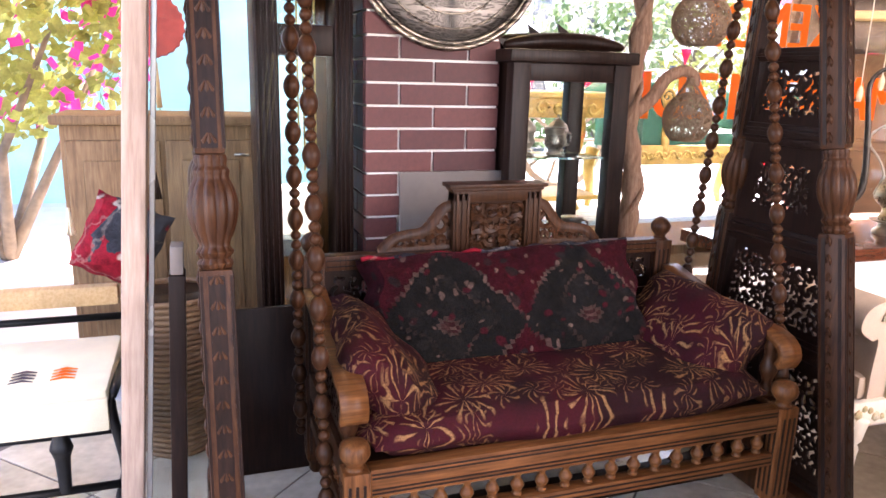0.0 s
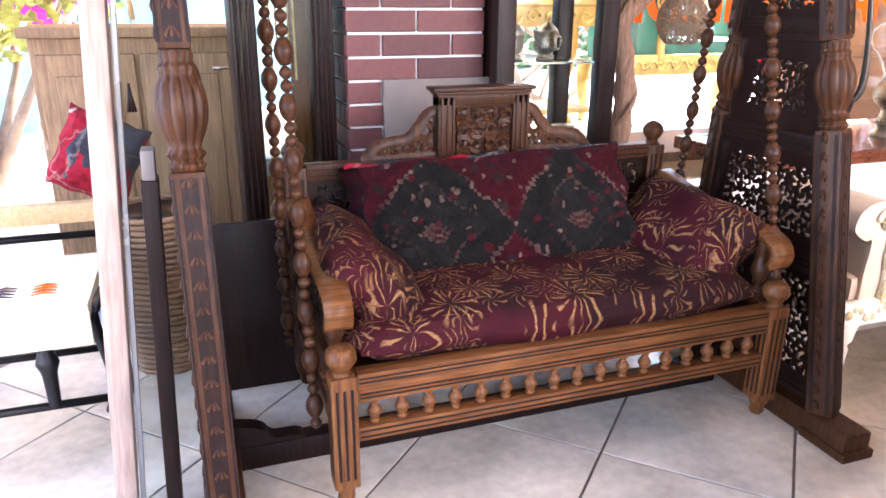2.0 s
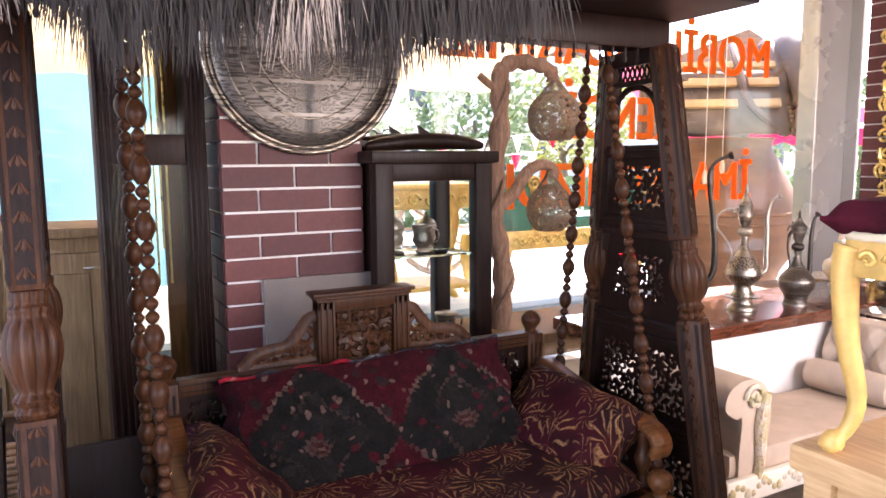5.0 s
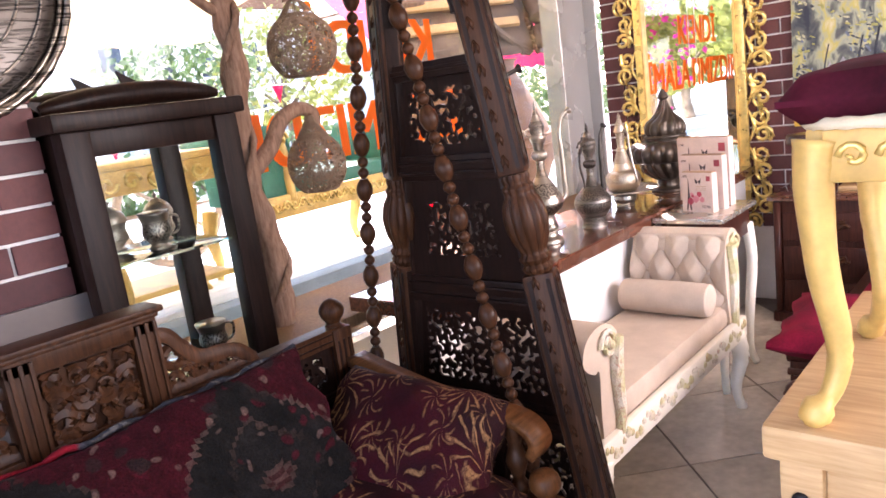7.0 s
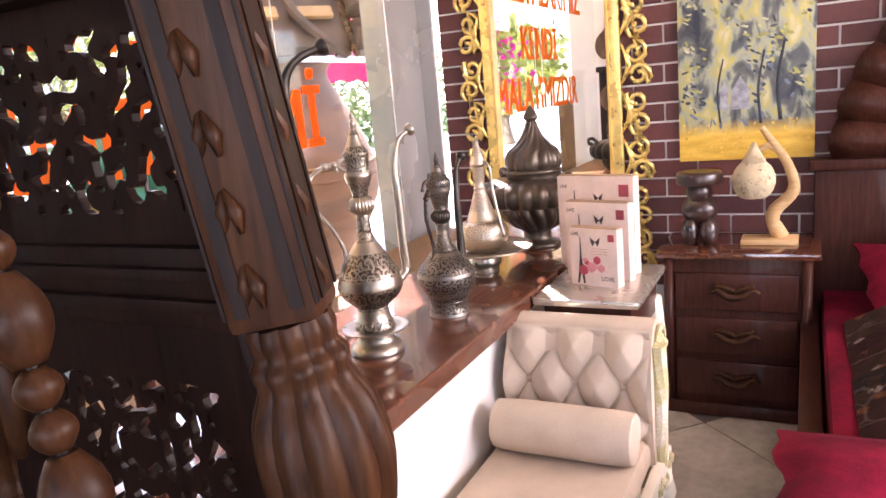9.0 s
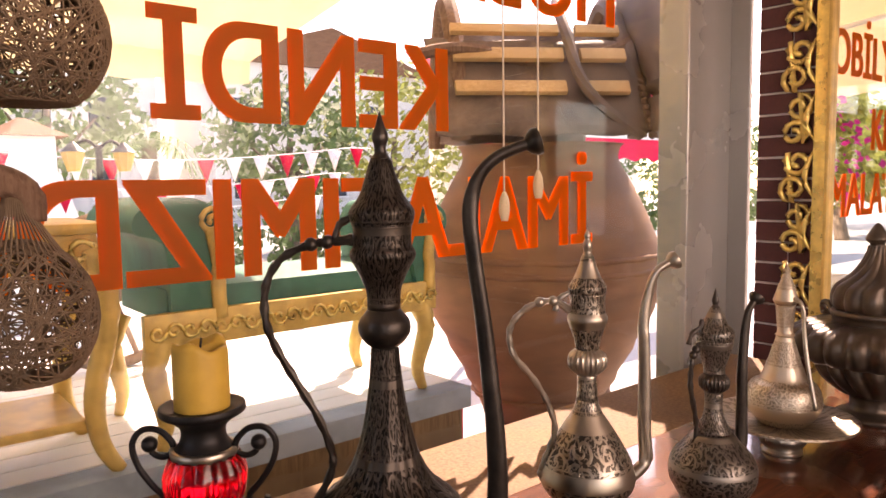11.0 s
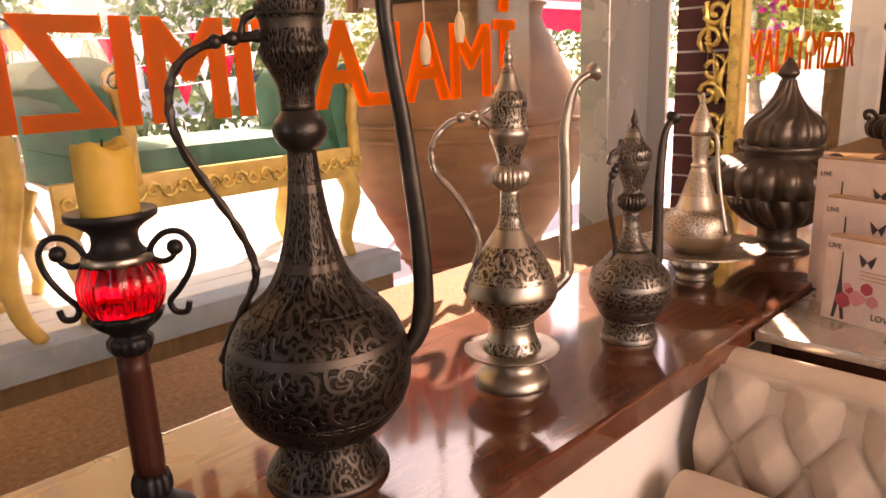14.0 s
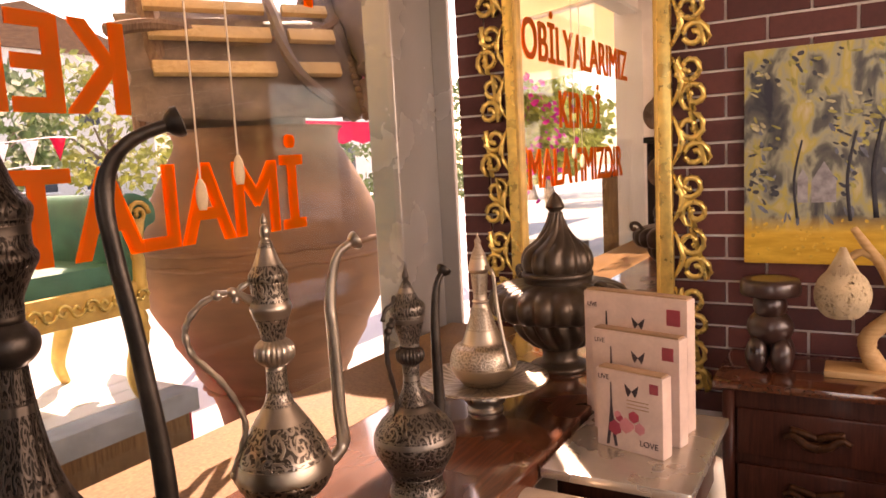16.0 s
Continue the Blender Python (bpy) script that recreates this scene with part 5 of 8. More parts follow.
# tall dark one
ewer(2.585, 2.565, "tall dark chased copper ewer on the wooden sill", [
    ("foot", [(0.078, 0.0), (0.079, 0.006), (0.074, 0.014), (0.064, 0.030), (0.057, 0.048), (0.056, 0.056)]),
    ("body", [(0.056, 0.056), (0.070, 0.064), (0.090, 0.080), (0.106, 0.104), (0.1135, 0.134), (0.1125, 0.164), (0.105, 0.190), (0.092, 0.213), (0.078, 0.228)]),
    ("neck", [(0.078, 0.228), (0.066, 0.237), (0.052, 0.252), (0.041, 0.273), (0.034, 0.294), (0.0271, 0.322), (0.0215, 0.356), (0.018, 0.389), (0.0165, 0.412)]),
    ("neck_ring", [(0.0165, 0.412), (0.023, 0.417), (0.0295, 0.426), (0.0315, 0.435), (0.0295, 0.444), (0.024, 0.451), (0.0196, 0.457)]),
    ("rim", [(0.0196, 0.456), (0.0205, 0.478), (0.0245, 0.490), (0.032, 0.506), (0.0385, 0.518), (0.0385, 0.526), (0.0345, 0.534), (0.0345, 0.552), (0.0365, 0.558)]),
    ("lid", [(0.0365, 0.558), (0.0385, 0.566), (0.0385, 0.573), (0.034, 0.581), (0.0255, 0.593), (0.0188, 0.613), (0.0125, 0.633)]),
    ("finial", [(0.0125, 0.633), (0.0075, 0.640), (0.0072, 0.648), (0.0095, 0.656), (0.009, 0.663), (0.0055, 0.672), (0.0008, 0.688)])],
    [(0.100, 0, 0.150), (0.122, 0, 0.172), (0.133, 0, 0.212), (0.132, 0, 0.292), (0.126, 0, 0.362), (0.118, 0, 0.440), (0.108, 0, 0.515), (0.104, 0, 0.574), (0.116, 0, 0.614), (0.141, 0, 0.6365), (0.178, 0, 0.650)],
    [(-0.034, 0, 0.540), (-0.060, 0, 0.538), (-0.084, 0, 0.535), (-0.117, 0, 0.5205), (-0.137, 0, 0.492), (-0.141, 0, 0.452), (-0.131, 0, 0.416), (-0.108, 0, 0.373), (-0.082, 0, 0.326), (-0.067, 0, 0.283), (-0.069, 0, 0.256), (-0.090, 0, 0.216), (-0.111, 0, 0.174), (-0.115, 0, 0.122)],
    PEWTER, SMOOTH_DARK, -38, 13, None, 0.0088, 0.0050)
ewer(2.945, 2.552, "tall chased silver ewer with a beaded knob on a plated foot", [
    ("base", [(0.059, 0.0), (0.060, 0.006), (0.057, 0.016), (0.043, 0.030), (0.042, 0.046)]),
    ("plate", [(0.042, 0.046), (0.072, 0.054), (0.0755, 0.057), (0.0755, 0.0595), (0.060, 0.058), (0.047, 0.0585)]),
    ("foot", [(0.047, 0.058), (0.042, 0.072), (0.037, 0.086), (0.0355, 0.100), (0.0365, 0.107)]),
    ("body", [(0.0365, 0.107), (0.046, 0.116), (0.061, 0.130), (0.0705, 0.146), (0.0718, 0.160), (0.0655, 0.184), (0.055, 0.204), (0.0445, 0.222), (0.033, 0.240), (0.0215, 0.258), (0.016, 0.276)]),
    ("neck", [(0.016, 0.276), (0.015, 0.295), (0.0148, 0.315)]),
    ("rim", [(0.017, 0.352), (0.0205, 0.370), (0.0265, 0.387), (0.0302, 0.400), (0.0266, 0.410), (0.0262, 0.428), (0.027, 0.4375)]),
    ("lid", [(0.027, 0.4375), (0.0285, 0.446), (0.0265, 0.451), (0.020, 0.462), (0.0135, 0.478), (0.009, 0.493)]),
    ("finial", [(0.009, 0.493), (0.0055, 0.499), (0.0072, 0.507), (0.006, 0.514), (0.0035, 0.519), (0.0048, 0.524), (0.0006, 0.535)])],
    [(0.066, 0, 0.150), (0.082, 0, 0.162), (0.092, 0, 0.178), (0.0895, 0, 0.224), (0.089, 0, 0.300), (0.0875, 0, 0.360), (0.0865, 0, 0.385), (0.092, 0, 0.425), (0.105, 0, 0.466), (0.130, 0, 0.482)],
    [(-0.0265, 0, 0.412), (-0.052, 0, 0.427), (-0.086, 0, 0.421), (-0.112, 0, 0.398), (-0.119, 0, 0.3735), (-0.110, 0, 0.344), (-0.081, 0, 0.308), (-0.0605, 0, 0.271), (-0.050, 0, 0.235), (-0.058, 0, 0.200), (-0.0695, 0, 0.173), (-0.068, 0, 0.150)],
    SILVER, SMOOTH_SILVER, -35, None, (0.334, 0.0288, 0.019), 0.0075, 0.0047)
ewer(3.234, 2.51, "small chased grey metal ewer on the wooden sill", [
    ("foot", [(0.0515, 0.0), (0.051, 0.007), (0.0465, 0.018), (0.0456, 0.026), (0.049, 0.040)]),
    ("body", [(0.049, 0.040), (0.0615, 0.062), (0.072, 0.082), (0.0746, 0.100), (0.072, 0.116), (0.063, 0.132), (0.0485, 0.148), (0.031, 0.169)]),
    ("neck", [(0.031, 0.169), (0.0195, 0.190), (0.015, 0.211), (0.0156, 0.238)]),
    ("rim", [(0.018, 0.272), (0.0175, 0.280), (0.0215, 0.293), (0.0275, 0.3125), (0.030, 0.3225), (0.0305, 0.330)]),
    ("lid", [(0.0305, 0.330), (0.0322, 0.3375), (0.0305, 0.347), (0.021, 0.357), (0.0142, 0.3715), (0.0075, 0.386)]),
    ("finial", [(0.0075, 0.386), (0.0045, 0.390), (0.0062, 0.396), (0.0045, 0.404), (0.003, 0.409), (0.0005, 0.418)])],
    [(0.052, 0, 0.115), (0.0585, 0, 0.135), (0.0595, 0, 0.165), (0.059, 0, 0.205), (0.0585, 0, 0.276), (0.0625, 0, 0.337), (0.070, 0, 0.376), (0.083, 0, 0.394)],
    [(-0.0305, 0, 0.325), (-0.043, 0, 0.306), (-0.0477, 0, 0.276), (-0.047, 0, 0.246), (-0.036, 0, 0.194), (-0.035, 0, 0.165), (-0.052, 0, 0.130), (-0.067, 0, 0.110)],
    GREY_METAL, SMOOTH_DARK, -22, None, (0.255, 0.0252, 0.016), 0.0075, 0.0046)

dish = thing("dish_with_decanter", 3.662, 2.588, 0.77, "pale chased silver decanter standing on a footed silver dish", "decanter")
bm = bmesh.new()
lathe(bm, smooth_prof([(0.042, 0), (0.043, 0.006), (0.037, 0.012), (0.045, 0.020), (0.053, 0.034), (0.050, 0.052), (0.075, 0.060)], 3), 40)
part("dish_foot", bm, SMOOTH_SILVER, dish)
bm = bmesh.new()
lathe(bm, smooth_prof([(0.060, 0.058), (0.10, 0.062), (0.148, 0.074), (0.152, 0.078), (0.148, 0.080), (0.10, 0.068), (0.04, 0.064)], 3), 56)
part("dish", bm, PALE_SILVER, dish)
bm = bmesh.new()
lathe(bm, smooth_prof([(0.048, 0.066), (0.056, 0.074), (0.070, 0.090), (0.0775, 0.108), (0.0785, 0.124), (0.073, 0.145), (0.064, 0.158), (0.050, 0.164), (0.040, 0.188), (0.0275, 0.227), (0.018, 0.258), (0.0205, 0.263), (0.016, 0.270), (0.018, 0.300), (0.0205, 0.330)], 3), 40)
part("decanter", bm, PALE_SILVER, dish)
bm = bmesh.new()
lathe(bm, smooth_prof([(0.0205, 0.330), (0.0258, 0.338), (0.0255, 0.343), (0.020, 0.360), (0.0165, 0.373), (0.007, 0.396), (0.0085, 0.404), (0.004, 0.412), (0.0006, 0.426)], 3), 24)
part("lid", bm, PALE_SILVER, dish)
bm = bmesh.new()
tube(bm, smooth_prof([(-0.008, -0.022, 0.345), (-0.014, -0.042, 0.332), (-0.014, -0.048, 0.27), (-0.018, -0.060, 0.20), (-0.022, -0.080, 0.115)], 5), 0.0048, 8)
part("handle", bm, SMOOTH_SILVER, dish)

urn = thing("lidded_urn", 4.045, 2.545, 0.77, "large bronzed urn with swirled gadroons and a domed lid", "urn")
bm = bmesh.new()
lathe(bm, smooth_prof([(0.080, 0), (0.082, 0.010), (0.070, 0.018), (0.050, 0.026), (0.0495, 0.055), (0.056, 0.062)], 3), 40)
part("foot", bm, BRONZE, urn)
bm = bmesh.new()
lathe(bm, smooth_prof([(0.052, 0.060), (0.075, 0.070), (0.108, 0.098), (0.124, 0.130), (0.124, 0.165)], 3), 132, None, 16, 0.12)
for v in bm.verts:
    v.co = Matrix.Rotation((v.co.z - 0.06) * -3.0, 3, "Z") @ v.co
part("bowl", bm, BRONZE, urn)
bm = bmesh.new()
lathe(bm, smooth_prof([(0.122, 0.158), (0.160, 0.152), (0.180, 0.166), (0.188, 0.195), (0.180, 0.220), (0.150, 0.238), (0.100, 0.246)], 3), 154, None, 22, 0.09)
part("gadrooned_rim", bm, BRONZE, urn)
bm = bmesh.new()
lathe(bm, smooth_prof([(0.094, 0.240), (0.094, 0.258), (0.098, 0.262), (0.098, 0.272), (0.092, 0.276)], 2), 40)
part("collar", bm, BRONZE, urn)
bm = bmesh.new()
lathe(bm, smooth_prof([(0.086, 0.274), (0.093, 0.290), (0.093, 0.312), (0.082, 0.338), (0.056, 0.362), (0.036, 0.388), (0.024, 0.415), (0.019, 0.436)], 4), 96, None, 12, 0.13)
for v in bm.verts:
    v.co = Matrix.Rotation(max(0.0, v.co.z - 0.33) * 9.0, 3, "Z") @ v.co
part("lid", bm, BRONZE, urn)
bm = bmesh.new()
lathe(bm, smooth_prof([(0.018, 0.434), (0.017, 0.440), (0.025, 0.448), (0.0255, 0.455), (0.017, 0.472), (0.008, 0.486), (0.001, 0.492)], 3), 18)
part("finial", bm, BRONZE, urn)
for s in (-1, 1):
    bm = bmesh.new()
    tube(bm, smooth_prof([(s * 0.16, 0, 0.235), (s * 0.185, 0, 0.262), (s * 0.21, 0, 0.258), (s * 0.205, 0, 0.235), (s * 0.19, 0, 0.238)], 4), 0.009, 8)
    o = part("handle", bm, BRONZE, urn)
    o.rotation_euler = (0, 0, radians(55))

sl = slab("window_ledge", 1.45, 2.84, 0.66, 4.70, 3.27, 0.70, W_OUT, "brown wooden ledge board behind the window sill", 0.004)
ch = thing("candle_holder", 2.388, 2.635, 0.77, "black iron candle holder with ruby glass bulb and wooden stem", "candle holder")
bm = bmesh.new()
lathe(bm, smooth_prof([(0.046, 0), (0.047, 0.006), (0.036, 0.014), (0.026, 0.022), (0.021, 0.030)], 3), 28)
part("foot", bm, IRON, ch)
bm = bmesh.new()
lathe(bm, [(0.020, 0.030), (0.022, 0.038), (0.0215, 0.050), (0.018, 0.060)], 60, None, 10, 0.12)
part("lower_collar", bm, IRON, ch)
bm = bmesh.new()
lathe(bm, smooth_prof([(0.0178, 0.058), (0.0175, 0.12), (0.0172, 0.208)], 3), 22)
part("stem", bm, W_MAHOG, ch)
bm = bmesh.new()
lathe(bm, smooth_prof([(0.018, 0.206), (0.0235, 0.214), (0.0235, 0.224), (0.019, 0.230), (0.034, 0.243), (0.039, 0.252), (0.036, 0.256)], 3), 72, None, 12, 0.07)
part("petal_collar", bm, IRON, ch)
bm = bmesh.new()
lathe(bm, smooth_prof([(0.030, 0.246), (0.040, 0.262), (0.0440, 0.278), (0.0438, 0.292), (0.0395, 0.304), (0.036, 0.312)], 4), 84, None, 14, 0.07)
part("glass_bulb", bm, REDGLASS, ch, "ribbed ruby-red glass bulb")
bm = bmesh.new()
lathe(bm, smooth_prof([(0.0365, 0.310), (0.0365, 0.318), (0.034, 0.319)], 2), 40)
part("brass_band", bm, SMOOTH_SILVER, ch, "thin tarnished brass band")
bm = bmesh.new()
lathe(bm, smooth_prof([(0.034, 0.317), (0.029, 0.322), (0.0245, 0.330), (0.0248, 0.342), (0.034, 0.351), (0.0455, 0.358), (0.0462, 0.364), (0.0440, 0.366), (0.030, 0.362)], 3), 40)
part("cup", bm, IRON, ch)
bm = bmesh.new()
lathe(bm, [(0.0296, 0.363), (0.0300, 0.380), (0.0298, 0.426), (0.0285, 0.434), (0.024, 0.434), (0.018, 0.426), (0.0005, 0.424)], 32, closed=False)
for v in bm.verts:
    if v.co.z > 0.42:
        v.co.z += 0.005 * math.sin(2 * math.atan2(v.co.y, v.co.x) + 0.6) + 0.002 * math.sin(5 * math.atan2(v.co.y, v.co.x))
part("candle", bm, WAX, ch, "half-burnt yellow wax candle")
bm = bmesh.new()
tube(bm, [(0, 0, 0.424), (0.002, 0, 0.440)], 0.0013, 5)
part("wick", bm, IRON, ch)
for s in (-1, 1):
    bm = bmesh.new()
    tube(bm, smooth_prof([(s * 0.033, 0, 0.312), (s * 0.036, 0, 0.325), (s * 0.050, 0, 0.338), (s * 0.068, 0, 0.338), (s * 0.079, 0, 0.322), (s * 0.074, 0, 0.298), (s * 0.060, 0, 0.276), (s * 0.048, 0, 0.262), (s * 0.052, 0, 0.250), (s * 0.064, 0, 0.249), (s * 0.068, 0, 0.260)], 5), 0.0036, 8)
    tube(bm, smooth_prof([(s * 0.033, 0, 0.312), (s * 0.046, 0, 0.307), (s * 0.057, 0, 0.312), (s * 0.060, 0, 0.322)], 4), 0.0034, 8)
    r = bmesh.ops.create_uvsphere(bm, u_segments=12, v_segments=8, radius=0.009)
    bmesh.ops.translate(bm, vec=(s * 0.060, 0, 0.322), verts=r["verts"])
    o = part("scroll", bm, IRON, ch, "wrought iron scroll")
    o.rotation_euler = (0, 0, radians(-38))

# ---- silver side table with box frames ----
tbl = thing("side_table", 3.645, 2.215, 0, "silver-leafed side table with curved white legs", "side table")
bm = bmesh.new()
box(bm, -0.205, -0.145, 0.735, 0.205, 0.145, 0.757, 0.008)
part("tabletop", bm, TABLE_SILVER, tbl)
part("apron", boxed(-0.18, -0.12, 0.62, 0.18, 0.12, 0.735, 0.005), W_MAHOG, tbl)
for sx in (-1, 1):
    for sy in (-1, 1):
        bm = bmesh.new()
        pts = [(sx * 0.17, sy * 0.11, 0.66), (sx * 0.19, sy * 0.12, 0.5), (sx * 0.165, sy * 0.11, 0.28), (sx * 0.16, sy * 0.105, 0.1), (sx * 0.19, sy * 0.12, 0.015)]
        q = smooth_prof(pts, 4)
        tube(bm, q, [0.026 - 0.012 * i / len(q) for i in range(len(q))], 10)
        part("leg", bm, CREAMW, tbl)


def card_box(x, y, w, h, rz, label):
    th = thing("book_box", x, y, 0.757, label, "book box", rz, "nested book boxes")
    part("cover", boxed(-0.018, -w / 2, 0, 0.018, w / 2, h, 0.003), PAPER, th)
    part("edge", boxed(-0.0135, -w / 2 + 0.004, h, 0.0135, w / 2 - 0.004, h + 0.004, 0.001), TAN, th)
    f = -0.0195
    bm = bmesh.new()
    u = w
    prism(bm, [(-0.13 * u, 0.04 * h), (-0.09 * u, 0.04 * h), (-0.045 * u, 0.28 * h), (0.0 * u, 0.04 * h), (0.04 * u, 0.04 * h), (0.0 * u, 0.30 * h), (-0.03 * u, 0.55 * h), (-0.04 * u, 0.85 * h), (-0.05 * u, 0.85 * h), (-0.06 * u, 0.55 * h), (-0.09 * u, 0.30 * h)], 0.0012)
    bmesh.ops.transform(bm, matrix=pose(f, 0.22 * w, 0, 0, 0, -90), verts=bm.verts)
    part("tower_print", bm, INK, th)
    bm = bmesh.new()
    box(bm, f - 0.0008, -0.44 * w, 0.80 * h, f + 0.001, -0.32 * w, 0.92 * h)
    part("stamp_print", bm, STAMP, th)
    for k in range(7):
        bm = bmesh.new()
        bmesh.ops.create_icosphere(bm, subdivisions=1, radius=0.009 + 0.004 * (k % 3))
        a = k * 2.4
        bmesh.ops.transform(bm, matrix=pose(f, 0.03 * w + 0.02 * math.cos(a) * (1 + k * 0.12), 0.45 * h - k * 0.028 * h + 0.01 * math.sin(a)) @ Matrix.Diagonal((0.08, 1, 1, 1)), verts=bm.verts)
        part("rose_print", bm, ROSE if k % 2 else ROSE2, th)
    bm = bmesh.new()
    for s in (-1, 1):
        prism(bm, [(0, 0), (s * 0.016, 0.014), (s * 0.012, -0.004), (s * 0.008, -0.012)] if s > 0 else [(0, 0), (s * 0.008, -0.012), (s * 0.012, -0.004), (s * 0.016, 0.014)], 0.001)
    bmesh.ops.transform(bm, matrix=pose(f, -0.05 * w, 0.78 * h, 0, 0, -90), verts=bm.verts)
    part("butterfly_print", bm, INK, th)
    for k in range(3):
        bm = bmesh.new()
        box(bm, f - 0.0006, -0.30 * w, (0.66 - 0.045 * k) * h, f + 0.001, 0.02 * w, (0.66 - 0.045 * k) * h + 0.0012)
        part("ruled_line", bm, TAN, th)
    for txt, yy, zz, size in (("LOVE", -0.16 * w, 0.12 * h, 0.017), ("LIVE", 0.46 * w, 0.88 * h, 0.014)):
        cu = bpy.data.curves.new("words", "FONT")
        cu.body, cu.size, cu.extrude = txt, size, 0.0004
        tmp = bpy.data.objects.new("words_tmp", cu)
        scene.collection.objects.link(tmp)
        bpy.context.view_layer.update()
        me = bpy.data.meshes.new_from_object(tmp.evaluated_get(bpy.context.evaluated_depsgraph_get()))
        bpy.data.objects.remove(tmp)
        me.materials.append(INK)
        o = new("printed_word", me)
        o.parent = th
        o.matrix_basis = pose(f - 0.0004, yy, zz, 90, 0, -90)


PAPER = plain("vintage_card", (0.62, 0.47, 0.40), 0.7, var=0.12, scale=16, fine=120)
TAN = plain("card_edge", (0.42, 0.26, 0.15), 0.7)
INK = plain("printed_ink", (0.05, 0.03, 0.035), 0.7, bump=0)
STAMP = plain("printed_stamp", (0.40, 0.06, 0.08), 0.7, bump=0)
ROSE = plain("printed_rose", (0.42, 0.05, 0.08), 0.7, bump=0)
ROSE2 = plain("printed_pink", (0.60, 0.22, 0.24), 0.7, bump=0)
card_box(3.595, 2.215, 0.150, 0.165, -15, "small pink book-shaped box printed with a tower and roses")
card_box(3.675, 2.225, 0.205, 0.225, -15, "medium pink book-shaped box printed with a tower and roses")
card_box(3.765, 2.25, 0.255, 0.29, -15, "large pink book-shaped box printed with a tower and roses")

# ---- mirror on the brick wall ----
mir = thing("wall_mirror", 4.80, 2.705, 0.48, "tall wall mirror in a gilded frame with openwork scrolls", "mirror", kind="")
part("glass", boxed(-0.012, -0.26, 0.10, -0.008, 0.26, 1.52, 0), MIRROR, mir)
part("backing", boxed(-0.006, -0.31, 0.04, 0.0, 0.31, 1.58, 0), W_DARK, mir)
for s in (-1, 1):
    part("frame_bar", boxed(-0.035, s * 0.285 - 0.028, 0.04, -0.004, s * 0.285 + 0.028, 1.58, 0.008), GOLD_BRIGHT, mir)
    part("inner_bead", boxed(-0.042, s * 0.262 - 0.006, 0.06, -0.010, s * 0.262 + 0.006, 1.56, 0.003), GOLD, mir)
for z in (0.07, 1.55):
    part("frame_bar", boxed(-0.034, -0.257, z - 0.03, -0.004, 0.257, z + 0.03, 0.008), GOLD_BRIGHT, mir)


def s_scroll(c0, c1, R, flip):
    """Two opposed spirals joined by a stem, in y and z."""
    pts = []
    for i in range(16):
        f = i / 15
        a = flip * (f * 9.0) + 1.2
        pts.append((0, c0[0] + R * (0.22 + 0.78 * f) * math.cos(a), c0[1] + R * (0.22 + 0.78 * f) * math.sin(a)))
    for i in range(16):
        f = 1 - i / 15
        a = -flip * (f * 9.0) + 1.2 + math.pi
        pts.append((0, c1[0] + R * (0.22 + 0.78 * f) * math.cos(a), c1[1] + R * (0.22 + 0.78 * f) * math.sin(a)))
    return pts


def scroll_part(pts, w=0.0105):
    bm = bmesh.new()
    tube(bm, [(-0.018 + p[0], p[1], p[2]) for p in pts], w, 7)
    part("scroll", bm, GOLD_BRIGHT, mir)


for s in (-1, 1):
    for k in range(8):
        z = 0.0 + k * 0.20
        y = s * 0.375
        scroll_part(s_scroll((y + s * 0.012, z + 0.055), (y - s * 0.004, z + 0.15), 0.052, s if k % 2 else -s))
        bm = bmesh.new()
        tube(bm, smooth_prof([(-0.018, s * 0.31, z + 0.02), (-0.022, s * 0.345, z + 0.10), (-0.018, s * 0.315, z + 0.19)], 3), [0.004, 0.007, 0.010, 0.012, 0.010, 0.007, 0.004], 7)
        part("leaf", bm, GOLD_BRIGHT, mir)
for k in range(5):
    y = -0.36 + k * 0.16
    scroll_part(s_scroll((y + 0.04, 1.63), (y + 0.12, 1.64), 0.045, 1 if k % 2 else -1))
    scroll_part(s_scroll((y + 0.04, -0.02), (y + 0.12, -0.03), 0.045, -1 if k % 2 else 1))

# ---- painting ----
def painting_mat():
    m, nt, N, L, b = nodes_of("oil_landscape")
    v = coords(nt)
    sep = N.new("ShaderNodeSeparateXYZ")
    L.new(v, sep.inputs[0])
    n1 = N.new("ShaderNodeTexNoise")
    n1.inputs["Scale"].default_value, n1.inputs["Detail"].default_value, n1.inputs["Distortion"].default_value = 15, 4, 0.5
    L.new(coords(nt, (1, 1, 0.55)), n1.inputs["Vector"])
    r = ramp(nt, [(0.30, (0.02, 0.025, 0.045)), (0.44, (0.10, 0.11, 0.10)), (0.52, (0.30, 0.32, 0.24)), (0.60, (0.42, 0.36, 0.10)), (0.72, (0.50, 0.46, 0.30))])
    L.new(n1.outputs["Fac"], r.inputs[0])
    low = ramp(nt, [(0.10, (1, 1, 1)), (0.16, (0, 0, 0))])
    L.new(sep.outputs[2], low.inputs[0])
    n2 = noise_of(nt, coords(nt, (1, 1, 4)), 8, 4)
    r2 = ramp(nt, [(0.3, (0.55, 0.30, 0.03)), (0.7, (0.80, 0.52, 0.08))])
    L.new(n2, r2.inputs[0])
    L.new(mix(nt, r.outputs[0], r2.outputs[0], low.outputs[0]), b.inputs["Base Color"])
    b.inputs["Roughness"].default_value = 0.55
    bump_to(nt, b, n1.outputs["Fac"], 0.5, 0.004)
    return m


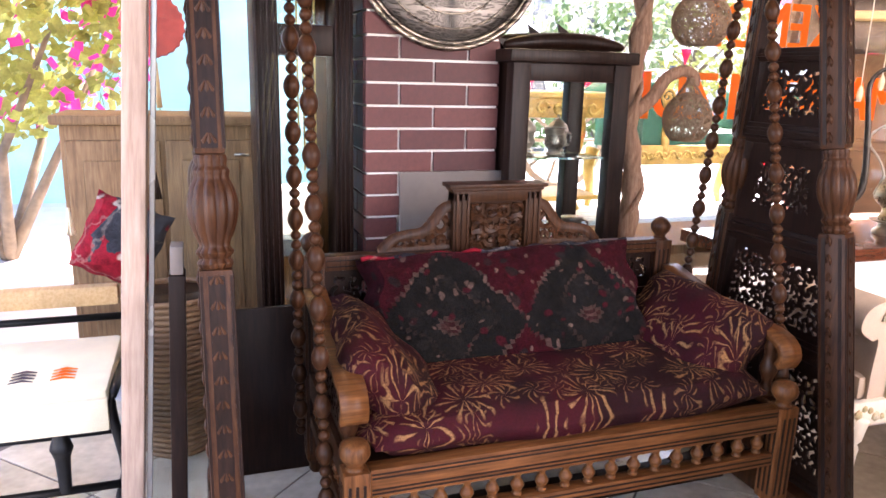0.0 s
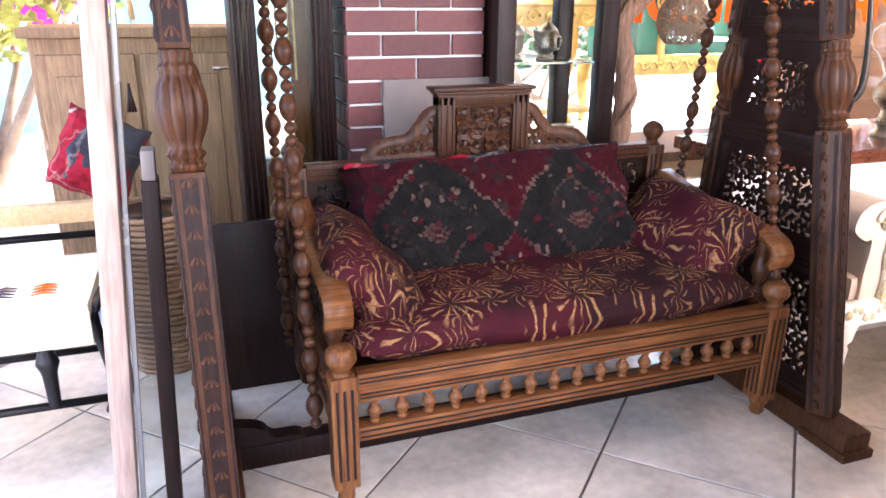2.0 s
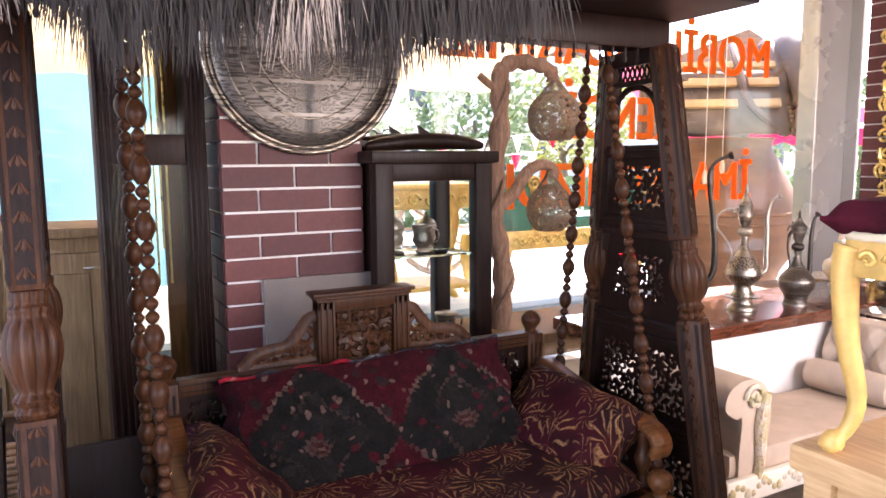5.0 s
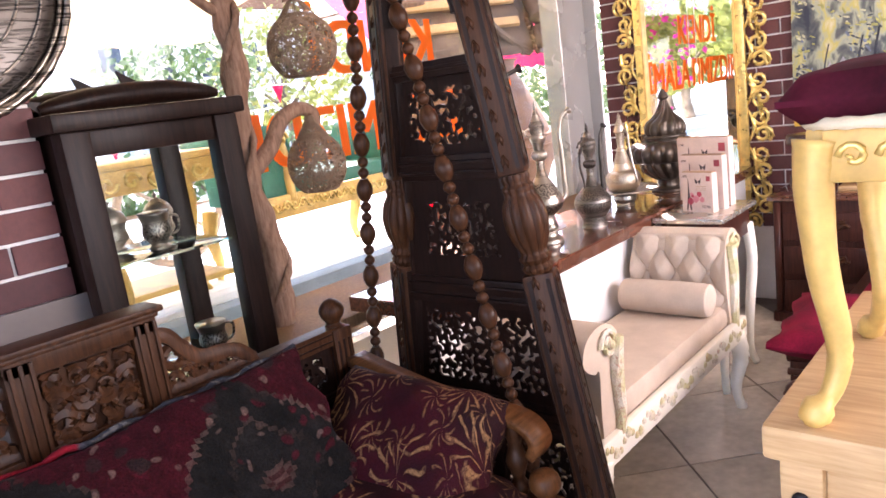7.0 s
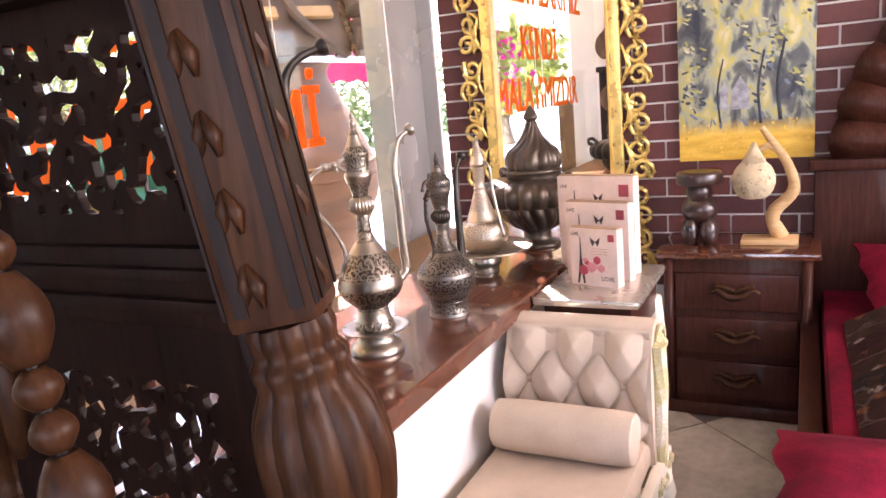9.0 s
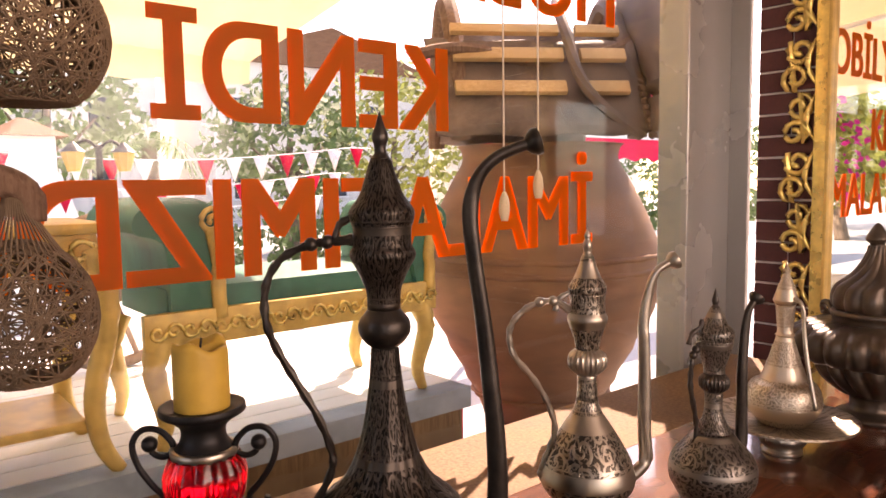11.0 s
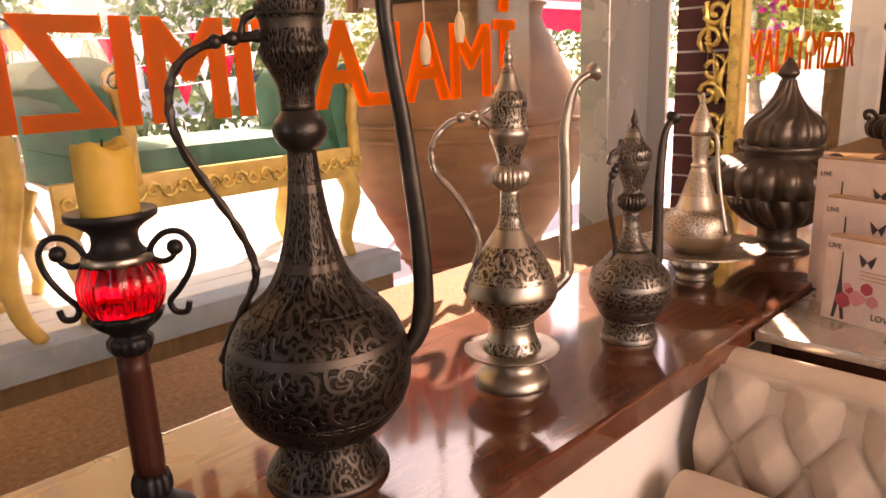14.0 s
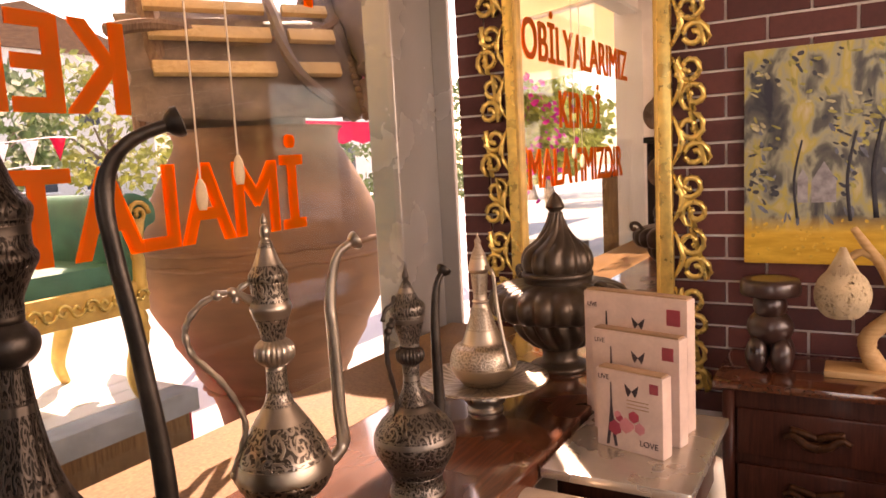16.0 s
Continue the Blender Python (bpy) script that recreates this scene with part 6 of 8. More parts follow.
pic = thing("oil_painting", 4.80, 1.91, 0.965, "unframed oil painting of dark trees over yellow ground", "painting")
part("canvas", boxed(-0.025, -0.25, 0.0, -0.002, 0.25, 0.695, 0.003), painting_mat(), pic)
PDARK = plain("painted_trunk", (0.03, 0.035, 0.05), 0.6, var=0.4, scale=20)
for k, (y, z0, z1, w) in enumerate(((0.09, 0.15, 0.40, 0.005), (-0.06, 0.14, 0.42, 0.006), (-0.13, 0.15, 0.45, 0.008))):
    bm = bmesh.new()
    tube(bm, smooth_prof([(-0.0262, y, z0), (-0.0262, y + 0.01, (z0 + z1) / 2), (-0.0262, y - 0.012, z1)], 4), [w * (1 - 0.05 * i) for i in range(9)], 6)
    for v in bm.verts:
        v.co.x = -0.0262 + (v.co.x + 0.0262) * 0.08
    part("painted_tree", bm, PDARK, pic)

rngq = random.Random(17)
for name, c, n, zlo, zhi, long in (("leaf_brushwork", (0.34, 0.33, 0.10), 130, 0.24, 0.68, 1.0), ("pale_brushwork", (0.46, 0.44, 0.28), 70, 0.20, 0.62, 0.9), ("dark_brushwork", (0.04, 0.05, 0.065), 150, 0.16, 0.68, 0.85), ("blue_brushwork", (0.13, 0.16, 0.22), 60, 0.14, 0.45, 1.2), ("ground_brushwork", (0.72, 0.46, 0.07), 60, 0.01, 0.15, 0.35)):
    bm = bmesh.new()
    for k in range(n):
        y, z = rngq.uniform(-0.235, 0.235), rngq.uniform(zlo, zhi)
        clump = noise.noise(Vector((y * 7, z * 7, len(name))))
        if clump < 0.0 and name != "ground_brushwork":
            continue
        a = rngq.gauss(1.2 if long > 1 else 0.6, 0.5)
        l, w = rngq.uniform(0.008, 0.02) * long, rngq.uniform(0.003, 0.007)
        x = -0.0258 - 0.0006 * rngq.random()
        u, v = Vector((0, math.cos(a), math.sin(a))) * l, Vector((0, -math.sin(a), math.cos(a))) * w
        p = Vector((x, y, z))
        bm.faces.new([bm.verts.new(q) for q in (p - u, p - u * 0.5 - v, p + u * 0.6 - v * 0.8, p + u, p + u * 0.5 + v, p - u * 0.6 + v)])
    tagged(part(name, bm, plain("paint_" + name, c, 0.55, var=0.35, scale=30), pic, smooth=False), kind="stuff")
for k, pts in enumerate((((-0.02, 0.20), (0.05, 0.20), (0.05, 0.27), (0.015, 0.33), (-0.02, 0.27)), ((0.06, 0.20), (0.09, 0.20), (0.09, 0.28), (0.075, 0.31), (0.06, 0.28)))):
    bm = bmesh.new()
    bm.faces.new([bm.verts.new((-0.0268, y, z)) for y, z in pts])
    part("painted_house", bm, plain("painted_wall", (0.30, 0.30, 0.33), 0.55, var=0.3, scale=30), pic, smooth=False)

# ---- chest of drawers with statue and rope lamp ----
cd = thing("chest_of_drawers", 4.60, 1.92, 0, "dark mahogany chest of three drawers with carved leaf handles", "chest of drawers")
part("body", boxed(-0.16, -0.26, 0.05, 0.19, 0.26, 0.635, 0.006), W_MAHOG, cd)
part("top", boxed(-0.19, -0.285, 0.635, 0.19, 0.285, 0.662, 0.010), W_MAHOGX, cd)
part("plinth", boxed(-0.18, -0.275, 0.0, 0.19, 0.275, 0.055, 0.012), W_MAHOG, cd)
for k in range(3):
    z = 0.085 + k * 0.175
    d = part("drawer", boxed(-0.178, -0.215, z, -0.158, 0.215, z + 0.145, 0.010), W_MAHOG, cd)
    bm = bmesh.new()
    for s in (-1, 1):
        tube(bm, smooth_prof([(-0.186, 0, z + 0.055), (-0.192, s * 0.03, z + 0.062), (-0.190, s * 0.06, z + 0.085), (-0.186, s * 0.085, z + 0.072)], 4), [0.016 - 0.0007 * i for i in range(13)], 7)
        tube(bm, smooth_prof([(-0.186, 0, z + 0.08), (-0.190, s * 0.035, z + 0.095), (-0.186, s * 0.07, z + 0.10)], 3), 0.010, 6)
    part("handle", bm, W_CARVED, d, "carved leaf handle")
for s in (-1, 1):
    bm = bmesh.new()
    tube(bm, [(-0.17, s * 0.24, 0.06), (-0.17, s * 0.24, 0.63)], 0.018, 10)
    part("corner_turning", bm, W_MAHOG, cd)

bm = bmesh.new()
for s in (-1, 1):
    for q in (-1, 1):
        r = bmesh.ops.create_uvsphere(bm, u_segments=14, v_segments=10, radius=0.038)
        bmesh.ops.transform(bm, matrix=pose(q * 0.03, s * 0.035, 0.05) @ Matrix.Diagonal((0.9, 0.9, 1.5, 1)), verts=r["verts"])
r = bmesh.ops.create_uvsphere(bm, u_segments=16, v_segments=12, radius=0.065)
bmesh.ops.transform(bm, matrix=pose(0, 0, 0.135) @ Matrix.Diagonal((0.9, 1.05, 0.9, 1)), verts=r["verts"])
r = bmesh.ops.create_uvsphere(bm, u_segments=16, v_segments=12, radius=0.05)
bmesh.ops.transform(bm, matrix=pose(-0.005, 0, 0.205), verts=r["verts"])
lathe(bm, [(0.06, 0.235), (0.085, 0.238), (0.088, 0.25), (0.086, 0.275), (0.082, 0.285), (0.05, 0.286)], 20)
st_ob = part("carved_statue", bm, plain("dark_carved_wood", (0.04, 0.018, 0.014), 0.3, var=0.4, scale=14, coat=0.3), None)
st_ob.location = (4.58, 2.06, 0.662)
tagged(st_ob, "dark polished carved wooden statuette on the chest", "statue")

rl = thing("table_lamp", 4.60, 1.82, 0.662, "driftwood table lamp with a woven string ball shade", "table lamp")
part("base", boxed(-0.06, -0.11, 0, 0.06, 0.09, 0.022, 0.006), W_PINE, rl)
bm = bmesh.new()
q = smooth_prof([(0.0, -0.05, 0.02), (0, -0.02, 0.11), (0, -0.09, 0.20), (0, -0.07, 0.30), (0, -0.02, 0.38), (0, 0.02, 0.44)], 5)
tube(bm, q, [0.03 - 0.0008 * i for i in range(len(q))], 10)
tube(bm, smooth_prof([(0, -0.05, 0.34), (0, -0.005, 0.37), (0, 0.03, 0.35)], 3), 0.012, 8)
part("stem", bm, W_PINE, rl)
twine_ball("shade", rl, (-0.02, 0.045, 0.245), 0.075, 0.08, 90, YARN, 5, 0.002)

# ---- bed ----
bed = thing("bed", 3.8, 0.80, 0, "dark carved wooden bed with a scalloped shell headboard", "bed")
part("footboard", boxed(-0.87, -0.95, 0.0, -0.80, 0.90, 0.42, 0.01), W_MAHOG, bed)
bm = bmesh.new()
tube(bm, [(-0.835, -0.96, 0.435), (-0.835, 0.91, 0.435)], 0.03, 10)
tube(bm, [(-0.88, -0.95, 0.39), (-0.88, 0.90, 0.39)], 0.012, 8)
part("footboard_moulding", bm, W_MAHOG, bed)
part("side_rail", boxed(-0.80, 0.84, 0.12, 0.90, 0.90, 0.40, 0.008), W_MAHOG, bed)
bm = bmesh.new()
for k in range(4):
    z = 0.36 - k * 0.085
    tube(bm, smooth_prof([(-0.88, 0.87, z), (-0.91, 0.88, z - 0.03), (-0.885, 0.87, z - 0.085)], 3), [0.012, 0.02, 0.026, 0.03, 0.026, 0.016, 0.008], 8)
part("corner_carving", bm, W_MAHOG, bed)
part("mattress", boxed(-0.79, -0.93, 0.15, 0.90, 0.83, 0.46, 0.03), VELVET_RED, bed)
part("headboard_panel", boxed(0.90, -0.98, 0.0, 0.96, 0.86, 0.92, 0.01), W_MAHOG, bed)
part("headboard_shelf", boxed(0.88, -1.0, 0.92, 0.98, 0.88, 0.96, 0.01), W_MAHOG, bed)
# shell arch: two rings of scallops with fluted field
for ring, (R, w) in enumerate(((0.86, 0.17), (0.60, 0.15))):
    n = 17 - ring * 4
    for k in range(n):
        a0, a1 = math.pi * k / n, math.pi * (k + 1) / n
        bm = bmesh.new()
        rows = []
        for i in range(7):
            a = a0 + (a1 - a0) * i / 6
            bulge = math.sin(math.pi * i / 6)
            row = []
            for j, rr in enumerate((R - 0.28, R - w, R - w * 0.5, R + 0.02 * bulge)):
                depth = 0.93 - 0.05 * bulge * (0.4 + 0.2 * j) - ring * 0.03
                row.append(bm.verts.new((depth, -0.06 + rr * math.cos(a), 0.96 + rr * 0.92 * math.sin(a))))
            row.append(bm.verts.new((0.97, -0.06 + R * math.cos(a), 0.96 + R * 0.92 * math.sin(a))))
            rows.append(row)
        for r0, r1 in zip(rows, rows[1:]):
            for j in range(4):
                bm.faces.new((r0[j], r0[j + 1], r1[j + 1], r1[j]))
        part("scallop", bm, W_MAHOG, bed)
bm = bmesh.new()
for k in range(15):
    a = math.pi * (k + 0.5) / 15
    tube(bm, [(0.93, -0.06 + 0.08 * math.cos(a), 0.97 + 0.07 * math.sin(a)), (0.925, -0.06 + 0.35 * math.cos(a), 0.96 + 0.32 * math.sin(a))], [0.01, 0.035], 7)
part("shell_field", bm, W_MAHOG, bed)
rug = thing("bed_rug", 3.75, 0.70, 0.535, "dark patterned woven rug spread over the bed", "rug")
bm = bmesh.new()
n = 26
g = [[None] * (n + 1) for _ in range(n + 1)]
for i in range(n + 1):
    for j in range(n + 1):
        x, y = -0.60 + 1.10 * i / n, -0.75 + 1.62 * j / n
        z = 0.02 + 0.02 * noise.noise(Vector((x * 4, y * 4, 1)))
        if y > 0.72:
            z -= (y - 0.72) * 0.6
        g[i][j] = bm.verts.new((x + 0.02 * noise.noise(Vector((y * 5, 3, x))), y, z))
for i in range(n):
    for j in range(n):
        bm.faces.new((g[i][j], g[i + 1][j], g[i + 1][j + 1], g[i][j + 1]))
ext = bmesh.ops.extrude_face_region(bm, geom=list(bm.faces))
bmesh.ops.translate(bm, vec=(0, 0, -0.012), verts=[v for v in ext["geom"] if isinstance(v, bmesh.types.BMVert)])
part("cloth", bm, BEDRUG, rug)
bm = bmesh.new()
rngf = random.Random(3)
for k in range(90):
    y = -0.7 + k * 0.0172
    x = -0.60 + rngf.uniform(-0.01, 0.01)
    tube(bm, [(x, y, 0.02), (x - 0.03, y + rngf.uniform(-0.01, 0.01), 0.0), (x - 0.05, y + rngf.uniform(-0.02, 0.02), -0.03)], [0.004, 0.003, 0.001], 4)
tagged(part("fringe", bm, PALERUG, rug), kind="stuff")
for x, y, z, sx, sy, rx, rz, lb in ((3.04, 1.385, 0.452, 0.44, 0.68, 4, 3, "flat crimson velvet pillow at the foot of the bed"), (4.45, 1.25, 0.52, 0.36, 0.5, 0, 8, "crimson velvet pillow against the headboard")):
    pl = thing("velvet_pillow", x, y, z, lb, "pillow", rz, "velvet pillows")
    bm = bmesh.new()
    pillow(bm, sx, sy, 0.11, pose(0, 0, 0.05, rx, -4 if x < 4 else -30, 0), 14, 0.45, 0.4, x)
    part("cover", bm, VELVET_RED, pl)
lace = thing("crochet_throw", 4.42, 1.16, 0.60, "white crochet throw heaped on the bed", "throw")
COTTON = plain("white_cotton", (0.70, 0.64, 0.54), 0.95, var=0.25, scale=30, fine=130, bump=0.9)
bm = bmesh.new()
dome = lambda a, f: (0.27 * f * math.cos(a), 0.25 * f * math.sin(a), 0.17 * (1 - f * f) + 0.015 + 0.012 * math.sin(3 * a + f * 5))
for k in range(26):
    for q in (-1, 1):
        tube(bm, [dome(k * 6.2832 / 26 + q * f * 1.3 / 9, 0.08 + 0.92 * f / 9) for f in range(10)], 0.007, 5)
for f in (0.1, 0.42, 0.74, 1.0):
    tube(bm, [dome(i * 6.2832 / 36, f) for i in range(37)], [0.010 + 0.004 * (i % 2) for i in range(37)], 6)
tagged(part("crochet", bm, COTTON, lace), kind="stuff")
bm = bmesh.new()
for k in range(18):
    a = k * 6.2832 / 18
    tube(bm, [dome(a, 1.0), (0.29 * math.cos(a), 0.27 * math.sin(a), 0.0), (0.30 * math.cos(a + 0.05), 0.28 * math.sin(a), -0.02)], [0.008, 0.007, 0.003], 5)
tagged(part("fringe", bm, COTTON, lace), kind="stuff")

pouf = thing("fleece_pouf", 2.66, 1.30, 0, "cream shaggy fleece pouf between the pine chest and the bed", "pouf")
FLEECE = plain("cream_fleece", (0.66, 0.56, 0.40), 0.95, var=0.2, scale=20, fine=120, bump=0.6)
bm = bmesh.new()
lathe(bm, smooth_prof([(0.19, 0.0), (0.22, 0.05), (0.23, 0.25), (0.21, 0.42), (0.14, 0.485), (0.02, 0.50)], 3), 28)
part("body", bm, FLEECE, pouf)
rngp = random.Random(12)
verts, faces = [], []
for k in range(5200):
    a, f = rngp.uniform(0, 6.2832), rngp.random()
    r, z = (0.225, 0.02 + 0.42 * f * 1.6) if f < 0.62 else (0.22 * math.sqrt((1 - f) / 0.38), 0.44 + 0.055 * (f - 0.62) / 0.38)
    p = Vector((r * math.cos(a), r * math.sin(a), z))
    d = Vector((math.cos(a) * rngp.uniform(0.2, 1.0), math.sin(a) * rngp.uniform(0.2, 1.0), rngp.uniform(-0.5, 0.7))).normalized() * rngp.uniform(0.02, 0.05)
    w = Vector((-math.sin(a), math.cos(a), 0)) * 0.004
    i = len(verts)
    verts += [p - w, p + w, p + d * 0.6 + w * 0.8 + Vector((0, 0, 0.004)), p + d]
    faces += [(i, i + 1, i + 2, i + 3)]
me = bpy.data.meshes.new("fleece")
me.from_pydata(verts, [], faces)
me.materials.append(FLEECE)
o = new("fleece", me)
o.parent = pouf
tagged(o, kind="stuff")

# ---- chaise ----
chs = thing("chaise", 2.84, 2.195, 0, "cream velvet chaise with rolled arms and a painted floral frame", "chaise")
part("seat", boxed(-0.56, -0.17, 0.36, 0.56, 0.19, 0.45, 0.03), CREAM, chs)
for y in (-0.185, 0.195):
    bm = bmesh.new()
    box(bm, -0.60, y - 0.014, 0.29, 0.60, y + 0.014, 0.375, 0.008)
    part("apron", bm, CREAMW, chs)
    bm = bmesh.new()
    rngc = random.Random(7)
    for k in range(46):
        x = -0.58 + k * 0.0255
        c = (x, y - 0.014 * (1 if y < 0 else -1), 0.335 + 0.018 * math.sin(k * 1.3))
        r = bmesh.ops.create_icosphere(bm, subdivisions=1, radius=0.013 + 0.006 * (k % 3 == 0))
        bmesh.ops.transform(bm, matrix=Matrix.Translation(c) @ Matrix.Diagonal((1, 0.6, 1, 1)), verts=r["verts"])
    tagged(part("garland", bm, FLORALW, chs, "painted carved flower garland"), kind="stuff")
for x in (-0.61, 0.60):
    part("end_apron", boxed(x - 0.012, -0.17, 0.29, x + 0.012, 0.18, 0.375, 0.006), FLORALW, chs)
for x in (-0.55, 0.54):
    for y in (-0.165, 0.175):
        bm = bmesh.new()
        sx = -1 if x < 0 else 1
        sy = -1 if y < 0 else 1
        q = smooth_prof([(x, y, 0.31), (x + sx * 0.03, y + sy * 0.015, 0.22), (x + sx * 0.005, y, 0.10), (x + sx * 0.012, y + sy * 0.01, 0.02), (x + sx * 0.02, y + sy * 0.014, 0.004)], 4)
        tube(bm, q, [0.045 - 0.026 * min(1, i / 9) + (0.006 if i > 13 else 0) for i in range(len(q))], 10)
        part("leg", bm, CREAMW, chs)


def rolled_arm(x, s, h, fat):
    """Upholstered end: a leaning pad that rolls outwards at the top."""
    bm = bmesh.new()
    out = smooth_prof([(0.02, 0.36), (0.0, 0.46), (-0.01, h - 0.12), (0.015, h - 0.03), (0.07, h), (0.125, h - 0.025), (0.14, h - 0.085), (0.105, h - 0.125), (0.085, h - 0.13), (0.09, 0.46), (0.09, 0.36)], 4)
    prism(bm, [(s * a * fat, b) for a, b in (out if s < 0 else list(reversed(out)))], 0.37, pose(x, -0.18, 0))
    o = part("arm", bm, CREAM, chs, "cream velvet rolled arm")
    bm = bmesh.new()
    pts = [(x + s * (0.075 + 0.045 * (1 - i / 22) * math.cos(i * 0.55)), -0.188, h - 0.062 + 0.045 * (1 - i / 22) * math.sin(i * 0.55)) for i in range(20)]
    tube(bm, pts, 0.008, 6)
    tube(bm, smooth_prof([(x + s * 0.03, -0.188, h - 0.05), (x + s * 0.045, -0.19, h - 0.16), (x + s * 0.04, -0.19, 0.44), (x + s * 0.05, -0.188, 0.36)], 4), [0.024 - 0.0008 * i for i in range(13)], 8)
    r = bmesh.ops.create_icosphere(bm, subdivisions=2, radius=0.016)
    bmesh.ops.translate(bm, vec=(x + s * 0.075, -0.192, h - 0.062), verts=r["verts"])
    part("arm_carving", bm, FLORALW, o, "painted floral scroll")


rolled_arm(-0.40, -1, 0.70, 1.45)
rolled_arm(0.46, 1, 0.74, 1.0)
# buttoned back pad with diamond tufts on the high end
bm = bmesh.new()
n, mrow = 108, 72
gr = []
for i in range(n + 1):
    row = []
    for j in range(mrow + 1):
        u, v = i / n, j / mrow
        d = 0.0
        for bi in range(4):
            for bj in range(3):
                bu, bv = (bi + (0.5 if bj % 2 else 0)) / 3.0, 0.15 + bj * 0.35
                d = max(d, math.exp(-math.sqrt((u - bu) ** 2 / 0.0025 + (v - bv) ** 2 / 0.006)))
        s1 = abs(((u * 3.0 + (v - 0.15) / 0.70) % 1.0) - 0.5)
        s2 = abs(((u * 3.0 - (v - 0.15) / 0.70) % 1.0) - 0.5)
        crease = max(0, 0.5 - min(0.5 - s1, 0.5 - s2) * 9) if v < 0.92 else 0
        puff = math.sqrt(max(0.0, math.cos(math.pi * (0.5 - s1)) ** 0 * (0.5 - s1) * (0.5 - s2) * 4)) if v < 0.97 else 0.4
        row.append(bm.verts.new((0.456 + 0.02 * v + 0.022 * d + 0.012 * crease - 0.022 * puff - 0.03 * math.sin(math.pi * v), -0.175 + 0.365 * u, 0.44 + 0.29 * v)))
    gr.append(row)
for i in range(n):
    for j in range(mrow):
        bm.faces.new((gr[i][j], gr[i][j + 1], gr[i + 1][j + 1], gr[i + 1][j]))
pad = part("tufted_pad", bm, CREAM, chs, "deep-buttoned cream velvet pad")
for bj in range(3):
    for bi in range(4):
        bu, bv = (bi + (0.5 if bj % 2 else 0)) / 3.0, 0.15 + bj * 0.35
        if 0.01 < bu < 0.99:
            bm = bmesh.new()
            r = bmesh.ops.create_icosphere(bm, subdivisions=2, radius=0.009)
            bmesh.ops.translate(bm, vec=(0.474 + 0.02 * bv - 0.03 * math.sin(math.pi * bv), -0.175 + 0.365 * bu, 0.44 + 0.29 * bv), verts=r["verts"])
            part("button", bm, CREAM, pad)
bolst = thing("bolster", 3.17, 2.20, 0.45, "cream velvet bolster cushion lying on the chaise", "bolster")
bm = bmesh.new()
lathe(bm, smooth_prof([(0.01, -0.165), (0.05, -0.17), (0.062, -0.15), (0.064, 0.0), (0.062, 0.15), (0.05, 0.17), (0.01, 0.165)], 3), 24, pose(0, 0, 0.063, 90, 0, 0))
part("cover", bm, CREAM, bolst)

# ---- pine chest with gilded stool ----
pc = thing("pine_chest", 2.02, 1.07, 0, "light pine chest with iron studs and plank drawers", "chest")
part("top", boxed(-0.345, -0.31, 0.79, 0.345, 0.315, 0.845, 0.010), W_PINE, pc)
for s in (-1, 1):
    for t in (-1, 1):
        part("corner_post", boxed(s * 0.285 - 0.03, t * 0.27 - 0.03, 0, s * 0.285 + 0.03, t * 0.27 + 0.03, 0.79, 0.006), W_PINE, pc)
for k in range(5):
    z = 0.06 + k * 0.145
    part("side_plank", boxed(-0.30, -0.24, z, -0.275, 0.24, z + 0.135, 0.006), W_PINE, pc)
    part("front_plank", boxed(-0.255, 0.265, z, 0.255, 0.288, z + 0.135, 0.006), W_PINE, pc)
# pine core coloured dark to paint in the shade of the plank gaps
part("gap_shade_carcass", boxed(-0.27, -0.27, 0.05, 0.30, 0.262, 0.79), W_MAHOG, pc)
for x, y, z, r, f in ((-0.318, 0.27, 0.72, 0.013, 0.5), (-0.318, 0.27, 0.56, 0.013, 0.5), (-0.318, 0.27, 0.40, 0.013, 0.5), (-0.318, 0.27, 0.2, 0.013, 0.5), (-0.315, 0.05, 0.62, 0.02, 1.0), (-0.315, 0.05, 0.33, 0.02, 1.0)):
    bm = bmesh.new()
    q = bmesh.ops.create_uvsphere(bm, u_segments=10, v_segments=6, radius=r)
    bmesh.ops.transform(bm, matrix=pose(x, y, z) @ Matrix.Diagonal((f, 1, 1, 1)), verts=q["verts"])
    part("stud" if f < 1 else "knob", bm, IRON, pc, "black iron stud")
stool = thing("gilded_stool", 1.895, 1.145, 0.845, "gold-painted stool with cabriole legs and a maroon velvet seat", "stool")
for sx in (-1, 1):
    for sy in (-1, 1):
        bm = bmesh.new()
        pts = [(sx * 0.175, sy * 0.165, 0.40), (sx * 0.18, sy * 0.17, 0.34), (sx * 0.172, sy * 0.163, 0.22), (sx * 0.155, sy * 0.148, 0.11), (sx * 0.165, sy * 0.155, 0.05), (sx * 0.185, sy * 0.172, 0.02), (sx * 0.188, sy * 0.175, 0.0)]
        q = smooth_prof(pts, 4)
        tube(bm, q, [0.032 - 0.018 * min(1, i / 17) ** 0.7 + (0.008 if 18 < i < 23 else 0) for i in range(len(q))], 10)
        part("leg", bm, GOLD, stool)
for sy in (-1, 1):
    part("apron", boxed(-0.17, sy * 0.17 - 0.012, 0.345, 0.17, sy * 0.17 + 0.012, 0.415, 0.006), GOLD, stool)
    bm = bmesh.new()
    for s in (-1, 1):
        for k in range(3):
            c0 = s * (0.03 + k * 0.05)
            tube(bm, [(c0 + 0.018 * (1 - i / 14) * math.cos(i * 0.6 * s), sy * 0.184, 0.38 + 0.018 * (1 - i / 14) * math.sin(i * 0.6)) for i in range(12)], 0.005, 6)
    tagged(part("apron_carving", bm, GOLD_BRIGHT, stool), kind="stuff")
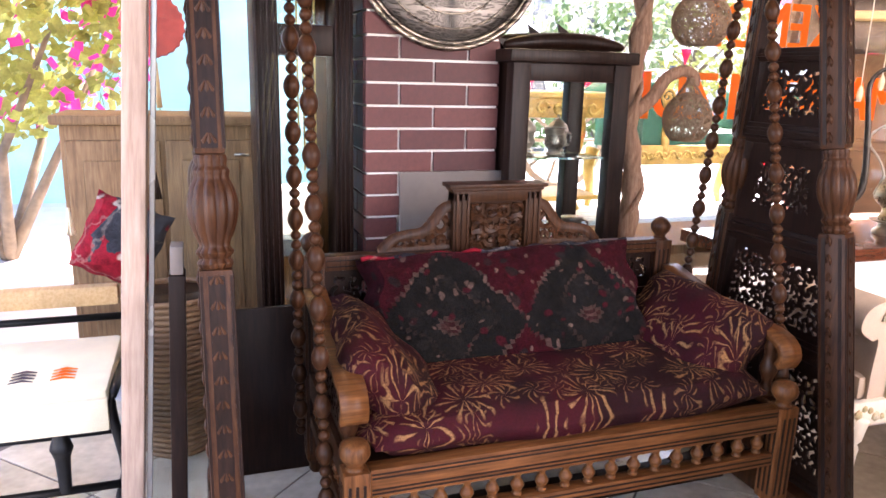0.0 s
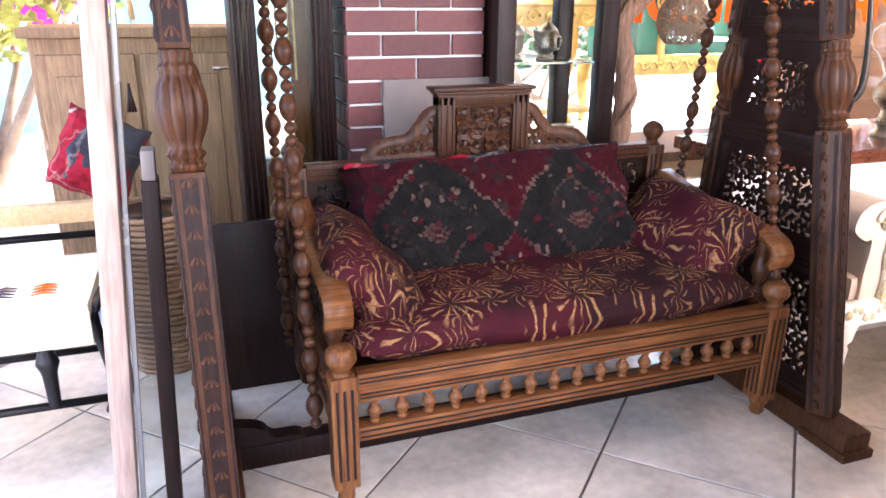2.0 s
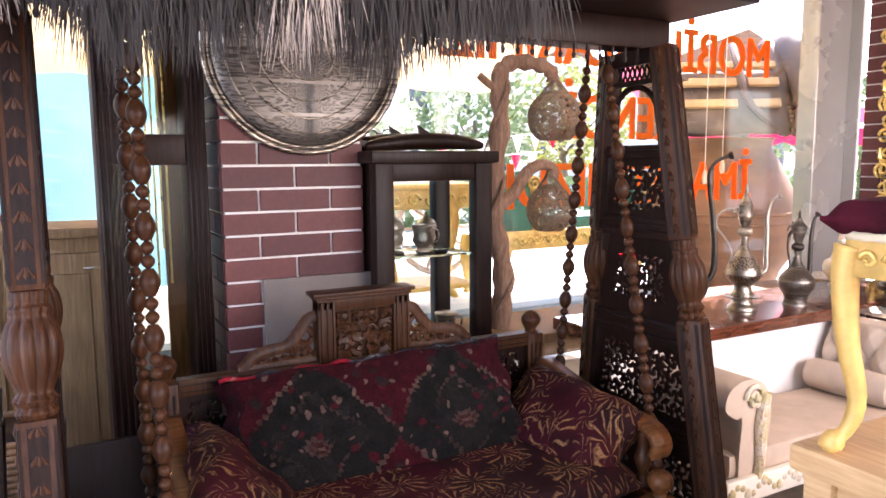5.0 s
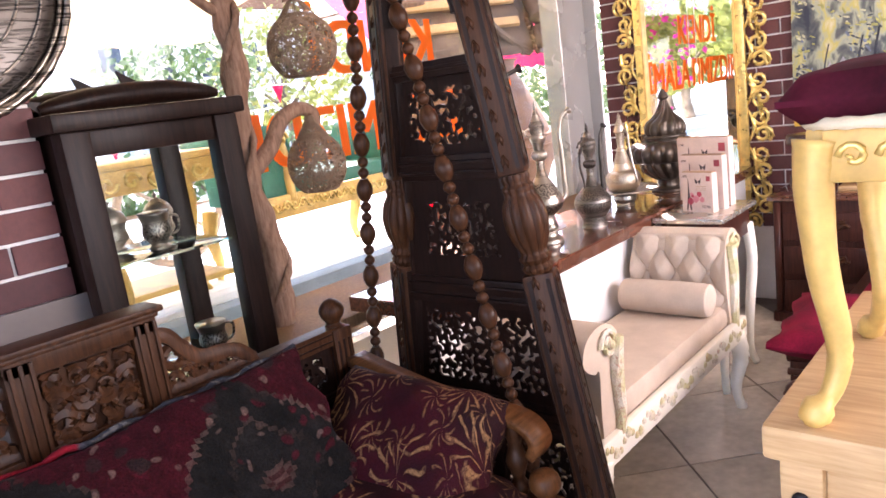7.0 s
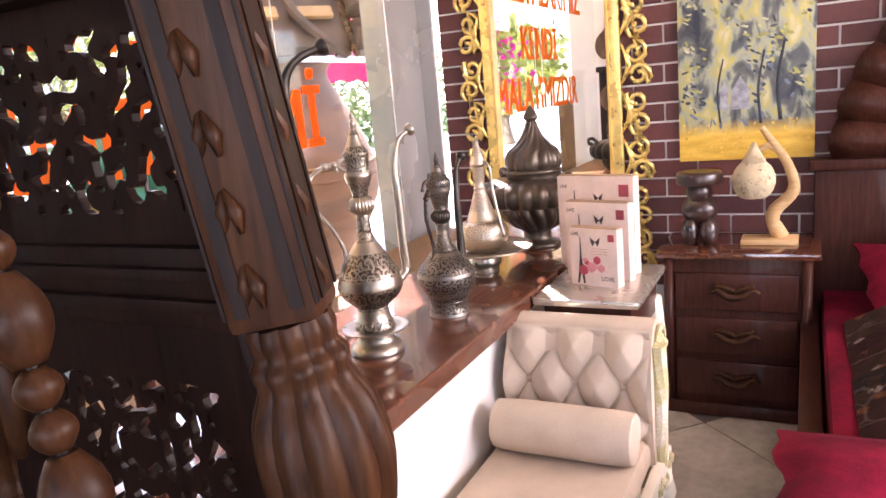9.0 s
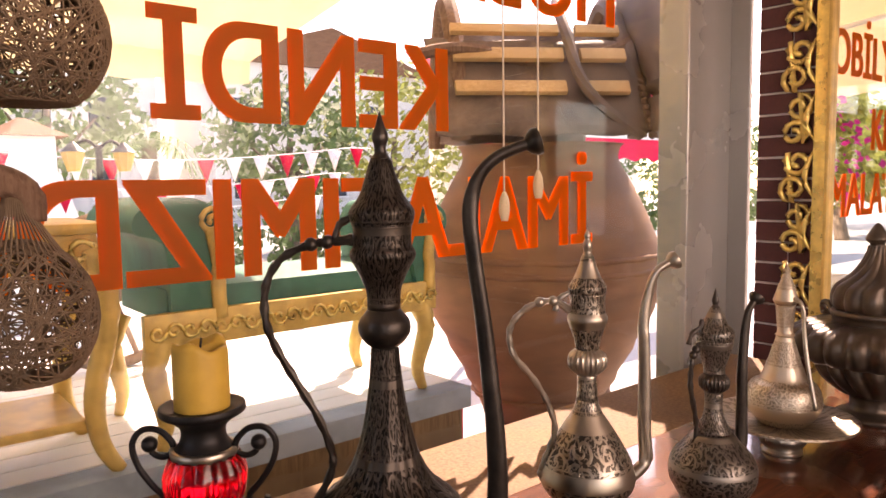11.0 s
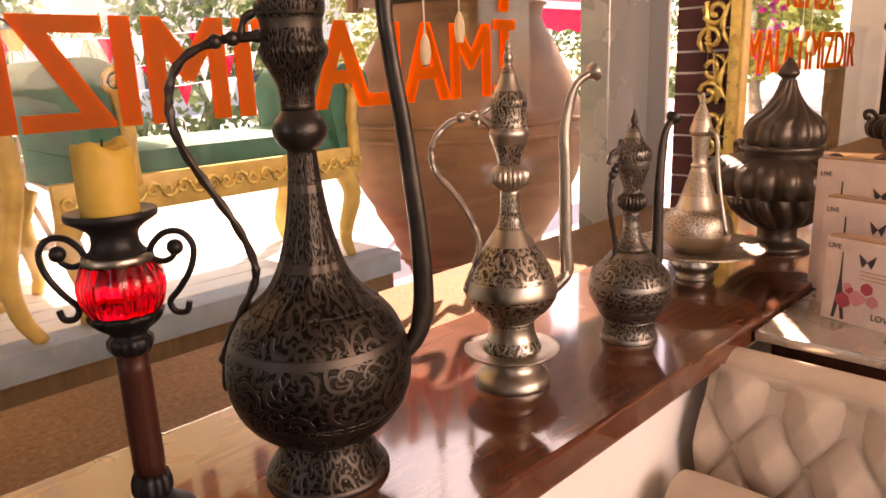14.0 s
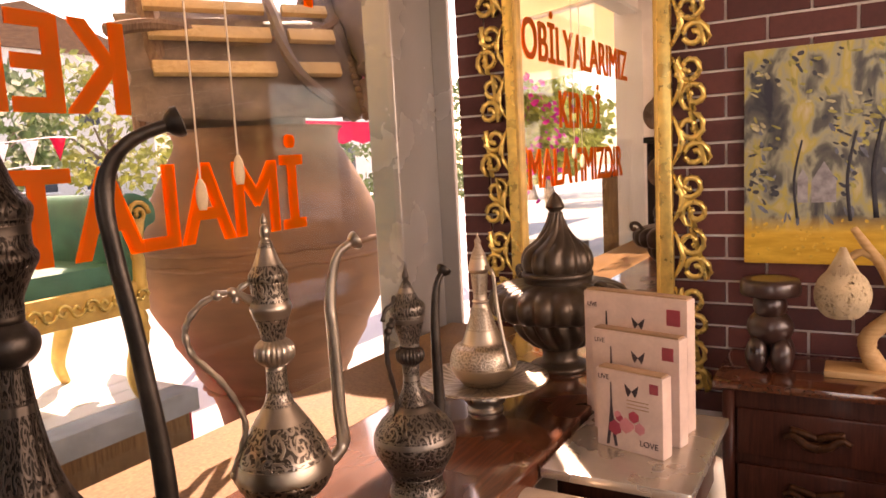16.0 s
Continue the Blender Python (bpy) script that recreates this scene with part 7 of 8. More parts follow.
for sx in (-1, 1):
    part("apron", boxed(sx * 0.18 - 0.012, -0.157, 0.345, sx * 0.18 + 0.012, 0.157, 0.415, 0.006), GOLD, stool)
    bm = bmesh.new()
    for s in (-1, 1):
        for k in range(3):
            c0 = s * (0.03 + k * 0.045)
            tube(bm, [(sx * 0.194, c0 + 0.018 * (1 - i / 14) * math.cos(i * 0.6 * s), 0.38 + 0.018 * (1 - i / 14) * math.sin(i * 0.6)) for i in range(12)], 0.005, 6)
    tagged(part("apron_carving", bm, GOLD_BRIGHT, stool), kind="stuff")
bm = bmesh.new()
pillow(bm, 0.43, 0.41, 0.085, pose(0, 0, 0.452), 18, 0.25, 0.12, 1)
part("seat", bm, VELVET_MAROON, stool, "maroon velvet padded seat")
bm = bmesh.new()
loop = [(0.2 * (abs(math.cos(a)) ** 0.35) * math.copysign(1, math.cos(a)), 0.19 * (abs(math.sin(a)) ** 0.35) * math.copysign(1, math.sin(a)), 0.422) for a in [6.2832 * i / 60 for i in range(61)]]
tube(bm, loop, [0.008 + 0.002 * (i % 2) for i in range(61)], 6)
part("braid", bm, PALERUG, stool, "cream braid trim")

# ---- entrance side: longcase, glass panel, boards, basket ----
lc = thing("longcase", 0.68, 3.08, 0, "tall dark wooden longcase with glass doors and brass rods", "longcase")
for x0, x1 in ((-0.165, -0.085), (0.10, 0.165)):
    bm = bmesh.new()
    box(bm, x0, -0.13, 0.0, x1, 0.12, 2.25, 0.006)
    stile = part("stile", bm, W_DARK, lc)
    for k in range(4):
        xx = x0 + (k + 0.5) * (x1 - x0) / 4
        bm = bmesh.new()
        tube(bm, [(xx, -0.132, 0.2), (xx, -0.132, 2.1)], 0.006, 6)
        part("reed", bm, W_DARK, stile)
for z0, z1 in ((0.0, 0.35), (1.40, 1.50), (1.86, 2.25)):
    part("rail", boxed(-0.085, -0.125, z0, 0.10, 0.12, z1, 0.006), W_DARK, lc)
part("cornice", boxed(-0.19, -0.16, 2.25, 0.19, 0.13, 2.32, 0.012), W_MAHOG, lc)
o = part("glass_door", boxed(-0.085, -0.10, 0.35, 0.10, -0.096, 1.40, 0), PANE, lc)
o = part("upper_glass", boxed(-0.085, -0.10, 1.50, 0.10, -0.096, 1.86, 0), PANE, lc)
part("glass_back", boxed(-0.085, 0.05, 0.35, 0.04, 0.056, 1.86, 0), PANE, lc)
part("inner_panel", boxed(0.04, 0.02, 0.35, 0.10, 0.056, 1.86, 0.003), W_LEG, lc)
for k in range(5):
    bm = bmesh.new()
    tube(bm, [(-0.03 + 0.02 * k, -0.02, 1.0 + 0.12 * (k % 2)), (-0.03 + 0.02 * k, -0.02, 1.85)], 0.004, 6)
    part("brass_rod", bm, GOLD_BRIGHT, lc)
gp = thing("glass_panel", 0.142, 2.17, 0, "leaning glass panel with a pale wooden edge post", "glass panel")
gp.rotation_euler = (0, radians(4.1), 0)
ang = math.degrees(math.atan2(0.80, 0.36))
o = part("pane", boxed(0.02, -0.005, 0.02, 0.86, 0.005, 2.4, 0), PANE, gp)
o.rotation_euler = (0, 0, radians(ang))
o.visible_shadow = False
bm = bmesh.new()
box(bm, -0.055, -0.04, 0, -0.005, 0.03, 2.5, 0.006)
part("edge_post", bm, W_POST, gp)
part("edge_strip", boxed(0.0, -0.012, 0.0, 0.012, 0.012, 2.45, 0.003), STEEL, gp)
pk = thing("upright_board", 0.228, 2.10, 0, "dark brown board standing on edge with a pale top end", "board")
pk.rotation_euler = (0, radians(2.6), 0)
part("board", boxed(-0.018, -0.02, 0, 0.018, 0.05, 0.90, 0.004), W_DARK, pk)
part("end_cap", boxed(-0.014, -0.016, 0.90, 0.014, 0.045, 0.965, 0.004), W_BOARD, pk)
db = thing("dark_panel", 0.51, 2.75, 0, "nearly black wooden panel leaning behind the swing", "panel")
bm = bmesh.new()
box(bm, -0.13, -0.01, 0, 0.14, 0.01, 0.585, 0.003, pose(0, 0, 0, -3))
part("sheet", bm, W_DARK, db)
bk = thing("wicker_basket", 0.215, 3.05, 0, "tall brown wicker basket beside the glass panel", "basket")
bm = bmesh.new()
for k in range(28):
    R = 0.125 + 0.0012 * k
    tube(bm, [((R + 0.004 * (i % 2)) * math.cos(i * 0.2618), (R + 0.004 * (i % 2)) * math.sin(i * 0.2618), 0.012 + k * 0.021) for i in range(25)], 0.010, 5)
part("weave", bm, WICKER, bk)
bm = bmesh.new()
lathe(bm, [(0.115, 0.01), (0.145, 0.57)], 20)
part("liner", bm, W_DARK, bk)
rp = thing("kilim_pillow", 0.10, 3.0, 0.64, "red kilim pillow with tassels stuck in the wicker basket", "pillow")
bm = bmesh.new()
pillow(bm, 0.24, 0.26, 0.11, pose(-0.03, 0, 0.14, 78, 25, 0), 12, 0.45, 0.3, 5)
part("cover", bm, REDRUG, rp)
for k, (x, z) in enumerate(((-0.18, 0.26), (0.09, 0.37))):
    bm = bmesh.new()
    for i in range(8):
        tube(bm, [(x, -0.01, z), (x + 0.012 * math.cos(i), 0.012 * math.sin(i), z - 0.09)], 0.004, 5)
    part("tassel", bm, PALERUG if k == 0 else W_DARK, rp)

# ---- outdoors by the entrance ----
gb = thing("garden_bench", -0.42, 2.62, 0, "black iron garden bench with cream kilim covers and wooden rail", "bench")
bm = bmesh.new()
for x in (-0.5, 0.5):
    tube(bm, smooth_prof([(x, -0.22, 0.0), (x + 0.015, -0.2, 0.25), (x - 0.01, -0.21, 0.45), (x, -0.17, 0.50), (x, 0.22, 0.47), (x, 0.28, 0.62)], 4), 0.014, 8)
    tube(bm, [(x, 0.22, 0.0), (x, 0.22, 0.47)], 0.014, 8)
    tube(bm, [(x - 0.01, -0.2, 0.18), (x, 0.22, 0.18)], 0.010, 8)
for y, z in ((-0.2, 0.46), (0.22, 0.46), (0.22, 0.18), (-0.2, 0.22), (0.262, 0.56)):
    tube(bm, [(-0.5, y, z), (0.5, y, z)], 0.012, 8)
tube(bm, [(-0.5, 0.22, 0.2), (0.5, -0.2, 0.44)], 0.007, 6)
part("iron_frame", bm, IRON, gb)
for x in (-0.2, 0.36):
    bm = bmesh.new()
    lathe(bm, smooth_prof([(0.016, 0.0), (0.02, 0.1), (0.03, 0.13), (0.02, 0.16), (0.016, 0.22)], 2), 12, pose(x, -0.2, 0.22))
    part("turned_post", bm, IRON, gb)
part("back_rail", boxed(-0.52, 0.25, 0.60, 0.48, 0.30, 0.665, 0.012), W_PINE, gb)
kc = thing("kilim_seat_cover", -0.42, 2.60, 0.474, "cream kilim seat cushion with small coloured motifs", "cushion")
bm = bmesh.new()
box(bm, -0.49, -0.23, 0.0, 0.49, 0.21, 0.05, 0.018)
box(bm, -0.49, -0.245, -0.06, 0.49, -0.228, 0.03, 0.006)
part("cover", bm, PALERUG, kc)
for k, (x, mt) in enumerate(((0.16, "STAMP"), (0.27, "INK"), (0.37, "ORANGE"))):
    bm = bmesh.new()
    for i in range(4):
        prism(bm, [(-0.03, i * 0.02), (0, i * 0.02 + 0.018), (0.03, i * 0.02), (0, i * 0.02 + 0.008)], 0.003)
    bmesh.ops.transform(bm, matrix=pose(x, -0.13, 0.053, -88), verts=bm.verts)
    part("motif", bm, {"STAMP": STAMP, "INK": INK, "ORANGE": ORANGE}[mt], kc)
oc = thing("oak_sideboard", 0.17, 3.80, 0, "weathered oak cupboard standing outdoors by the entrance", "cupboard")
part("body", boxed(-0.36, -0.17, 0.06, 0.40, 0.2, 1.12, 0.01), W_OUT, oc)
part("top", boxed(-0.39, -0.20, 1.12, 0.43, 0.22, 1.16, 0.012), W_OUT, oc)
for x0, x1 in ((-0.34, 0.01), (0.03, 0.38)):
    d = part("door", boxed(x0, -0.19, 0.12, x1, -0.165, 1.06, 0.01), W_OUT, oc)
    part("door_panel", boxed(x0 + 0.06, -0.197, 0.2, x1 - 0.06, -0.186, 0.98, 0.008), W_OUT, d)
for x in (-0.33, 0.37):
    part("foot", boxed(x - 0.03, -0.16, 0, x + 0.03, 0.18, 0.07, 0.006), W_OUT, oc)
bm = bmesh.new()
tube(bm, [(0.30, -0.20, 1.0), (0.36, -0.205, 1.0)], 0.006, 8)
part("key_handle", bm, SILVER, oc)

# ---- outdoors ----
g = slab("ground", -60, 3.6, -0.12, 60, 80, -0.02, PAVE, "pale sunlit paving in front of the shop")
slab("ground_entrance", -60, -20, -0.13, -0.9, 3.6, -0.02, PAVE, "pale sunlit paving beside the shop")
slab("ground_threshold", -0.9, 3.45, -0.13, 1.5, 3.6, -0.02, PAVE, "pale paving at the threshold")


def crown(parent, name, c, R, n, size, mat, seed, flat=0.8):
    rng = random.Random(seed)
    verts, faces = [], []
    for k in range(n):
        d = Vector((rng.gauss(0, 1), rng.gauss(0, 1), rng.gauss(0, 1))).normalized() * R * rng.uniform(0.45, 1.0) ** 0.5
        d *= 1 + 0.35 * noise.noise(d * (2.5 / R) + Vector((seed, 0, 0)))
        p = Vector(c) + Vector((d.x, d.y, d.z * flat))
        u = Vector((rng.gauss(0, 1), rng.gauss(0, 1), rng.gauss(0, 1))).normalized() * size * rng.uniform(0.6, 1.3)
        v = u.orthogonal().normalized() * size * 0.45
        i = len(verts)
        verts += [p - u * 0.5, p + v, p + u * 0.5, p - v]
        faces.append((i, i + 1, i + 2, i + 3))
    me = bpy.data.meshes.new(name)
    me.from_pydata(verts, [], faces)
    me.materials.append(mat)
    ob = new(name, me)
    ob.parent = parent
    return tagged(ob, kind="stuff")


def tree(x, y, h, R, mat, seed, label):
    th = thing("tree", x, y, -0.02, label, "tree", group="garden trees")
    bm = bmesh.new()
    q = smooth_prof([(0, 0, 0), (0.08, 0.05, h * 0.3), (-0.05, 0, h * 0.6), (0.05, 0.05, h)], 4)
    tube(bm, q, [0.16 - 0.008 * i for i in range(len(q))], 9)
    for k in range(5):
        a = k * 1.26
        tube(bm, [(0, 0, h * 0.6), (R * 0.5 * math.cos(a), R * 0.5 * math.sin(a), h * 0.95)], [0.06, 0.02], 6)
    part("trunk", bm, BARK, th)
    crown(th, "crown", (0, 0, h), R, 1600, 0.22, mat, seed)


for x, y, h, R, mat, sd in ((-9.5, 8.5, 2.0, 1.5, LEAF_Y, 9), (-13, 10.5, 2.2, 1.8, LEAF, 10), (2.0, 15.5, 2.6, 1.3, LEAF_Y, 1), (5.2, 18, 3.0, 1.9, LEAF, 2), (9.5, 16, 2.4, 1.7, LEAF, 3), (-1.5, 19, 2.4, 2.2, LEAF, 4), (13, 17, 2.6, 2.0, LEAF_Y, 5), (17, 15, 2.2, 1.9, LEAF, 6), (22, 14, 2.4, 2.2, LEAF, 7), (-6, 16, 2.5, 2.4, LEAF, 8)):
    tree(x, y, h, R, mat, sd, "leafy garden tree in full sun across the square")


def palm(x, y, h, R, seed):
    th = thing("palm", x, y, -0.02, "palm with arching fronds across the square", "palm", group="palms")
    bm = bmesh.new()
    tube(bm, [(0, 0, 0), (0.04, 0, h * 0.5), (0, 0, h)], [0.16, 0.12, 0.11], 10)
    part("trunk", bm, BARK, th)
    rng = random.Random(seed)
    for k in range(16):
        a = k * 0.3927 + rng.uniform(-0.1, 0.1)
        up = rng.uniform(0.1, 0.6)
        bm = bmesh.new()
        prev = None
        for i in range(9):
            f = i / 8
            p = Vector((R * f * math.cos(a), R * f * math.sin(a), h + R * (up * f - 0.9 * f * f)))
            if prev is not None:
                sd = Vector((-math.sin(a), math.cos(a), 0)) * 0.34 * math.sin(math.pi * min(1, f + 0.08))
                for s in (-1, 1):
                    bm.faces.new([bm.verts.new(prev), bm.verts.new(prev.lerp(p, 0.4)), bm.verts.new(p + sd * s + Vector((0, 0, -0.12)))])
            prev = p
        part("frond", bm, LEAF, th)


palm(3.0, 12.2, 2.0, 0.85, 1)
palm(5.6, 13.0, 2.1, 0.9, 2)
palm(-0.6, 9.0, 1.5, 0.9, 4)
bush = thing("bougainvillea", -1.0, 6.2, -0.02, "bougainvillea bush with bright magenta blooms", "bush")
bm = bmesh.new()
for k in range(6):
    tube(bm, [(0, 0, 0), (0.4 * math.cos(k), 0.4 * math.sin(k), 0.8), (0.8 * math.cos(k + 0.4), 0.8 * math.sin(k + 0.4), 1.6)], [0.05, 0.03, 0.015], 6)
tagged(part("stem", bm, BARK, bush), kind="stuff")
crown(bush, "leaves", (0, 0, 1.75), 1.05, 2600, 0.10, LEAF_Y, 11)
crown(bush, "bloom", (0, -0.1, 1.7), 1.15, 420, 0.10, BLOOM, 12)
slab("backdrop_boards", -4.5, 8.6, -0.02, 2.2, 8.7, 3.4, BLUEP, "turquoise painted board wall beyond the garden")

pf = thing("display_deck", 2.15, 4.80, -0.02, "low wooden display deck with a grey-blue edge board", "deck")
part("deck_body", boxed(-1.55, -0.62, 0, 1.95, 1.3, 0.45, 0.006), W_OUT, pf)
for k in range(14):
    part("deck_plank", boxed(-1.57, -0.52 + k * 0.13, 0.45, 1.97, -0.52 + k * 0.13 + 0.122, 0.52, 0.003), WHITEP, pf)
part("edge_board", boxed(-1.57, -0.66, 0.43, 1.97, -0.53, 0.52, 0.004), plain("grey_blue_paint", (0.25, 0.31, 0.36), 0.6), pf)
part("end_board", boxed(1.951, -0.60, 0.0, 1.975, 1.3, 0.428, 0.003), RED_AWN, pf)

# green sofa on the deck
gs = thing("green_sofa", 3.40, 4.52, 0.50, "buttoned green velvet sofa with gilded carved frame outdoors", "sofa")
part("seat", boxed(-0.52, -0.26, 0.42, 0.52, 0.26, 0.545, 0.04), VELVET_GREEN, gs)
for s in (-1, 1):
    bm = bmesh.new()
    hh = 0.84 if s < 0 else 0.80
    out = smooth_prof([(0.02, 0.42), (0.0, 0.52), (-0.02, hh - 0.12), (0.02, hh - 0.02), (0.08, hh), (0.15, hh - 0.04), (0.16, hh - 0.11), (0.11, hh - 0.15), (0.10, 0.54), (0.10, 0.42)], 4)
    fat = 1.75 if s < 0 else 1.1
    base = -0.33 if s < 0 else 0.50
    prism(bm, [(s * a * fat, b) for a, b in (out if s < 0 else list(reversed(out)))], 0.56, pose(base, -0.28, 0))
    a = part("arm", bm, VELVET_GREEN, gs, "rolled green velvet arm")
    bm = bmesh.new()
    ax = -0.36 if s < 0 else 0.59
    tube(bm, smooth_prof([(ax, -0.287, hh - 0.10), (ax - s * 0.02, -0.287, hh - 0.22), (ax - s * 0.015, -0.287, 0.54), (ax - s * 0.02, -0.287, 0.43)], 4), 0.026, 8)
    tube(bm, [(ax + 0.05 * (1 - i / 22) * math.cos(i * 0.55), -0.295, hh - 0.08 + 0.05 * (1 - i / 22) * math.sin(i * 0.55)) for i in range(20)], 0.010, 6)
    part("arm_carving", bm, GOLD, a)
bm = bmesh.new()
box(bm, -0.60, -0.30, 0.345, 0.60, -0.265, 0.465, 0.008)
part("front_apron", bm, GOLD, gs)
bm = bmesh.new()
for k in range(22):
    c0 = -0.56 + k * 0.0535
    tube(bm, [(c0 + 0.03 * (1 - i / 14) * math.cos(i * 0.6), -0.305, 0.405 + 0.03 * (1 - i / 14) * math.sin(i * 0.6 * (1 if k % 2 else -1))) for i in range(12)], 0.007, 5)
tagged(part("apron_carving", bm, GOLD_BRIGHT, gs), kind="stuff")
for x in (-0.53, 0.53):
    for y in (-0.25, 0.25):
        bm = bmesh.new()
        s = 1 if x > 0 else -1
        q = smooth_prof([(x, y, 0.39), (x + s * 0.035, y - 0.02, 0.27), (x, y, 0.10), (x + s * 0.02, y - 0.01, 0.0)], 4)
        tube(bm, q, [0.05 - 0.0026 * i for i in range(len(q))], 9)
        part("leg", bm, GOLD, gs)
bm = bmesh.new()
for i in range(5):
    for k in range(2):
        r = bmesh.ops.create_icosphere(bm, subdivisions=1, radius=0.012)
        bmesh.ops.translate(bm, vec=(-0.335, -0.2 + 0.1 * i, 0.60 + 0.10 * k), verts=r["verts"])
part("button", bm, VELVET_GREEN, gs)

# gilded console table with lower shelf
ct = thing("gilded_table", 2.40, 4.42, 0.50, "gold-painted console table with curved legs on the deck", "table")
part("tabletop", boxed(-0.42, -0.26, 0.74, 0.30, 0.26, 0.775, 0.012), GOLD, ct)
part("apron", boxed(-0.38, -0.235, 0.63, 0.27, 0.235, 0.74, 0.006), GOLD, ct)
bm = bmesh.new()
for k in range(6):
    c0 = -0.33 + k * 0.11
    tube(bm, [(c0 + 0.045 * (1 - i / 14) * math.cos(i * 0.6), -0.24, 0.685 + 0.045 * (1 - i / 14) * math.sin(i * 0.6 * (1 if k % 2 else -1))) for i in range(12)], 0.010, 5)
tagged(part("apron_carving", bm, GOLD_BRIGHT, ct), kind="stuff")
for x in (-0.37, 0.26):
    for y in (-0.22, 0.22):
        bm = bmesh.new()
        s = 1 if x > 0 else -1
        q = smooth_prof([(x, y, 0.70), (x + s * 0.03, y, 0.5), (x - s * 0.02, y, 0.25), (x - s * 0.01, y, 0.1), (x + s * 0.04, y, 0.0)], 4)
        tube(bm, q, [0.042 - 0.0012 * i for i in range(len(q))], 9)
        part("leg", bm, GOLD, ct)
part("lower_shelf", boxed(-0.34, -0.2, 0.14, 0.22, 0.2, 0.17, 0.008), GOLD, ct)

# wagon wheel behind the sofa
ww = thing("wagon_wheel", 3.05, 5.55, 0.50, "old bleached wooden wagon wheel leaning outdoors", "wheel")
bm = bmesh.new()
tube(bm, [(0.36 * math.cos(i * 0.2618), 0, 0.38 + 0.36 * math.sin(i * 0.2618)) for i in range(25)], 0.028, 8)
part("rim", bm, W_POST, ww)
bm = bmesh.new()
lathe(bm, [(0.05, -0.08), (0.07, 0), (0.05, 0.08)], 14, pose(0, 0, 0.38, 90))
part("hub", bm, W_POST, ww)
for k in range(10):
    bm = bmesh.new()
    a = k * 0.6283
    tube(bm, [(0.05 * math.cos(a), 0, 0.38 + 0.05 * math.sin(a)), (0.35 * math.cos(a), 0, 0.38 + 0.35 * math.sin(a))], 0.014, 6)
    part("spoke", bm, W_POST, ww)

# giant jar with a pack saddle on its mouth
jar = thing("giant_jar", 4.90, 4.46, -0.02, "giant ribbed terracotta storage jar outside the window", "jar")
prof = smooth_prof([(0.27, 0), (0.28, 0.05), (0.33, 0.25), (0.46, 0.5), (0.58, 0.74), (0.635, 0.92), (0.62, 1.03), (0.55, 1.22), (0.46, 1.40), (0.405, 1.50), (0.41, 1.56), (0.43, 1.58)], 6)
prof = [(r + (0.0055 * math.sin(z * 190) + 0.003 * math.sin(z * 71) if 0.35 < z < 0.96 else 0), z) for r, z in prof]
bm = bmesh.new()
lathe(bm, prof, 48)
part("body", bm, CLAY, jar)
for z, r in ((0.965, 0.630), (1.03, 0.618), (0.30, 0.357)):
    bm = bmesh.new()
    pts = [((r + 0.006 * math.sin(i * 2.1)) * math.cos(i * 0.1309), (r + 0.006 * math.sin(i * 2.1)) * math.sin(i * 0.1309), z + 0.004 * math.sin(i * 2.6)) for i in range(49)]
    tube(bm, pts, 0.014, 7)
    part("clay_band", bm, CLAY, jar)
LEATHER = plain("old_leather", (0.17, 0.115, 0.085), 0.65, var=0.45, scale=7, fine=60, bump=0.5)
sd = thing("pack_saddle", 4.76, 4.40, 1.545, "old wooden and leather pack saddle set on the jar", "saddle")
sdm = pose(0, 0, 0, 0, 0, -32) @ Matrix.Diagonal((1.3, 1.2, 1.25, 1))


def saddle_part(name, bm, mat, label=""):
    bmesh.ops.transform(bm, matrix=sdm, verts=bm.verts)
    return part(name, bm, mat, sd, label)


for s in (-1, 1):
    bm = bmesh.new()
    pillow(bm, 0.62, 0.48, 0.16, pose(0, s * 0.20, 0.24, s * -58, 0, 0), 12, 0.35, 0.3, s)
    saddle_part("leather_pad", bm, LEATHER)
for x in (-0.32, 0.30):
    bm = bmesh.new()
    q = smooth_prof([(x, -0.36, 0.02), (x, -0.30, 0.26), (x, -0.16, 0.46), (x, 0.0, 0.56), (x, 0.16, 0.46), (x, 0.30, 0.26), (x, 0.36, 0.02)], 4)
    tube(bm, q, 0.036, 8)
    saddle_part("arch", bm, LEATHER if x > 0 else W_BRANCH)
for k, (y, z, w) in enumerate(((-0.315, 0.16, 0.05), (-0.27, 0.28, 0.05), (-0.20, 0.38, 0.04))):
    for x0, x1 in ((-0.34, 0.04), (0.10, 0.26)):
        bm = bmesh.new()
        box(bm, x0, -0.012, -w / 2, x1, 0.012, w / 2, 0.004, pose(0, y - 0.07, z + 0.03, -32))
        saddle_part("slat", bm, W_PINE)
bm = bmesh.new()
tube(bm, smooth_prof([(0.30, -0.40, 0.02), (0.10, -0.42, 0.18), (0.06, -0.30, 0.40), (0.08, -0.1, 0.55)], 4), 0.02, 7)
saddle_part("strap", bm, LEATHER)
bm = bmesh.new()
for k in range(30):
    f = k / 29
    r = bmesh.ops.create_icosphere(bm, subdivisions=1, radius=0.016)
    bmesh.ops.translate(bm, vec=(0.315, -0.46 + 0.42 * f, 0.02 + 0.52 * math.sin(f * 1.4)), verts=r["verts"])
saddle_part("stitched_edge", bm, W_BRANCH)

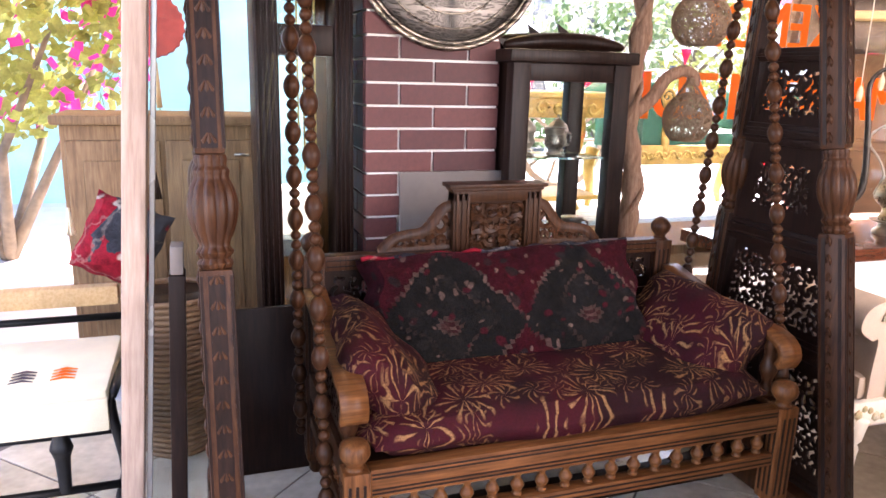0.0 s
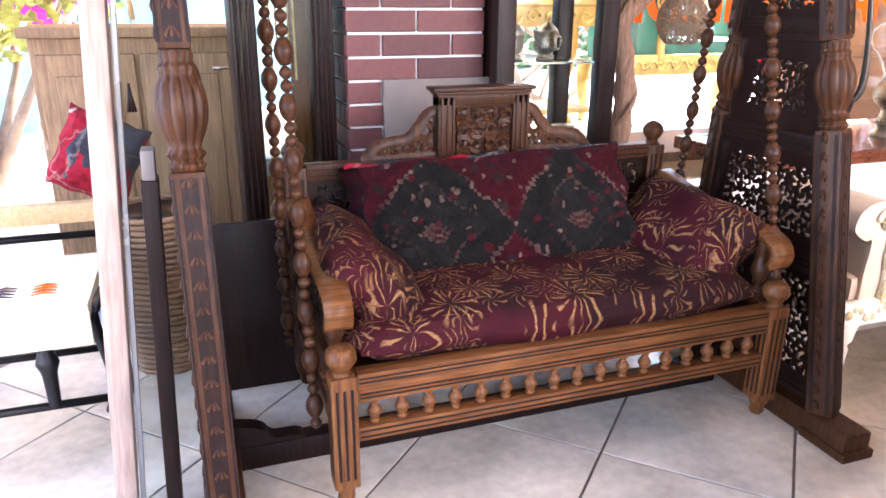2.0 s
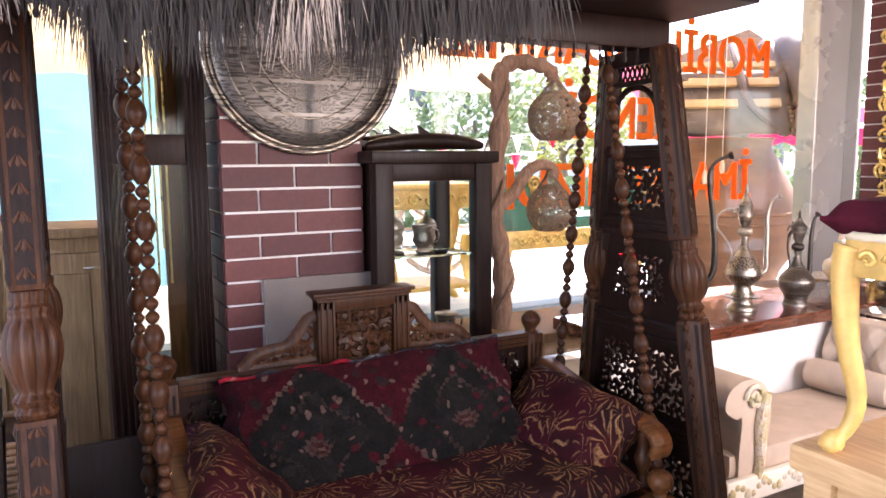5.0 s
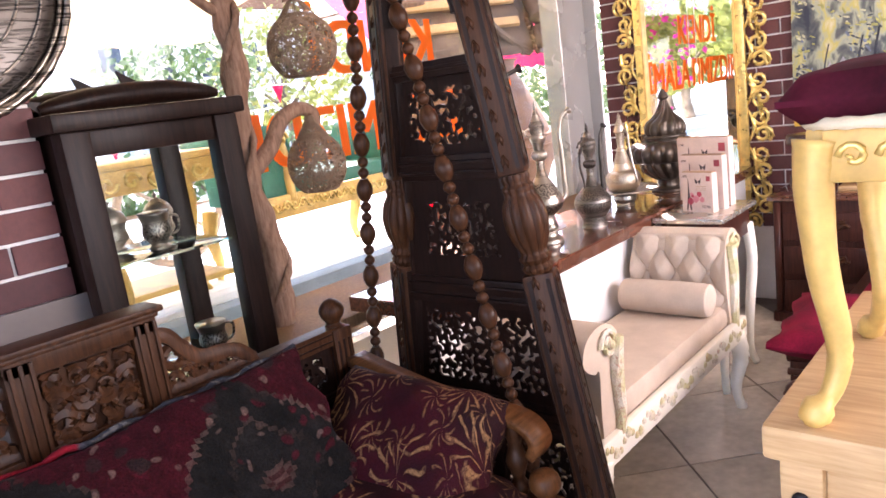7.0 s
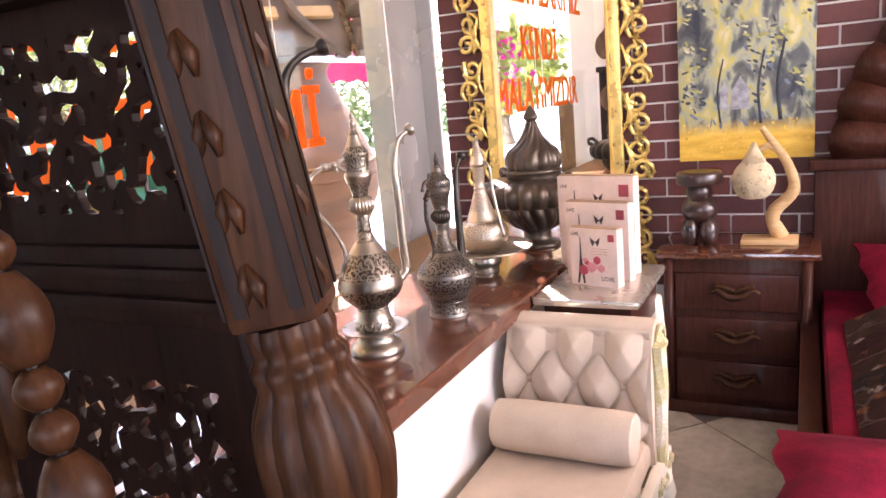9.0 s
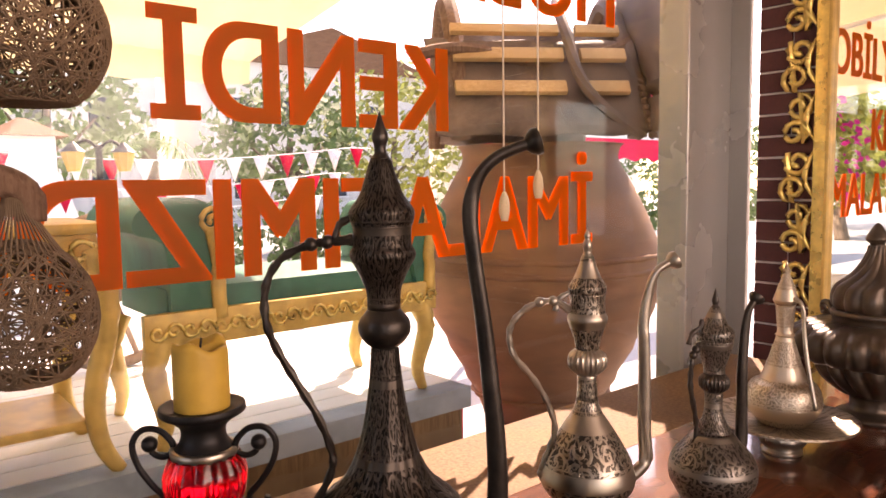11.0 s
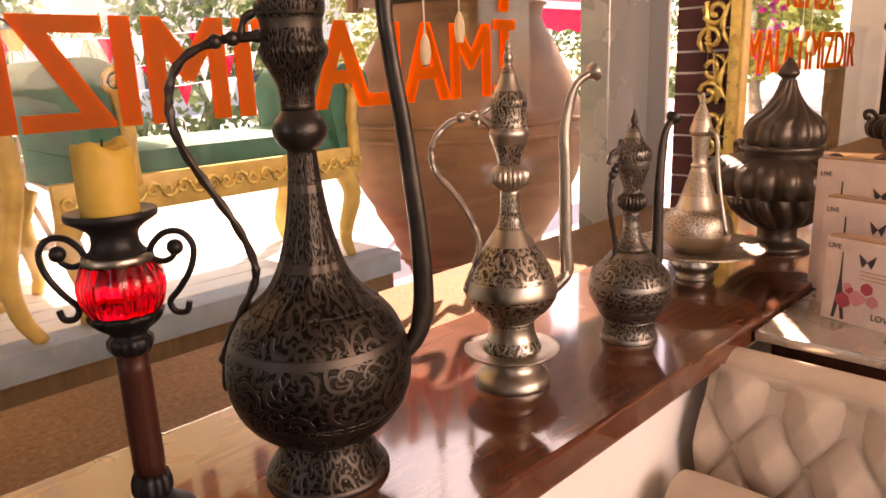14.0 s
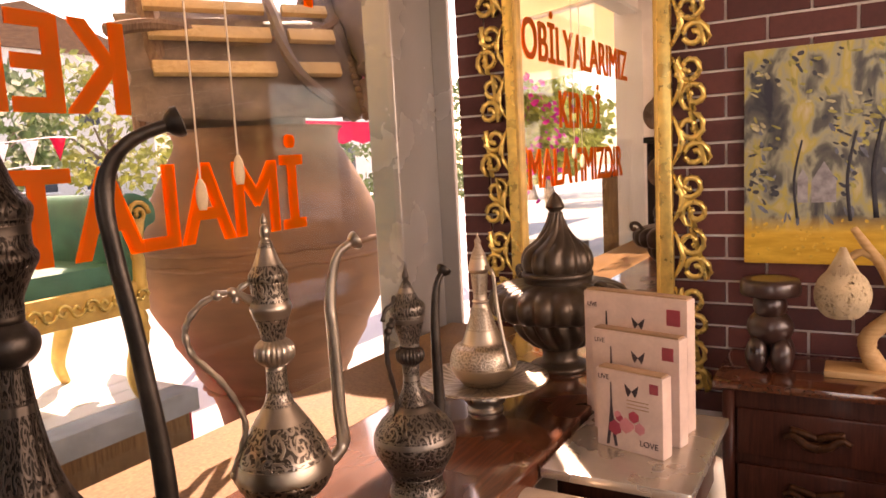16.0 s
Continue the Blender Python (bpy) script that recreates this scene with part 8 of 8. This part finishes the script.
bm = bmesh.new()
pillow(bm, 0.78, 0.40, 0.07, pose(-0.02, -0.315, 0.20, 62, 0, 0), 18, 0.3, 0.5, 3)
saddle_part("front_flap", bm, LEATHER, "worn leather flap under the slats")
bm = bmesh.new()
tube(bm, smooth_prof([(0.40, -0.44, 0.02), (0.42, -0.40, 0.24), (0.42, -0.22, 0.46), (0.42, 0.0, 0.52), (0.42, 0.22, 0.44), (0.42, 0.36, 0.10)], 5), [0.085 + 0.035 * math.sin(math.pi * i / 25) + 0.006 * math.sin(i * 2.2) for i in range(26)], 14)
saddle_part("rear_roll", bm, LEATHER, "stuffed leather roll at the rear")
bm = bmesh.new()
tube(bm, smooth_prof([(-0.46, -0.40, 0.30), (-0.30, -0.34, 0.33), (0.0, -0.30, 0.29), (0.28, -0.26, 0.36), (0.34, -0.18, 0.50)], 5), 0.022, 8)
saddle_part("girth_pole", bm, W_BRANCH)

# blind cords with pulls by the window
for k, (x, z0) in enumerate(((3.408, 1.35), (3.536, 1.405))):
    bc = thing("blind_cord", x, 3.20, z0, "beaded blind cord with a pale pull", "blind cord", group="blind cords")
    bm = bmesh.new()
    tube(bm, [(0, 0, 0), (0.0, 0, 2.76 - z0)], 0.0025, 5)
    part("cord", bm, CREAMW, bc)
    bm = bmesh.new()
    lathe(bm, smooth_prof([(0.004, 0), (0.012, -0.02), (0.014, -0.05), (0.009, -0.075)][::-1], 3), 10)
    part("pull", bm, YARN, bc)

# awnings, umbrella, bunting, far things
aw = thing("cream_awning", 1.4, 3.6, 2.35, "cream canvas awning over the display deck", "awning")
bm = bmesh.new()
n = 24
a = [bm.verts.new((-3.6 + 6.5 * i / n, 0.02, 0.30)) for i in range(n + 1)]
b = [bm.verts.new((-3.6 + 6.5 * i / n, 3.0, -0.10 + 0.015 * math.sin(i))) for i in range(n + 1)]
c = [bm.verts.new((-3.6 + 6.5 * i / n, 3.02, -0.26 - 0.03 * (i % 2))) for i in range(n + 1)]
for i in range(n):
    bm.faces.new((a[i], a[i + 1], b[i + 1], b[i]))
    bm.faces.new((b[i], b[i + 1], c[i + 1], c[i]))
ext = bmesh.ops.extrude_face_region(bm, geom=list(bm.faces))
bmesh.ops.translate(bm, vec=(0, 0, -0.006), verts=[v for v in ext["geom"] if isinstance(v, bmesh.types.BMVert)])
part("canvas", bm, CREAM_AWN, aw, smooth=False)
for x in (0.1, 1.6):
    bm = bmesh.new()
    tube(bm, [(x, 0.05, 0.24), (x, 2.95, -0.12)], 0.02, 8)
    part("arm", bm, WHITEP, aw)
ra = thing("red_awning", 7.4, 6.2, 1.35, "red awning with a white stripe and scalloped valance", "awning")
bm = bmesh.new()
for z0, z1, y0, y1 in ((1.2, 0.45, 0.9, 0.0),):
    a = [bm.verts.new((-1.4 + 4 * i / 24, y0, z0)) for i in range(25)]
    b = [bm.verts.new((-1.4 + 4 * i / 24, y1, z1)) for i in range(25)]
    c = [bm.verts.new((-1.4 + 4 * i / 24, y1, z1 - 0.2 - 0.04 * (i % 2))) for i in range(25)]
    for i in range(24):
        bm.faces.new((a[i], a[i + 1], b[i + 1], b[i]))
        bm.faces.new((b[i], b[i + 1], c[i + 1], c[i]))
part("canvas", bm, RED_AWN, ra, smooth=False)
bm = bmesh.new()
box(bm, -1.4, -0.012, 0.43, 2.6, -0.004, 0.50)
part("stripe", bm, WHITEP, ra)
for x in (-1.3, 2.5):
    bm = bmesh.new()
    tube(bm, [(x, 0.05, -1.37), (x, 0.05, 0.45)], 0.03, 8)
    part("post", bm, WHITEP, ra)
bt = thing("bunting", 3.2, 9.0, 1.2, "string of white and coral pennants across the garden", "bunting")
for row in range(3):
    for k in range(16):
        x = -1.0 + k * 0.30
        z = 0.60 - row * 0.28 - 0.16 * math.sin(math.pi * k / 15)
        bm = bmesh.new()
        prism(bm, [(-0.09, 0), (0, -0.24), (0.09, 0)], 0.004)
        o = part("pennant", bm, RED_AWN if (k + row) % 3 == 0 else WHITEP, bt)
        o.location = (x, row * 0.5, z)
    bm = bmesh.new()
    tube(bm, [(-1.1 + 0.3 * k, row * 0.5, 0.60 - row * 0.28 - 0.16 * math.sin(math.pi * min(15, max(0, k)) / 15)) for k in range(17)], 0.006, 5)
    part("string", bm, WHITEP, bt)
fp = thing("outdoor_fireplace", 3.55, 10.6, -0.02, "white outdoor fireplace with a tapered hood and chimney", "fireplace")
bm = bmesh.new()
for z0, z1, w0, w1 in ((0, 0.7, 0.6, 0.6), (0.7, 1.55, 0.52, 0.30), (1.55, 1.95, 0.27, 0.27)):
    r = bmesh.ops.create_cone(bm, cap_ends=True, segments=4, radius1=w0 * 1.414, radius2=w1 * 1.414, depth=z1 - z0)
    bmesh.ops.transform(bm, matrix=pose(0, 0, (z0 + z1) / 2, 0, 0, 45), verts=r["verts"])
part("hood", bm, WHITEP, fp, smooth=False)
bm = bmesh.new()
r = bmesh.ops.create_cone(bm, cap_ends=True, segments=4, radius1=0.55, radius2=0.05, depth=0.2)
bmesh.ops.transform(bm, matrix=pose(0, 0, 2.05, 0, 0, 45), verts=r["verts"])
part("cap", bm, CLAY, fp, smooth=False)
lp = thing("street_lamp", 3.75, 8.4, -0.02, "black street lamp with two yellow glass heads", "street lamp")
bm = bmesh.new()
tube(bm, [(0, 0, 0), (0, 0, 1.75)], 0.03, 8)
tube(bm, smooth_prof([(-0.22, 0, 1.72), (-0.1, 0, 1.80), (0, 0, 1.74), (0.1, 0, 1.80), (0.22, 0, 1.72)], 3), 0.014, 6)
part("pole", bm, IRON, lp)
for s in (-1, 1):
    bm = bmesh.new()
    lathe(bm, [(0.05, -0.16), (0.085, -0.04), (0.09, 0.0)], 8, pose(s * 0.2, 0, 1.70))
    h = part("head", bm, WAX, lp)
    bm = bmesh.new()
    lathe(bm, [(0.11, 0), (0.05, 0.05), (0.01, 0.09)], 8, pose(s * 0.2, 0, 1.70))
    part("cap", bm, IRON, h)
# houses across the square
for k, (x, y, w, h) in enumerate(((-4, 30, 9, 6), (7, 32, 10, 7), (19, 30, 11, 6.5), (31, 26, 10, 6))):
    hs = thing("house", x, y, -0.02, "pale rendered house with shuttered windows behind the trees", "house", group="houses")
    part("wall", boxed(-w / 2, 0, 0, w / 2, 6, h, 0.02), plain("pale_render", (0.70, 0.66, 0.60), 0.85, var=0.08, scale=1.0), hs)
    bm = bmesh.new()
    prism(bm, [(-w / 2 - 0.4, h), (w / 2 + 0.4, h), (0, h + 1.8)], 6.4, pose(0, -0.2, 0))
    part("roof", bm, CLAY, hs)
    for fl in range(2):
        for i in range(int(w // 2.2)):
            x0 = -w / 2 + 0.8 + i * 2.2
            wd = part("window", boxed(x0, -0.04, 0.9 + fl * 2.7, x0 + 0.9, 0.03, 2.3 + fl * 2.7, 0.01), plain("dark_pane", (0.05, 0.06, 0.07), 0.15), hs)
            part("sill", boxed(x0 - 0.08, -0.12, 0.82 + fl * 2.7, x0 + 0.98, 0.0, 0.89 + fl * 2.7, 0.01), WHITEP, wd)
hd = thing("hedge", 8.0, 14.0, -0.02, "long clipped hedge along the road", "hedge")
crown(hd, "leaves", (0, 0, 0.4), 1.0, 9, 0.2, LEAF, 33)
rngh = random.Random(8)
verts, faces = [], []
for k in range(5200):
    p = Vector((rngh.uniform(-16, 20), rngh.uniform(-0.5, 0.5), rngh.uniform(0, 1.05 + 0.2 * noise.noise(Vector((k * 0.01, 0, 0))))))
    u = Vector((rngh.gauss(0, 1), rngh.gauss(0, 1), rngh.gauss(0, 1))).normalized() * 0.2
    v = u.orthogonal().normalized() * 0.1
    i = len(verts)
    verts += [p - u * 0.5, p + v, p + u * 0.5, p - v]
    faces.append((i, i + 1, i + 2, i + 3))
me = bpy.data.meshes.new("foliage")
me.from_pydata(verts, [], faces)
me.materials.append(LEAF)
o = new("foliage", me)
o.parent = hd
tagged(o, kind="stuff")
rf = thing("paper_fan", 0.17, 3.82, 1.52, "round red scalloped paper fan hung by the entrance", "fan")
bm = bmesh.new()
lathe(bm, [(0.001, 0.0), (0.10, 0.004), (0.125, 0.006), (0.13, -0.004), (0.001, -0.006)], 48, pose(0, 0, 0, 90), 24, 0.06, closed=False)
part("disc", bm, plain("red_paper", (0.42, 0.05, 0.03), 0.7, var=0.3, scale=12), rf)
bm = bmesh.new()
tube(bm, [(0, 0.01, -0.15), (0.01, 0.01, -0.34)], 0.012, 6)
part("handle", bm, W_PINE, rf)

# ---- bricks, last ----
def bricks(parent, place, width, rows, first, mod=0.255, course=0.0795, thick=0.013, skip=lambda u, z: False, name="brick"):
    """Running bond on a flat face; place turns (along, out, up) into the world."""
    shared = {}
    count = 0
    for r in range(rows):
        z = r * course
        u = -(mod / 2 if (r + first) % 2 else 0)
        while u < width - 0.01:
            a, b = max(0, u), min(width, u + mod)
            if b - a > 0.02 and not skip((a + b) / 2, z):
                k = round(b - a, 3)
                if k not in shared:
                    bm = bmesh.new()
                    j = 0.0045
                    box(bm, -k / 2 + (j if k > 0.0 else 0), 0, j, k / 2 - j, thick, course - j, 0.0025)
                    ob = part(name, bm, BRICK, parent, smooth=False)
                    shared[k] = ob.data
                else:
                    ob = new(name, shared[k])
                    ob.parent = parent
                ob.matrix_world = place @ Matrix.Translation(((a + b) / 2, 0, z))
                count += 1
            u += mod


pillar = bpy.data.objects["wall_pillar"]
OFF = 1.158 - 14 * 0.0795
bricks(pillar, Matrix(((1, 0, 0, 0.882), (0, -1, 0, 2.962), (0, 0, 1, OFF), (0, 0, 0, 1))), 0.51, 32, 0)
bricks(pillar, Matrix(((0, -1, 0, 0.895), (-1, 0, 0, 3.45), (0, 0, 1, OFF), (0, 0, 0, 1))), 0.49, 32, 1)
east = bpy.data.objects["wall_east"]
bricks(east, Matrix(((0, -1, 0, 4.81), (-1, 0, 0, 3.24), (0, 0, 1, 0.02), (0, 0, 0, 1))), 3.2, 34, 0, skip=lambda u, z: False if z > 0.35 else True)
